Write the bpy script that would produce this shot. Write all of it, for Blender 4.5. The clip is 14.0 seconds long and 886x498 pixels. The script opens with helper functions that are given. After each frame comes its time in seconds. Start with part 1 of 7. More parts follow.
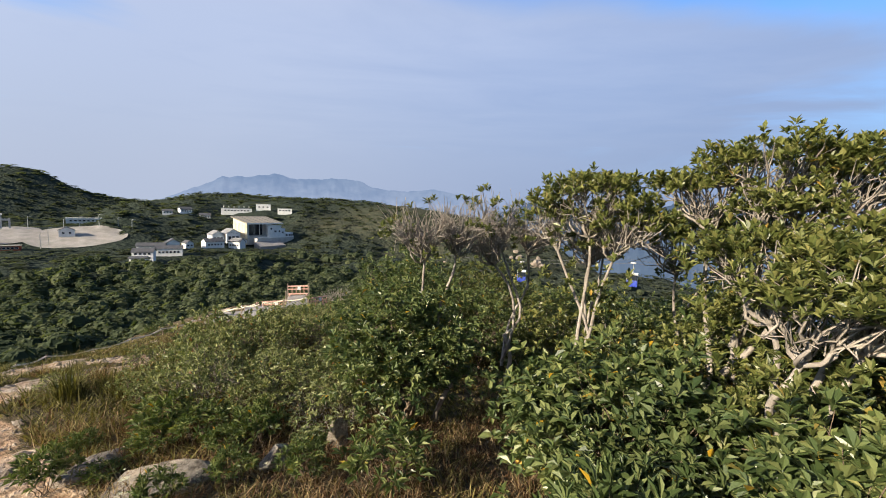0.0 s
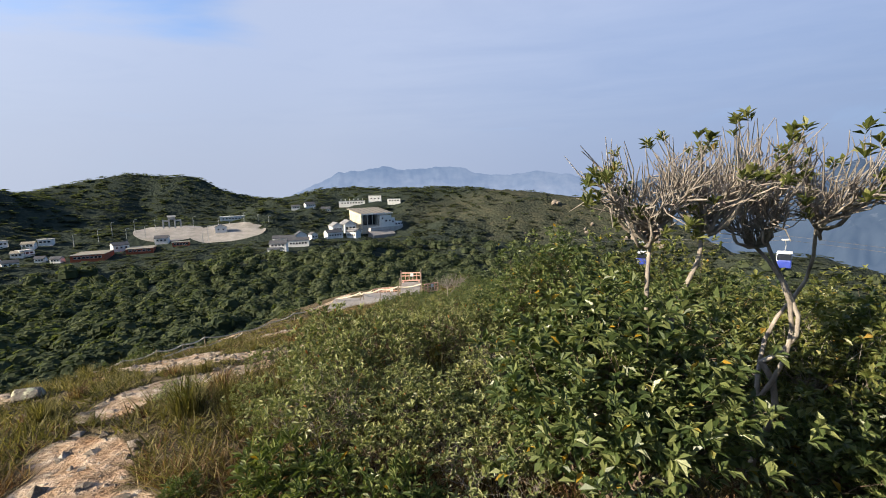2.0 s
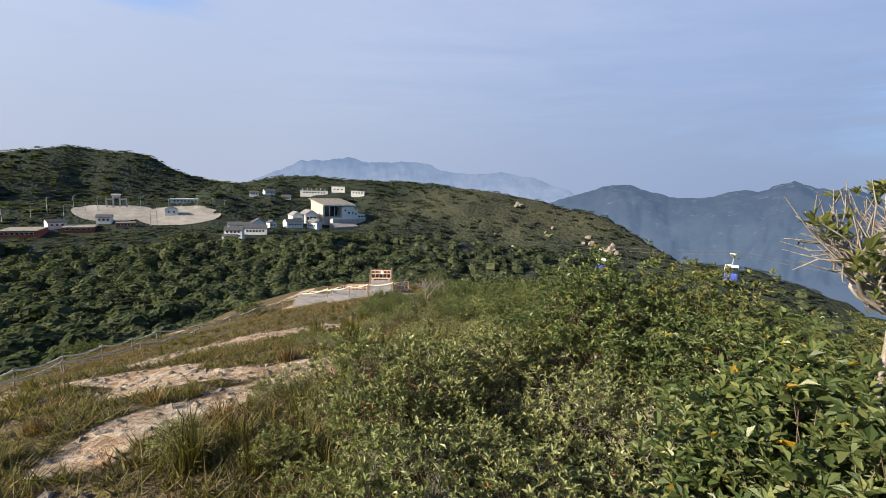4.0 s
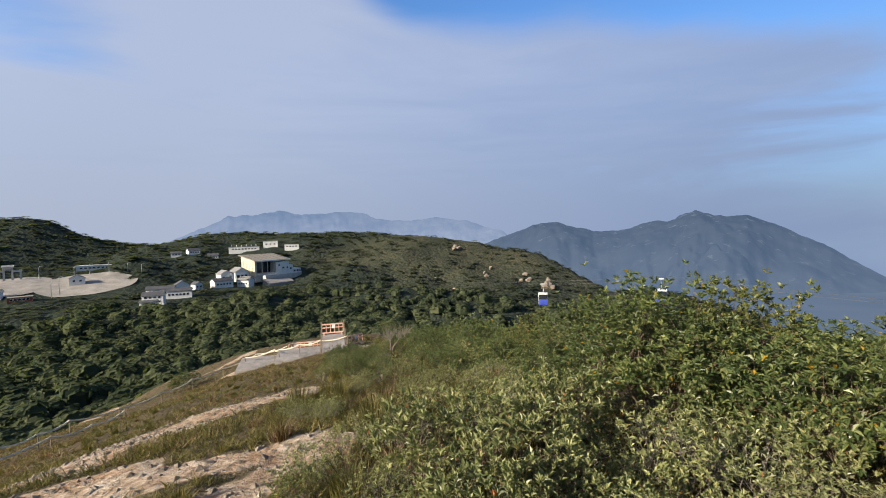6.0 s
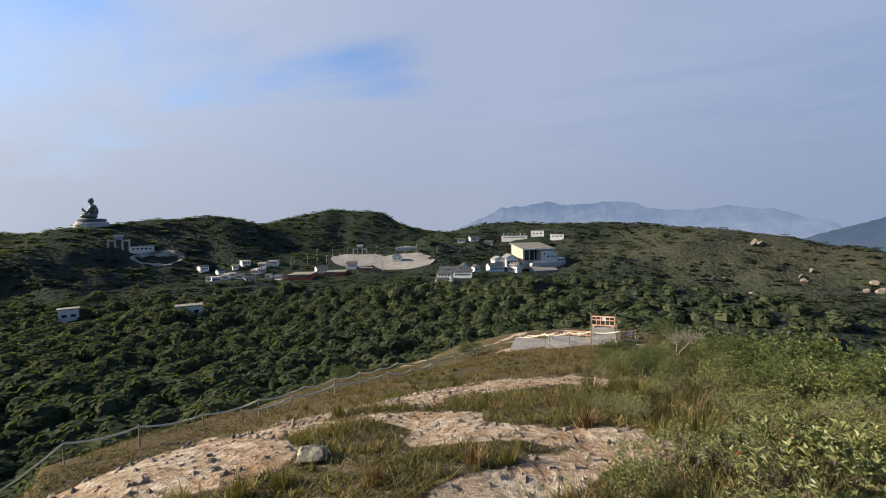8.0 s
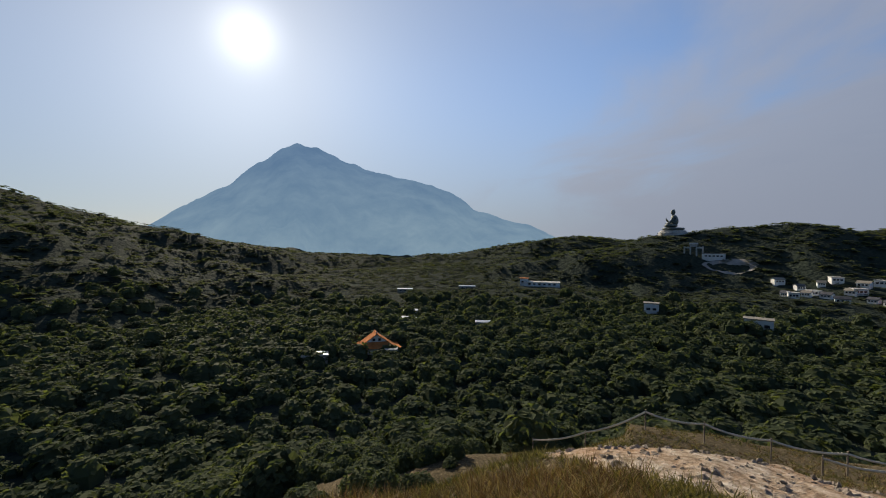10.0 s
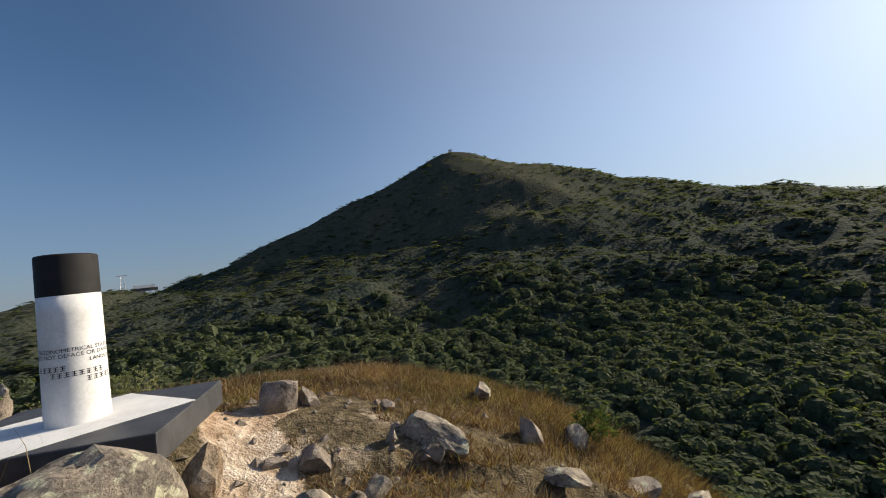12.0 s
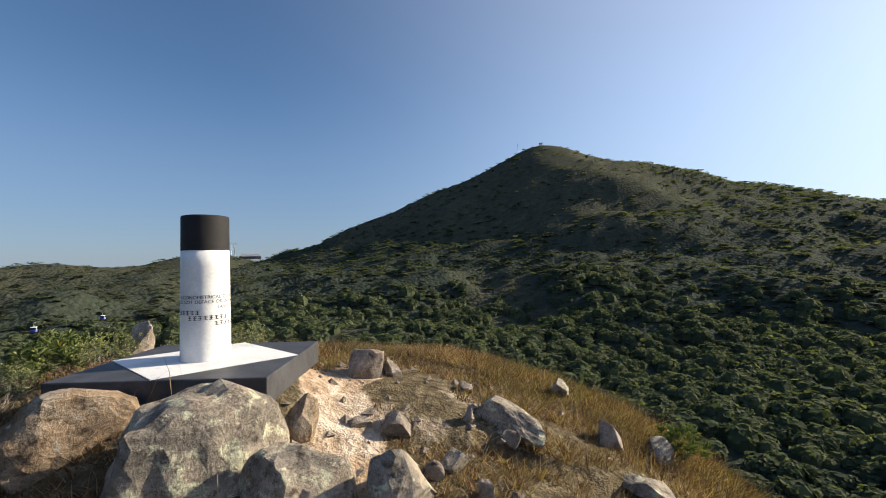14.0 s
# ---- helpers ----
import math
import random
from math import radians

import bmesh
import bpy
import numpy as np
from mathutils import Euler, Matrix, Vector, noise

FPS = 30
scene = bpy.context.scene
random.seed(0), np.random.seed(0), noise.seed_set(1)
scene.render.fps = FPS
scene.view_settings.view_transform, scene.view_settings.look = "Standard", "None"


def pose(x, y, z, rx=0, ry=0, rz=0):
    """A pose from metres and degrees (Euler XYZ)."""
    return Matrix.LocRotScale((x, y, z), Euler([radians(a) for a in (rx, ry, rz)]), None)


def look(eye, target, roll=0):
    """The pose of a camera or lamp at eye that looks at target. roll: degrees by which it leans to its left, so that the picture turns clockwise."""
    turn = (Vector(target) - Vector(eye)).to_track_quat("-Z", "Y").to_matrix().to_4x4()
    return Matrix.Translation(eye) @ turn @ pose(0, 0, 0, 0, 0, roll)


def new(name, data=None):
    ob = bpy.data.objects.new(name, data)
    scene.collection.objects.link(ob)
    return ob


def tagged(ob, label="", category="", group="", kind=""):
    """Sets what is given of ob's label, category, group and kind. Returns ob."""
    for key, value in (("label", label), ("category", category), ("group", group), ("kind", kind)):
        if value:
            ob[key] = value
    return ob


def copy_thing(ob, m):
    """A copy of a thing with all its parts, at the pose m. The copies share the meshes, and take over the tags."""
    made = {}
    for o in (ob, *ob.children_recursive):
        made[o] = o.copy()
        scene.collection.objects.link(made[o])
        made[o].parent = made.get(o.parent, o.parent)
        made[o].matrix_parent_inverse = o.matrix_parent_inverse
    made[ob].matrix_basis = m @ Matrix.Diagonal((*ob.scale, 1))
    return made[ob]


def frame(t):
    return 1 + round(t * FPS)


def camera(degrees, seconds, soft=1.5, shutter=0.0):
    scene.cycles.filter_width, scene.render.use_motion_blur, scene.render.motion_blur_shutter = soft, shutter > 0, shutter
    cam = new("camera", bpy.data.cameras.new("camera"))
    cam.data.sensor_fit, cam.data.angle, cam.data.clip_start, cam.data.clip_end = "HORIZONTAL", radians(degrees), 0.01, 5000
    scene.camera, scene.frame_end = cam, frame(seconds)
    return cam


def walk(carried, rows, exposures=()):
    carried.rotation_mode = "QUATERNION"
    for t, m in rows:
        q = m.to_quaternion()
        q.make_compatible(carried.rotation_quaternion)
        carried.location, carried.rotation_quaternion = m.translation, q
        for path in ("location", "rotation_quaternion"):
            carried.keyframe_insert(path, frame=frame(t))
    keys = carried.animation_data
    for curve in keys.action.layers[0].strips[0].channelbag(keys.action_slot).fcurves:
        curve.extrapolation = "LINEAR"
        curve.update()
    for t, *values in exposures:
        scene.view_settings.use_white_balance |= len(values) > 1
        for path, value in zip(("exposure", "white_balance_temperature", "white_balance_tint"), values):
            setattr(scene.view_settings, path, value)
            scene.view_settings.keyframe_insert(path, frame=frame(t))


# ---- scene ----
cam = camera(92.7, 14.0, 1.0)
PATH = [
    (0.00, pose(1.867, -2.182, 1.890, 84.59, -1.70, -8.20)),
    (0.50, pose(1.836, -1.835, 1.896, 86.05, -1.04, -13.73)),
    (1.00, pose(1.818, -1.484, 1.890, 83.12, -1.57, -31.54)),
    (1.50, pose(1.678, -1.126, 1.805, 83.59, 0.60, -15.89)),
    (2.00, pose(1.419, -0.833, 1.732, 82.48, 1.67, 5.60)),
    (2.20, pose(1.303, -0.730, 1.744, 82.22, 0.53, 9.25)),
    (4.30, pose(0.357, -0.216, 1.888, 82.08, -1.28, -0.63)),
    (4.50, pose(0.254, -0.171, 1.843, 84.44, 0.72, 0.12)),
    (5.00, pose(-0.020, 0.048, 1.755, 86.23, 0.37, 0.00)),
    (5.50, pose(-0.229, 0.314, 1.718, 89.14, 1.67, -6.26)),
    (6.00, pose(-0.474, 0.342, 1.735, 88.22, 1.62, -7.67)),
    (6.50, pose(-0.607, 0.366, 1.732, 87.34, 1.29, -4.51)),
    (7.00, pose(-0.731, 0.474, 1.658, 87.29, 1.48, 4.68)),
    (7.50, pose(-0.925, 0.548, 1.654, 87.41, 1.25, 15.35)),
    (8.00, pose(-1.074, 0.422, 1.673, 87.64, 0.73, 27.08)),
    (8.20, pose(-1.135, 0.348, 1.690, 87.75, 0.41, 31.89)),
    (9.25, pose(-1.020, 0.270, 1.700, 87.90, 0.10, 68.50)),
    (10.30, pose(-0.746, 0.123, 1.701, 88.37, -0.41, 107.07)),
    (10.50, pose(-0.639, 0.083, 1.668, 87.67, 0.20, 115.92)),
    (11.00, pose(-0.396, -0.009, 1.596, 88.71, 4.41, 142.44)),
    (11.50, pose(-0.364, -0.094, 1.615, 89.79, 6.53, 159.85)),
    (12.00, pose(-0.313, -0.105, 1.647, 92.01, 6.40, 180.78)),
    (12.50, pose(-0.247, -0.066, 1.630, 93.17, 4.20, 194.60)),
    (13.00, pose(-0.215, -0.056, 1.604, 91.37, 1.17, 198.79)),
    (13.50, pose(-0.224, -0.057, 1.605, 88.95, 1.45, 193.10)),
    (14.00, pose(-0.228, -0.060, 1.604, 91.59, 1.17, 191.52)),
]
EXPOSURES = [(0.0, 1.2), (2.2, 1.2), (4.3, 1.15), (5.2, 1.05), (7.5, 0.95), (8.2, 0.85), (9.25, 0.65), (10.3, 0.12), (11.0, 0.25), (11.5, 0.52), (12.0, 0.72), (12.5, 0.88), (13.2, 1.08), (14.0, 1.12)]
walk(cam, PATH, EXPOSURES)

# ---- light: low afternoon sun, hazy sky with thin cloud ----
SUN_AZ, SUN_EL = radians(120.1), radians(23.4)      # azimuth counted from +y towards -x
SUN_DIR = Vector((-math.sin(SUN_AZ) * math.cos(SUN_EL), math.cos(SUN_AZ) * math.cos(SUN_EL), math.sin(SUN_EL)))
sun_data = bpy.data.lights.new("sun", "SUN")
sun_data.energy, sun_data.angle, sun_data.color = 5.0, radians(0.6), (1.0, 0.86, 0.66)
sun = new("sun", sun_data)
sun.matrix_world = look(SUN_DIR * 50, (0, 0, 0))


def nodes_of(tree):
    tree.nodes.clear()
    def add(kind, operation="", data_type="", blend_type="", attribute_name="", **sets):
        n = tree.nodes.new(kind)
        if operation:
            n.operation = operation
        if data_type:
            n.data_type = data_type
        if blend_type:
            n.blend_type = blend_type
        if attribute_name:
            n.attribute_name = attribute_name
        for key, value in sets.items():
            n.inputs[key].default_value = value
        return n
    return add


def make_world():
    w = bpy.data.worlds.new("sky")
    scene.world = w
    w.use_nodes = True
    t = w.node_tree
    add = nodes_of(t)
    link = t.links.new
    sky = add("ShaderNodeTexSky")
    sky.sky_type, sky.sun_disc, sky.sun_elevation, sky.sun_rotation, sky.altitude = "NISHITA", False, SUN_EL, -SUN_AZ, 480.0
    sky.air_density, sky.dust_density, sky.ozone_density = 1.0, 0.4, 4.0
    co = add("ShaderNodeTexCoord")
    sep = add("ShaderNodeSeparateXYZ")
    link(co.outputs["Generated"], sep.inputs[0])
    # below the horizon the air keeps the horizon's colour
    lift = add("ShaderNodeMath", operation="MAXIMUM")
    link(sep.outputs["Z"], lift.inputs[0]); lift.inputs[1].default_value = 0.015
    level = add("ShaderNodeCombineXYZ")
    link(sep.outputs["X"], level.inputs[0]); link(sep.outputs["Y"], level.inputs[1]); link(lift.outputs[0], level.inputs[2])
    link(level.outputs[0], sky.inputs["Vector"])
    # plane of the cloud layer: direction divided by its height
    up = add("ShaderNodeMath", operation="MAXIMUM")
    link(sep.outputs["Z"], up.inputs[0]); up.inputs[1].default_value = 0.14
    flat = add("ShaderNodeVectorMath", operation="DIVIDE")
    comb = add("ShaderNodeCombineXYZ")
    for k in range(3):
        link(up.outputs[0], comb.inputs[k])
    link(co.outputs["Generated"], flat.inputs[0]); link(comb.outputs[0], flat.inputs[1])
    turn = add("ShaderNodeMapping")
    turn.inputs["Rotation"].default_value = (0, 0, radians(38))
    turn.inputs["Scale"].default_value = (0.26, 0.50, 1.0)
    turn.inputs["Location"].default_value = (0.4, 0.15, 0)
    link(flat.outputs[0], turn.inputs[0])
    noise_tex = add("ShaderNodeTexNoise", Scale=1.0, Detail=6.0, Roughness=0.55, Distortion=0.6)
    link(turn.outputs[0], noise_tex.inputs["Vector"])
    # the cloud sheet lies over the north half of the sky
    side = add("ShaderNodeVectorMath", operation="DOT_PRODUCT")
    side.inputs[1].default_value = (-0.20, 0.98, 0.0)
    link(co.outputs["Generated"], side.inputs[0])
    sidem = add("ShaderNodeMapRange")
    sidem.inputs["From Min"].default_value, sidem.inputs["From Max"].default_value = -0.1, 0.72
    sidem.inputs["To Min"].default_value, sidem.inputs["To Max"].default_value = -0.50, 0.12
    link(side.outputs["Value"], sidem.inputs["Value"])
    # bearing and height of each direction, in degrees
    def calc(operation, a, b=0.0, c=0.0):
        n = add("ShaderNodeMath", operation=operation)
        for k, v in enumerate((a, b, c)):
            if isinstance(v, (int, float)):
                n.inputs[k].default_value = v
            else:
                link(v, n.inputs[k])
        return n.outputs[0]
    def band(v, v0, v1, to0, to1):
        n = add("ShaderNodeMapRange")
        n.interpolation_type = "SMOOTHSTEP"
        for k, x in enumerate((v0, v1, to0, to1)):
            n.inputs[k + 1].default_value = x
        link(v, n.inputs[0])
        return n.outputs[0]
    def hole(az0, el0, da, de, deep):
        a, e = calc("MULTIPLY_ADD", bearing, 1 / da, -az0 / da), calc("MULTIPLY_ADD", height, 1 / de, -el0 / de)
        r2 = calc("ADD", calc("MULTIPLY", a, a), calc("MULTIPLY", e, e))
        return calc("MULTIPLY", calc("EXPONENT", calc("MULTIPLY", r2, -1.0)), -deep)
    bearing = calc("MULTIPLY", calc("ARCTAN2", calc("MULTIPLY", sep.outputs["X"], -1.0), sep.outputs["Y"]), 57.3)
    height = calc("MULTIPLY", calc("ARCSINE", sep.outputs["Z"]), 57.3)
    # the sheet's upper edge slopes down to the east and ends in a tongue; two windows of blue in the west
    rim = calc("ADD", calc("MULTIPLY_ADD", bearing, 0.13, 25.0), band(bearing, -6, 26, 0.0, 16.0))
    over = band(calc("SUBTRACT", rim, height), -7.0, 3.0, -0.40, 0.06)
    tongue = band(bearing, -64, -52, -0.36, 0.0)
    gaps = calc("ADD", hole(35, 20.0, 10, 4.0, 0.25), hole(66, 23, 12, 6, 0.22))
    wisps = calc("ADD", hole(-145, 8.5, 11, 2.2, -0.50), hole(-166, 12.0, 6, 2.4, -0.50))
    sheet_f = calc("ADD", calc("ADD", calc("ADD", over, tongue), gaps), wisps)
    both = add("ShaderNodeMath", operation="ADD")
    link(sidem.outputs[0], both.inputs[0]); link(sheet_f, both.inputs[1])
    plus = add("ShaderNodeMath", operation="ADD")
    link(noise_tex.outputs["Fac"], plus.inputs[0]); link(both.outputs[0], plus.inputs[1])
    ramp = add("ShaderNodeMapRange")
    ramp.interpolation_type = "SMOOTHSTEP"
    ramp.inputs["From Min"].default_value, ramp.inputs["From Max"].default_value = 0.28, 0.60
    ramp.inputs["To Min"].default_value, ramp.inputs["To Max"].default_value = 0.0, 0.9
    link(plus.outputs[0], ramp.inputs["Value"])
    bg_sky = add("ShaderNodeBackground", Strength=0.053)
    clear_air = add("ShaderNodeMix", data_type="RGBA", blend_type="MULTIPLY")
    clear_air.inputs[0].default_value = 1.0
    north = add("ShaderNodeMapRange")
    north.inputs["From Min"].default_value, north.inputs["From Max"].default_value = -0.2, 0.8
    link(side.outputs["Value"], north.inputs["Value"])
    tone = add("ShaderNodeMix", data_type="RGBA")
    tone.inputs[6].default_value, tone.inputs[7].default_value = (0.98, 1.06, 1.10, 1), (1.45, 1.90, 2.25, 1)
    link(north.outputs[0], tone.inputs[0])
    link(tone.outputs[2], clear_air.inputs[7])
    link(sky.outputs[0], clear_air.inputs[6])
    link(clear_air.outputs[2], bg_sky.inputs["Color"])
    # cloud and haze are paler on the sun's side
    dot = add("ShaderNodeVectorMath", operation="DOT_PRODUCT")
    dot.inputs[1].default_value = SUN_DIR
    link(co.outputs["Generated"], dot.inputs[0])
    sunward = add("ShaderNodeMapRange")
    sunward.inputs["From Min"].default_value, sunward.inputs["From Max"].default_value = -0.95, -0.1
    link(dot.outputs["Value"], sunward.inputs["Value"])
    streak = add("ShaderNodeTexNoise", Scale=2.6, Detail=5.0, Roughness=0.6, Distortion=0.5)
    link(turn.outputs[0], streak.inputs["Vector"])
    streak_m = add("ShaderNodeMath", operation="MULTIPLY_ADD")
    link(streak.outputs["Fac"], streak_m.inputs[0]); streak_m.inputs[1].default_value = 0.9; streak_m.inputs[2].default_value = -0.45
    pale_f = add("ShaderNodeMath", operation="ADD")
    link(sunward.outputs[0], pale_f.inputs[0]); link(streak_m.outputs[0], pale_f.inputs[1])
    pale_f.use_clamp = True
    cloud_c = add("ShaderNodeMix", data_type="RGBA")
    cloud_c.inputs[6].default_value, cloud_c.inputs[7].default_value = (0.135, 0.178, 0.285, 1), (0.235, 0.268, 0.355, 1)
    link(pale_f.outputs[0], cloud_c.inputs[0])
    haze_c = add("ShaderNodeMix", data_type="RGBA")
    haze_c.inputs[6].default_value, haze_c.inputs[7].default_value = (0.128, 0.170, 0.265, 1), (0.205, 0.235, 0.305, 1)
    link(sunward.outputs[0], haze_c.inputs[0])
    haze_n = add("ShaderNodeMix", data_type="RGBA")
    haze_n.inputs[6].default_value = (0.108, 0.142, 0.222, 1)
    link(haze_c.outputs[2], haze_n.inputs[7])
    bg_cloud = add("ShaderNodeBackground", Strength=1.0)
    link(cloud_c.outputs[2], bg_cloud.inputs["Color"])
    mix = add("ShaderNodeMixShader")
    link(ramp.outputs[0], mix.inputs[0]); link(bg_sky.outputs[0], mix.inputs[1]); link(bg_cloud.outputs[0], mix.inputs[2])
    # low haze all round
    haze_f = add("ShaderNodeMapRange")
    haze_f.interpolation_type = "SMOOTHSTEP"
    haze_f.inputs["From Min"].default_value, haze_f.inputs["From Max"].default_value = 0.0, 0.40
    haze_f.inputs["To Min"].default_value, haze_f.inputs["To Max"].default_value = 1.0, 0.0
    link(sep.outputs["Z"], haze_f.inputs["Value"])
    bg_haze = add("ShaderNodeBackground", Strength=1.0)
    link(north.outputs[0], haze_n.inputs[0]); link(haze_n.outputs[2], bg_haze.inputs["Color"])
    mix2 = add("ShaderNodeMixShader")
    haze_s = add("ShaderNodeMapRange")
    haze_s.inputs["From Min"].default_value, haze_s.inputs["From Max"].default_value = -0.8, 0.6
    haze_s.inputs["To Min"].default_value, haze_s.inputs["To Max"].default_value = 0.60, 1.0
    link(side.outputs["Value"], haze_s.inputs["Value"])
    haze_m = add("ShaderNodeMath", operation="MULTIPLY")
    link(haze_f.outputs[0], haze_m.inputs[0]); link(haze_s.outputs[0], haze_m.inputs[1])
    link(haze_m.outputs[0], mix2.inputs[0]); link(mix.outputs[0], mix2.inputs[1]); link(bg_haze.outputs[0], mix2.inputs[2])
    # the sun's disc and its aureole
    disc = add("ShaderNodeMapRange")
    disc.interpolation_type = "SMOOTHSTEP"
    disc.inputs["From Min"].default_value, disc.inputs["From Max"].default_value = math.cos(radians(2.1)), math.cos(radians(1.0))
    disc.inputs["To Max"].default_value = 4.0
    link(dot.outputs["Value"], disc.inputs["Value"])
    pos_dot = add("ShaderNodeMath", operation="MAXIMUM")
    link(dot.outputs["Value"], pos_dot.inputs[0]); pos_dot.inputs[1].default_value = 0.0
    power = add("ShaderNodeMath", operation="POWER")
    link(pos_dot.outputs[0], power.inputs[0]); power.inputs[1].default_value = 24.0
    halo = add("ShaderNodeMath", operation="MULTIPLY")
    link(power.outputs[0], halo.inputs[0]); halo.inputs[1].default_value = 0.07
    wide_p = add("ShaderNodeMath", operation="POWER")
    link(pos_dot.outputs[0], wide_p.inputs[0]); wide_p.inputs[1].default_value = 2.0
    wide = add("ShaderNodeMath", operation="MULTIPLY_ADD")
    link(wide_p.outputs[0], wide.inputs[0]); wide.inputs[1].default_value = 0.21
    link(halo.outputs[0], wide.inputs[2])
    glow = add("ShaderNodeMath", operation="ADD")
    close = calc("MULTIPLY", calc("POWER", pos_dot.outputs[0], 700.0), 0.45)
    link(calc("ADD", disc.outputs[0], close), glow.inputs[0]); link(wide.outputs[0], glow.inputs[1])
    bg_sun = add("ShaderNodeBackground", Color=(1.0, 0.95, 0.86, 1))
    link(glow.outputs[0], bg_sun.inputs["Strength"])
    total = add("ShaderNodeAddShader")
    link(mix2.outputs[0], total.inputs[0]); link(bg_sun.outputs[0], total.inputs[1])
    out = add("ShaderNodeOutputWorld")
    link(total.outputs[0], out.inputs[0])


make_world()

# ---- materials ----
def material(name, build):
    m = bpy.data.materials.new(name)
    m.use_nodes = True
    t = m.node_tree
    add = nodes_of(t)
    out = add("ShaderNodeOutputMaterial")
    shader, bump = build(t, add, t.links.new)
    t.links.new(shader.outputs[0], out.inputs["Surface"])
    return m


def ramp_node(add, stops, interpolation="LINEAR"):
    r = add("ShaderNodeValToRGB")
    e = r.color_ramp.elements
    r.color_ramp.interpolation = interpolation
    while len(e) < len(stops):
        e.new(0.5)
    for k, (p, c) in enumerate(stops):
        e[k].position, e[k].color = p, (*c, 1)
    return r


def noise_node(add, link, scale, detail=4.0, rough=0.55, vector=None):
    n = add("ShaderNodeTexNoise", Scale=scale, Detail=detail, Roughness=rough)
    if vector is None:
        vector = add("ShaderNodeNewGeometry").outputs["Position"]
    link(vector, n.inputs["Vector"])
    return n


def mixed(add, link, fac, a, b, mode="MIX"):
    m = add("ShaderNodeMix", data_type="RGBA", blend_type=mode)
    for src, slot in ((fac, m.inputs[0]), (a, m.inputs[6]), (b, m.inputs[7])):
        if isinstance(src, (int, float)):
            slot.default_value = src
        elif isinstance(src, tuple):
            slot.default_value = (*src, 1)
        else:
            link(src, slot)
    return m.outputs[2]


def surface(name, stops, scale, rough=0.8, bump=0.3, fine=None, spec=0.3, metal=0.0, local=True, depth=0.02, speck=None):
    """A matt surface with stains at one scale and grain at a finer one."""
    def build(t, add, link):
        vec = add("ShaderNodeTexCoord").outputs["Object"] if local else add("ShaderNodeNewGeometry").outputs["Position"]
        big = noise_node(add, link, scale, 5, 0.6, vec)
        small = noise_node(add, link, fine or scale * 9, 4, 0.7, vec)
        r = ramp_node(add, stops)
        link(big.outputs["Fac"], r.inputs[0])
        col = mixed(add, link, 0.35, r.outputs[0], small.outputs["Fac"], "OVERLAY")
        if speck:
            sp = noise_node(add, link, speck[0], 3, 0.6, vec)
            sr = ramp_node(add, [(speck[1], (0, 0, 0)), (min(1, speck[1] + 0.06), (1, 1, 1))])
            link(sp.outputs["Fac"], sr.inputs[0])
            col = mixed(add, link, sr.outputs[0], col, speck[2])
        p = add("ShaderNodeBsdfPrincipled", Roughness=rough, Metallic=metal)
        p.inputs["Specular IOR Level"].default_value = spec
        link(col, p.inputs["Base Color"])
        b = add("ShaderNodeBump", Strength=bump, Distance=depth)
        link(small.outputs["Fac"], b.inputs["Height"])
        link(b.outputs[0], p.inputs["Normal"])
        return p, b
    return material(name, build)


def leaf_material(name, dark, mid, light, patch=0.0, patch_scale=0.1, gloss=0.38, translucent=0.25, odd=None):
    """Leaves: each one has a green of its own; light shines through them a little."""
    def build(t, add, link):
        geo = add("ShaderNodeNewGeometry")
        stops = [(0.0, dark), (0.5, mid), (0.97, light)]
        if odd:
            stops = stops[:2] + [(0.985, light), (0.993, odd)]
        r = ramp_node(add, stops)
        link(geo.outputs["Random Per Island"], r.inputs[0])
        col = r.outputs[0]
        if patch:
            n = noise_node(add, link, patch_scale, 3, 0.5)
            pr = ramp_node(add, [(0.35, (0.45, 0.5, 0.45)), (0.65, (1.35, 1.25, 1.0))])
            link(n.outputs["Fac"], pr.inputs[0])
            col = mixed(add, link, patch, col, pr.outputs[0], "MULTIPLY")
        p = add("ShaderNodeBsdfPrincipled", Roughness=gloss)
        p.inputs["Specular IOR Level"].default_value = 0.3 if gloss < 0.5 else (0.10 if gloss < 0.7 else 0.02)
        link(col, p.inputs["Base Color"])
        tr = add("ShaderNodeBsdfTranslucent")
        warm = mixed(add, link, 1.0, col, (1.25, 1.3, 0.5), "MULTIPLY")
        link(warm, tr.inputs["Color"])
        mx = add("ShaderNodeMixShader")
        mx.inputs[0].default_value = translucent
        link(p.outputs[0], mx.inputs[1]); link(tr.outputs[0], mx.inputs[2])
        return mx, None
    return material(name, build)


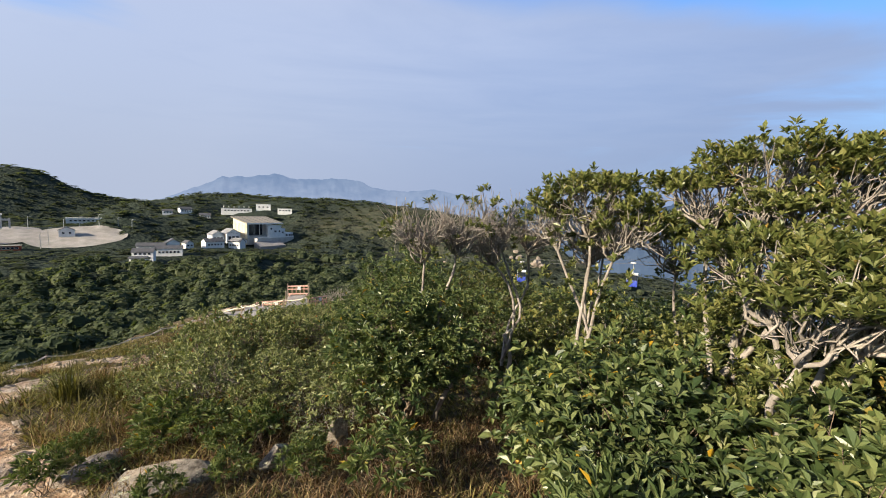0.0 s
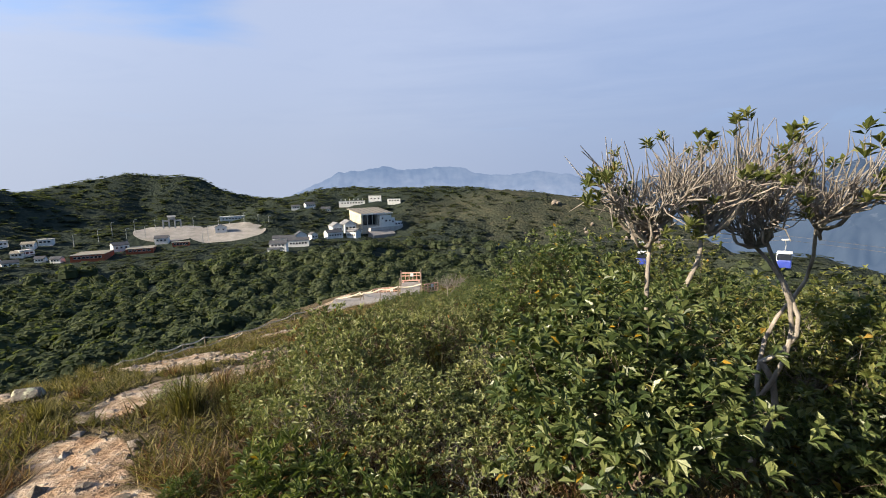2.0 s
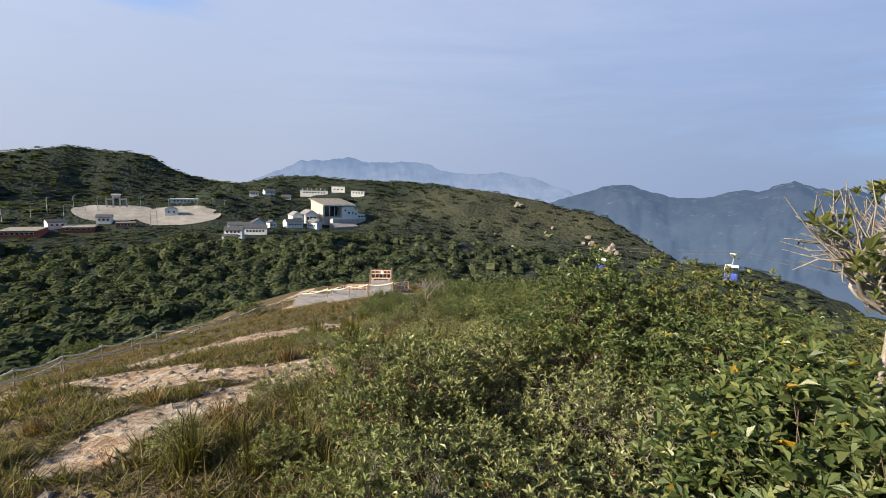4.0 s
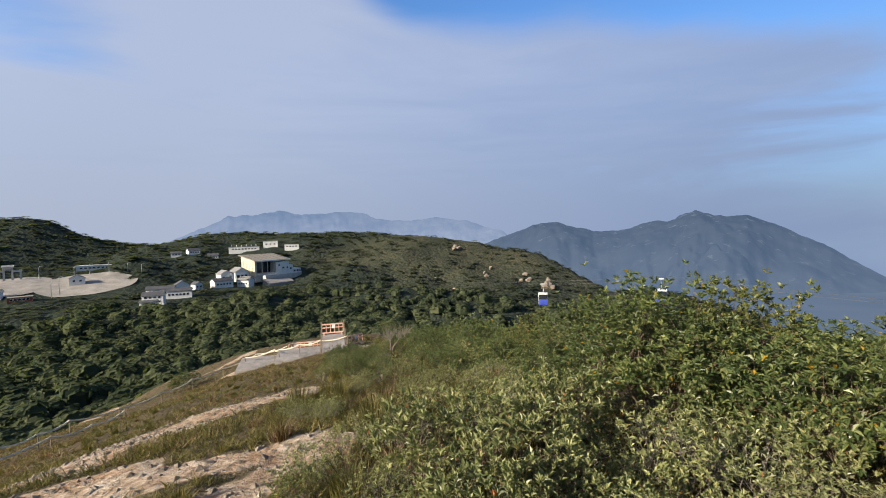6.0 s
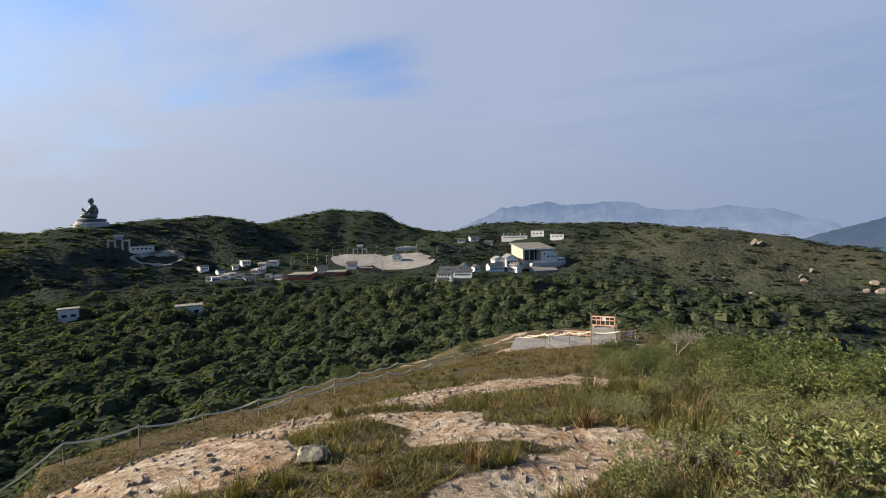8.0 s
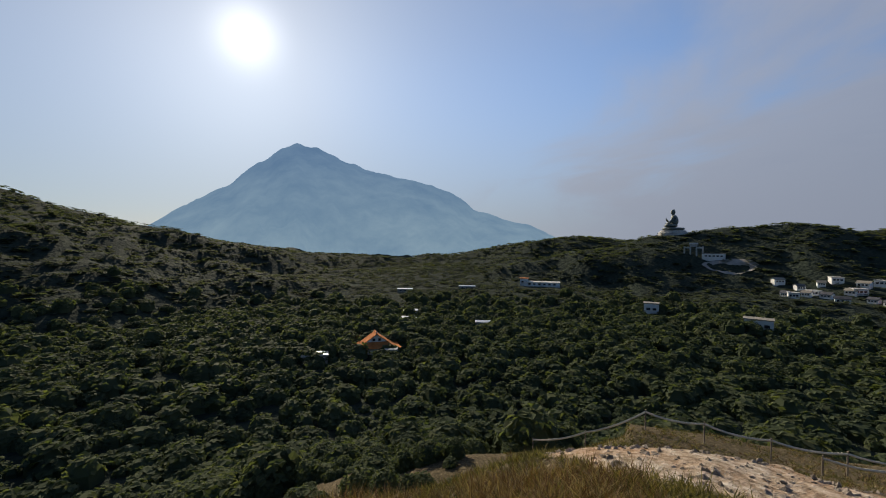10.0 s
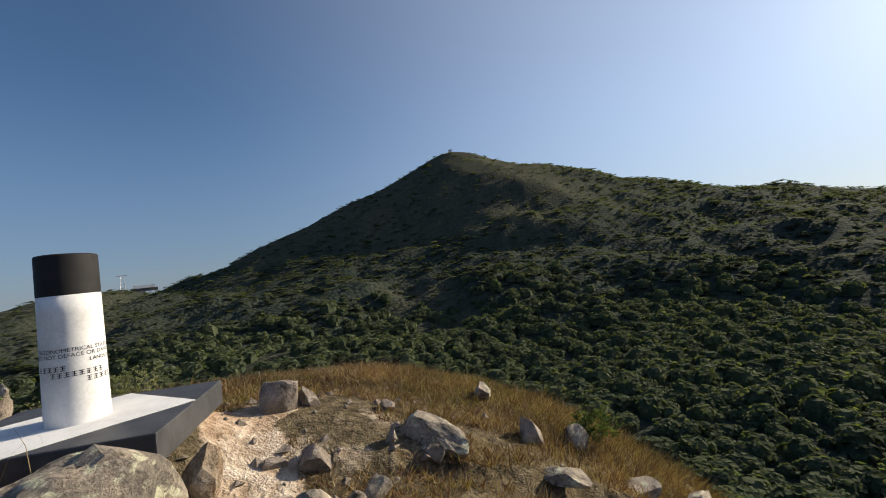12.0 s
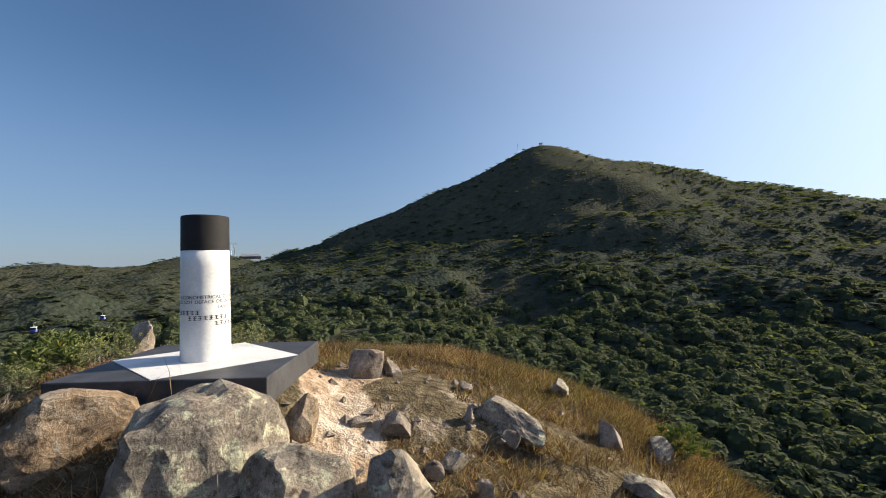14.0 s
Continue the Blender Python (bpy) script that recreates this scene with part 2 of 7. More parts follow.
def ground_material():
    """Pale weathered soil and stones on the trail, dry grass litter beside it, green crown cells in the woods, darker
    between crowns.
    """
    def build(t, add, link):
        pos = add("ShaderNodeNewGeometry").outputs["Position"]
        bare = add("ShaderNodeAttribute", attribute_name="bare")
        wood = add("ShaderNodeAttribute", attribute_name="wood")
        n1 = noise_node(add, link, 0.9, 6, 0.65, pos)
        n2 = noise_node(add, link, 7.0, 5, 0.7, pos)
        n3 = noise_node(add, link, 0.2, 6, 0.7, pos)
        soil = ramp_node(add, [(0.28, (0.16, 0.115, 0.078)), (0.46, (0.36, 0.285, 0.205)), (0.66, (0.60, 0.53, 0.44))])
        link(n2.outputs["Fac"], soil.inputs[0])
        stain = ramp_node(add, [(0.35, (0.72, 0.50, 0.34)), (0.6, (1, 1, 1))])
        link(n1.outputs["Fac"], stain.inputs[0])
        soil_c = mixed(add, link, 0.8, soil.outputs[0], stain.outputs[0], "MULTIPLY")
        dry = ramp_node(add, [(0.3, (0.044, 0.036, 0.023)), (0.5, (0.102, 0.082, 0.050)), (0.72, (0.21, 0.170, 0.11))])
        link(n2.outputs["Fac"], dry.inputs[0])
        crowns = add("ShaderNodeTexVoronoi", Scale=0.27, Randomness=1.0)
        warp = add("ShaderNodeVectorMath", operation="MULTIPLY_ADD")
        link(n3.outputs["Color"], warp.inputs[0]); warp.inputs[1].default_value = (3.0, 3.0, 3.0); link(pos, warp.inputs[2])
        link(warp.outputs[0], crowns.inputs["Vector"])
        woods = ramp_node(add, [(0.15, (0.040, 0.050, 0.038)), (0.5, (0.033, 0.042, 0.032)), (0.8, (0.026, 0.034, 0.026))])
        link(crowns.outputs["Distance"], woods.inputs[0])
        grassy_at = add("ShaderNodeAttribute", attribute_name="grassy")
        n4 = noise_node(add, link, 0.09, 8, 0.72, pos)
        turf = ramp_node(add, [(0.34, (0.036, 0.042, 0.030)), (0.5, (0.052, 0.055, 0.037)), (0.66, (0.080, 0.074, 0.048))])
        link(n4.outputs["Fac"], turf.inputs[0])
        wild = mixed(add, link, grassy_at.outputs["Fac"], woods.outputs[0], turf.outputs[0])
        a = mixed(add, link, wood.outputs["Fac"], dry.outputs[0], wild)
        edge = add("ShaderNodeMath", operation="ADD")
        link(bare.outputs["Fac"], edge.inputs[0])
        half = add("ShaderNodeMath", operation="SUBTRACT")
        link(n1.outputs["Fac"], half.inputs[0]); half.inputs[1].default_value = 0.5
        wide = add("ShaderNodeMath", operation="MULTIPLY")
        link(half.outputs[0], wide.inputs[0]); wide.inputs[1].default_value = 1.6
        link(wide.outputs[0], edge.inputs[1])
        cut = ramp_node(add, [(0.45, (0, 0, 0)), (0.6, (1, 1, 1))])
        link(edge.outputs[0], cut.inputs[0])
        col = mixed(add, link, cut.outputs[0], a, soil_c)
        p = add("ShaderNodeBsdfPrincipled", Roughness=1.0)
        p.inputs["Specular IOR Level"].default_value = 0.02
        link(col, p.inputs["Base Color"])
        b0 = add("ShaderNodeBump", Distance=1.2)
        b0.invert = True
        link(crowns.outputs["Distance"], b0.inputs["Height"]); link(wood.outputs["Fac"], b0.inputs["Strength"])
        b = add("ShaderNodeBump", Strength=1.0, Distance=0.10)
        link(n2.outputs["Fac"], b.inputs["Height"]); link(b0.outputs[0], b.inputs["Normal"])
        link(b.outputs[0], p.inputs["Normal"])
        return p, b
    return material("hill soil", build)


def haze_glow_material(name, near, far, low, high, glow, grain=0.006, outcrop=None):
    """Distant hills: emission paints the haze of kilometres of moist air, paler towards their feet."""
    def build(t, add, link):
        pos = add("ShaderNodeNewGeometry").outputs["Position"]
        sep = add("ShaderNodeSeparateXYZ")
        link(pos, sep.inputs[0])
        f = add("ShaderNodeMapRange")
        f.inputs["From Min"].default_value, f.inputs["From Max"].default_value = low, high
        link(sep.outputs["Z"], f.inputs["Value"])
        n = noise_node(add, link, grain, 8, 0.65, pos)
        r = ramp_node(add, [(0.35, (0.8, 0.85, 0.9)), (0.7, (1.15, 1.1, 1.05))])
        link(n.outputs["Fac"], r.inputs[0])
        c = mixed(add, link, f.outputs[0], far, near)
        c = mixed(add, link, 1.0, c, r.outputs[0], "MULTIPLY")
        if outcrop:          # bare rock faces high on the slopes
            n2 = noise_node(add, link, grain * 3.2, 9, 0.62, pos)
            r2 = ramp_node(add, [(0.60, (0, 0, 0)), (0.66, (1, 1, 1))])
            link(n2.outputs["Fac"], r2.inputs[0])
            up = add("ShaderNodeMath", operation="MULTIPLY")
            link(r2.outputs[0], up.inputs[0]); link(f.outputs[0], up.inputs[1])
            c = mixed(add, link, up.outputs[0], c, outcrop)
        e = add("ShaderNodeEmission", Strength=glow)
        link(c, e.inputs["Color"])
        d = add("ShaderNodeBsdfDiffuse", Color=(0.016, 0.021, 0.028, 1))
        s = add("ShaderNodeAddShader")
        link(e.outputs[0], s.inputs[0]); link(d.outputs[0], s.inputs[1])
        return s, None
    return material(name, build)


M_GROUND = ground_material()
# distant haze is painted into these leaf colours: greyer and paler green
M_WOOD_FAR_HAZED = leaf_material("far woodland leaves greyed for haze", (0.066, 0.082, 0.064), (0.082, 0.098, 0.072), (0.098, 0.112, 0.080), 0.35, 0.02, 0.8, 0.55)
M_WOOD_NEAR = leaf_material("woodland leaves", (0.056, 0.074, 0.048), (0.080, 0.102, 0.064), (0.112, 0.130, 0.080), 0.5, 0.10, 0.75, 0.42)
M_LEAF = leaf_material("glossy dark leaves", (0.040, 0.066, 0.024), (0.092, 0.124, 0.046), (0.195, 0.22, 0.090), 0.45, 1.2, 0.36, 0.28, (0.36, 0.22, 0.02))
M_LEAF_PALE = leaf_material("pale olive leaves", (0.085, 0.104, 0.044), (0.180, 0.202, 0.086), (0.36, 0.37, 0.19), 0.35, 1.2, 0.38, 0.26, (0.35, 0.13, 0.05))
M_LEAF_CROWN = leaf_material("olive crown leaves", (0.046, 0.062, 0.018), (0.100, 0.118, 0.034), (0.205, 0.205, 0.075), 0.4, 1.0, 0.38, 0.24, (0.3, 0.2, 0.05))
M_GRASS_DRY = leaf_material("dry straw grass", (0.078, 0.038, 0.024), (0.145, 0.088, 0.054), (0.34, 0.265, 0.175), 0.5, 1.3, 0.6, 0.3)
M_GRASS_GREEN = leaf_material("olive grass", (0.052, 0.052, 0.020), (0.122, 0.110, 0.044), (0.25, 0.215, 0.098), 0.5, 0.6, 0.6, 0.3)
M_TWIG = surface("grey twig bark", [(0.3, (0.15, 0.13, 0.11)), (0.7, (0.34, 0.305, 0.265))], 9, 0.85, 0.5, spec=0.2, depth=0.004)
M_BARK = surface("brown bark", [(0.3, (0.09, 0.065, 0.045)), (0.7, (0.20, 0.155, 0.115))], 12, 0.9, 0.5, spec=0.15, depth=0.006)
def rock_material(name, base, mid, pale, lichen, lichen_at=0.56, crack=0.9):
    """Weathered granite: mottled grains, dark seams, blotches of lichen."""
    def build(t, add, link):
        vec = add("ShaderNodeTexCoord").outputs["Object"]
        shift = add("ShaderNodeObjectInfo")
        moved = add("ShaderNodeVectorMath", operation="ADD")
        link(vec, moved.inputs[0]); link(shift.outputs["Location"], moved.inputs[1])
        v = moved.outputs[0]
        big = noise_node(add, link, 4.0, 6, 0.65, v)
        fine = noise_node(add, link, 38.0, 6, 0.75, v)
        blot = noise_node(add, link, 9.0, 5, 0.62, v)
        seam = noise_node(add, link, 2.2, 8, 0.8, v)
        r = ramp_node(add, [(0.32, base), (0.48, mid), (0.68, pale)])
        link(big.outputs["Fac"], r.inputs[0])
        col = mixed(add, link, 0.75, r.outputs[0], fine.outputs["Fac"], "OVERLAY")
        lr = ramp_node(add, [(lichen_at, (0, 0, 0)), (lichen_at + 0.05, (1, 1, 1))])
        link(blot.outputs["Fac"], lr.inputs[0])
        col = mixed(add, link, lr.outputs[0], col, lichen)
        dr = ramp_node(add, [(0.30, (0.22, 0.2, 0.18)), (0.42, (1, 1, 1))])
        link(blot.outputs["Fac"], dr.inputs[0])
        col = mixed(add, link, 0.9, col, dr.outputs[0], "MULTIPLY")
        sr = ramp_node(add, [(0.485, (1, 1, 1)), (0.5, (0.3, 0.27, 0.24)), (0.515, (1, 1, 1))])
        link(seam.outputs["Fac"], sr.inputs[0])
        col = mixed(add, link, crack, col, sr.outputs[0], "MULTIPLY")
        p = add("ShaderNodeBsdfPrincipled", Roughness=0.92)
        p.inputs["Specular IOR Level"].default_value = 0.2
        link(col, p.inputs["Base Color"])
        h = mixed(add, link, 0.5, fine.outputs["Fac"], blot.outputs["Fac"])
        b = add("ShaderNodeBump", Strength=1.0, Distance=0.03)
        link(h, b.inputs["Height"])
        link(b.outputs[0], p.inputs["Normal"])
        return p, b
    return material(name, build)


M_ROCK = rock_material("lichened granite", (0.10, 0.09, 0.08), (0.24, 0.21, 0.17), (0.40, 0.33, 0.25), (0.46, 0.45, 0.32))
M_ROCK_WARM = rock_material("orange-stained granite", (0.10, 0.078, 0.06), (0.25, 0.18, 0.115), (0.34, 0.295, 0.235), (0.34, 0.32, 0.27), 0.60)
M_ROCK_PALE = rock_material("pale quartz stone", (0.12, 0.095, 0.072), (0.22, 0.185, 0.15), (0.35, 0.30, 0.25), (0.38, 0.35, 0.31), 0.62, 0.6)
M_WHITE = surface("white masonry paint", [(0.3, (0.52, 0.52, 0.51)), (0.6, (0.66, 0.66, 0.65))], 4, 0.6, 0.12, 60, 0.35, depth=0.003)
M_BLACK = surface("black masonry paint", [(0.3, (0.008, 0.008, 0.009)), (0.7, (0.018, 0.017, 0.017))], 6, 0.75, 0.3, 60, 0.25, depth=0.003)
M_SLAB = surface("grey-black painted concrete", [(0.3, (0.022, 0.023, 0.026)), (0.7, (0.065, 0.065, 0.07))], 5, 0.55, 0.35, 50, 0.4, depth=0.004)
M_WALL_W = surface("white render", [(0.3, (0.62, 0.62, 0.60)), (0.7, (0.78, 0.78, 0.76))], 0.2, 0.8, 0.1, 2.0)
M_ROOF_G = surface("dark grey roof tiles", [(0.3, (0.05, 0.052, 0.058)), (0.7, (0.10, 0.10, 0.105))], 0.4, 0.6, 0.2, 3.0)
M_ROOF_T = surface("light tan roof sheet", [(0.3, (0.20, 0.18, 0.14)), (0.7, (0.29, 0.26, 0.21))], 0.3, 0.7, 0.2, 3.0)
M_WALL_CREAM = surface("cream wall boards", [(0.3, (0.50, 0.44, 0.33)), (0.7, (0.62, 0.56, 0.44))], 0.3, 0.8, 0.1, 2.0)
M_ROOF_P = surface("pale grey roof sheet", [(0.3, (0.16, 0.16, 0.16)), (0.7, (0.25, 0.245, 0.24))], 0.4, 0.6, 0.2, 3.0)
M_ROOF_O = surface("orange glazed roof tiles", [(0.3, (0.36, 0.12, 0.035)), (0.7, (0.52, 0.20, 0.07))], 0.4, 0.95, 0.2, 3.0, 0.05)
M_ROOF_R = surface("red oxide roof and fascia", [(0.3, (0.26, 0.06, 0.03)), (0.7, (0.38, 0.10, 0.05))], 0.4, 0.7, 0.2, 3.0)
M_PAVE = surface("pale paved plaza", [(0.3, (0.20, 0.185, 0.165)), (0.7, (0.34, 0.315, 0.285))], 0.12, 0.9, 0.2, 2.0)
M_GLASS = surface("dark window glass", [(0.3, (0.015, 0.02, 0.028)), (0.7, (0.03, 0.035, 0.045))], 0.5, 0.12, 0.0, 3.0, 0.6)
M_BRONZE = surface("weathered bronze", [(0.3, (0.09, 0.11, 0.10)), (0.7, (0.17, 0.19, 0.17))], 0.2, 0.6, 0.2, 1.5, 0.4)
M_STONE = surface("pale dressed stone", [(0.3, (0.36, 0.35, 0.33)), (0.7, (0.52, 0.51, 0.48))], 0.3, 0.85, 0.2, 3.0)
M_STEEL = surface("galvanised steel", [(0.3, (0.33, 0.34, 0.35)), (0.7, (0.5, 0.51, 0.52))], 2, 0.45, 0.1, 30, 0.5, 0.7)
M_DECK = surface("grey weathered deck boards", [(0.3, (0.20, 0.185, 0.175)), (0.7, (0.34, 0.32, 0.305))], 2, 0.8, 0.3, 22, depth=0.004)
M_ORANGE = surface("faded orange barrier plastic", [(0.3, (0.55, 0.30, 0.21)), (0.7, (0.70, 0.46, 0.36))], 3, 0.55, 0.1, 30)
M_ROPE = surface("pale hemp rope", [(0.3, (0.62, 0.55, 0.42)), (0.7, (0.78, 0.71, 0.57))], 9, 0.9, 0.5, 90, depth=0.004)
M_POST = surface("weathered timber post", [(0.3, (0.13, 0.10, 0.075)), (0.7, (0.28, 0.235, 0.185))], 5, 0.85, 0.4, 40, depth=0.004)
M_BLUE = surface("blue cabin paint", [(0.3, (0.03, 0.05, 0.28)), (0.7, (0.05, 0.08, 0.38))], 1, 0.3, 0.05, 9, 0.5)
M_INK = surface("black stencil paint", [(0.3, (0.012, 0.012, 0.012)), (0.7, (0.03, 0.03, 0.03))], 20, 0.8, 0.1, 90)
# hills and sea that glow: the haze in front is painted into their emission
M_HAZE_FAR = haze_glow_material("furthest hills in haze", (0.084, 0.122, 0.197), (0.160, 0.193, 0.269), -100, 330, 1.0)
M_HAZE_RIGHT = haze_glow_material("hazy mountain across the valley", (0.028, 0.045, 0.078), (0.055, 0.080, 0.122), -350, 180, 1.0, 0.006, (0.105, 0.125, 0.155))
M_HAZE_PEAK = haze_glow_material("high peak against the light", (0.110, 0.185, 0.290), (0.170, 0.255, 0.330), 0, 420, 1.0)
M_HAZE_SEA = haze_glow_material("hazy sea", (0.062, 0.086, 0.128), (0.062, 0.086, 0.128), -500, 0, 1.0, 0.0008)

# ---- building blocks ----
def part(name, bm, mat, parent=None, label="", smooth=False):
    """Links a bmesh as one mesh object under a thing or a part."""
    me = bpy.data.meshes.new(name)
    bm.to_mesh(me)
    bm.free()
    if mat:
        me.materials.append(mat)
    if smooth:
        me.polygons.foreach_set("use_smooth", [True] * len(me.polygons))
    ob = new(name, me)
    ob.parent = parent
    if label:
        tagged(ob, label)
    return ob


def sheet(name, verts, tris, mat, parent=None, smooth=False, quads=False):
    """Links big arrays of vertices and faces as one mesh object."""
    me = bpy.data.meshes.new(name)
    n, f, k = len(verts), len(tris), 4 if quads else 3
    me.vertices.add(n)
    me.vertices.foreach_set("co", np.asarray(verts, np.float32).ravel())
    me.loops.add(f * k)
    me.loops.foreach_set("vertex_index", np.asarray(tris, np.int32).ravel())
    me.polygons.add(f)
    me.polygons.foreach_set("loop_start", np.arange(0, f * k, k, dtype=np.int32))
    me.polygons.foreach_set("use_smooth", np.full(f, smooth, bool))
    me.update(calc_edges=True)
    me.validate()
    if mat:
        me.materials.append(mat)
    ob = new(name, me)
    ob.parent = parent
    return ob


def thing(name, m, label, category, group="", kind=""):
    ob = new(name)
    ob.empty_display_size = 0.2
    ob.matrix_world = m
    return tagged(ob, label, category, group, kind)


def box(bm, size, at=(0, 0, 0), turn=0.0, bevel=0.0):
    made = bmesh.ops.create_cube(bm, size=1.0, matrix=pose(*at, 0, 0, turn) @ Matrix.Diagonal((*size, 1)))
    if bevel:
        edges = {e for v in made["verts"] for e in v.link_edges}
        bmesh.ops.bevel(bm, geom=list(edges), offset=bevel, segments=2, affect="EDGES", profile=0.6)
    return bm


def box_bm(size, at=(0, 0, 0), turn=0.0, bevel=0.0):
    return box(bmesh.new(), size, at, turn, bevel)


def tube(bm, points, radii, sides=6, cap=True):
    """A tapered tube along points."""
    rings = []
    for k, p in enumerate(points):
        p = Vector(p)
        ahead = Vector(points[min(k + 1, len(points) - 1)]) - Vector(points[max(k - 1, 0)])
        q = ahead.to_track_quat("Z", "Y")
        r = radii[k] if hasattr(radii, "__len__") else radii
        rings.append([bm.verts.new(p + q @ Vector((r * math.cos(2 * math.pi * s / sides), r * math.sin(2 * math.pi * s / sides), 0))) for s in range(sides)])
    for a, b in zip(rings, rings[1:]):
        for s in range(sides):
            bm.faces.new((a[s], a[(s + 1) % sides], b[(s + 1) % sides], b[s]))
    if cap:
        bm.faces.new(rings[0][::-1])
        bm.faces.new(rings[-1])
    return bm


def lathe(bm, profile, sides=32, at=(0, 0)):
    rings = [[bm.verts.new((at[0] + r * math.cos(2 * math.pi * s / sides), at[1] + r * math.sin(2 * math.pi * s / sides), z)) for s in range(sides)] for r, z in profile]
    for a, b in zip(rings, rings[1:]):
        for s in range(sides):
            bm.faces.new((a[s], a[(s + 1) % sides], b[(s + 1) % sides], b[s]))
    bm.faces.new(rings[0][::-1])
    bm.faces.new(rings[-1])
    return bm


# ---- the lie of the land ----
def polar(az, d, el=None, z=0.0):
    """A place at azimuth az (degrees from +y towards -x), distance d, seen from the hilltop at elevation el."""
    a = radians(az)
    return (-math.sin(a) * d, math.cos(a) * d, 1.7 + d * math.tan(radians(el)) if el is not None else z)


def wave(X, Y, size, seed):
    """Smooth value noise on a lattice, -1 to 1."""
    rs = np.random.RandomState(seed)
    table = rs.uniform(-1, 1, (64, 64))
    u, v = X / size + 500.5, Y / size + 500.5
    i, j = np.floor(u).astype(int), np.floor(v).astype(int)
    fu, fv = u - i, v - j
    fu, fv = fu * fu * (3 - 2 * fu), fv * fv * (3 - 2 * fv)
    g = lambda a, b: table[(i + a) % 64, (j + b) % 64]
    return (g(0, 0) * (1 - fu) + g(1, 0) * fu) * (1 - fv) + (g(0, 1) * (1 - fu) + g(1, 1) * fu) * fv


def rough(X, Y, size, seed, octaves=4, gain=0.5):
    out, amp = 0, 1.0
    for k in range(octaves):
        out = out + amp * wave(X + 17.3 * k, Y - 9.1 * k, size, seed + k)
        size, amp = size * 0.47, amp * gain
    return out


def near_line(X, Y, line):
    """Distance to a polyline, its interpolated height there, and the side (positive: to the left of its run)."""
    best = np.full(X.shape, 1e9)
    zz, side = np.zeros(X.shape), np.zeros(X.shape)
    for (x0, y0, z0), (x1, y1, z1) in zip(line, line[1:]):
        dx, dy = x1 - x0, y1 - y0
        s = np.clip(((X - x0) * dx + (Y - y0) * dy) / (dx * dx + dy * dy), 0, 1)
        d = np.hypot(X - x0 - s * dx, Y - y0 - s * dy)
        near = d < best
        best = np.where(near, d, best)
        zz = np.where(near, z0 + s * (z1 - z0), zz)
        side = np.where(near, np.sign(dx * (Y - y0) - dy * (X - x0)), side)
    return best, zz, side


SAMPLES = {}


def crest_samples(name, line):
    """Points every few metres along a crest line, kept for the next call."""
    if name not in SAMPLES:
        pts = []
        for (x0, y0, z0), (x1, y1, z1) in zip(line, line[1:]):
            n = max(2, int(math.hypot(x1 - x0, y1 - y0) / 26) + 1)
            pts += [(x0 + s * (x1 - x0), y0 + s * (y1 - y0), z0 + s * (z1 - z0)) for s in np.linspace(0, 1, n, endpoint=False)]
        SAMPLES[name] = np.array(pts + [line[-1]])
    return SAMPLES[name]


def crest_over(X, Y, name, line, blunt, slope):
    """Height under a crest line, softly blended along it, and the distance to the line. A slope above 1 is the
    reach in metres in which the hill comes down to the valley floor."""
    pts = crest_samples(name, line)
    shape = X.shape
    X, Y = X.ravel(), Y.ravel()
    top, near = np.empty(len(X)), np.empty(len(X))
    for k in range(0, len(X), 20000):
        d = np.hypot(X[k:k + 20000, None] - pts[None, :, 0], Y[k:k + 20000, None] - pts[None, :, 1])
        m = d.min(1)
        w = np.exp(np.maximum((m[:, None] - d) / (0.07 * m + 7)[:, None], -40))
        near[k:k + 20000] = m
        top[k:k + 20000] = (w * pts[None, :, 2]).sum(1) / w.sum(1)
    away = np.sqrt(near * near + blunt * blunt) - blunt
    if slope > 1:
        top = -75 + (top + 75) * np.maximum(0, 1 - away / slope) ** 1.12 - 0.5 * np.maximum(0, away - 0.93 * slope)
    else:
        top = top - slope * away
    return top.reshape(shape), near.reshape(shape)


def step(v, a, b):
    s = np.clip((v - a) / (b - a), 0, 1)
    return s * s * (3 - 2 * s)


def softmax2(a, b, k):
    m = np.maximum(a, b)
    return m + k * np.log(np.exp(np.maximum((a - m) / k, -60)) + np.exp(np.maximum((b - m) / k, -60)))


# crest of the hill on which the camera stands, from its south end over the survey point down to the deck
HILL = [(3.6, -14, -3.9), (2.5, -7.5, -0.05), (1.8, -5, 0.48), (2.15, -2.85, 0.62), (1.3, -1, 0.22), (0.6, 1.5, -0.04), (0.7, 4, -0.30), (0.5, 8, -1.02), (0, 14, -2.40), (-1, 22, -4.2), (-3, 32, -6.2), (-5.5, 42, -7.6), (-6, 52, -11.01), (-6, 75, -21.82), (-5, 110, -39.33)]
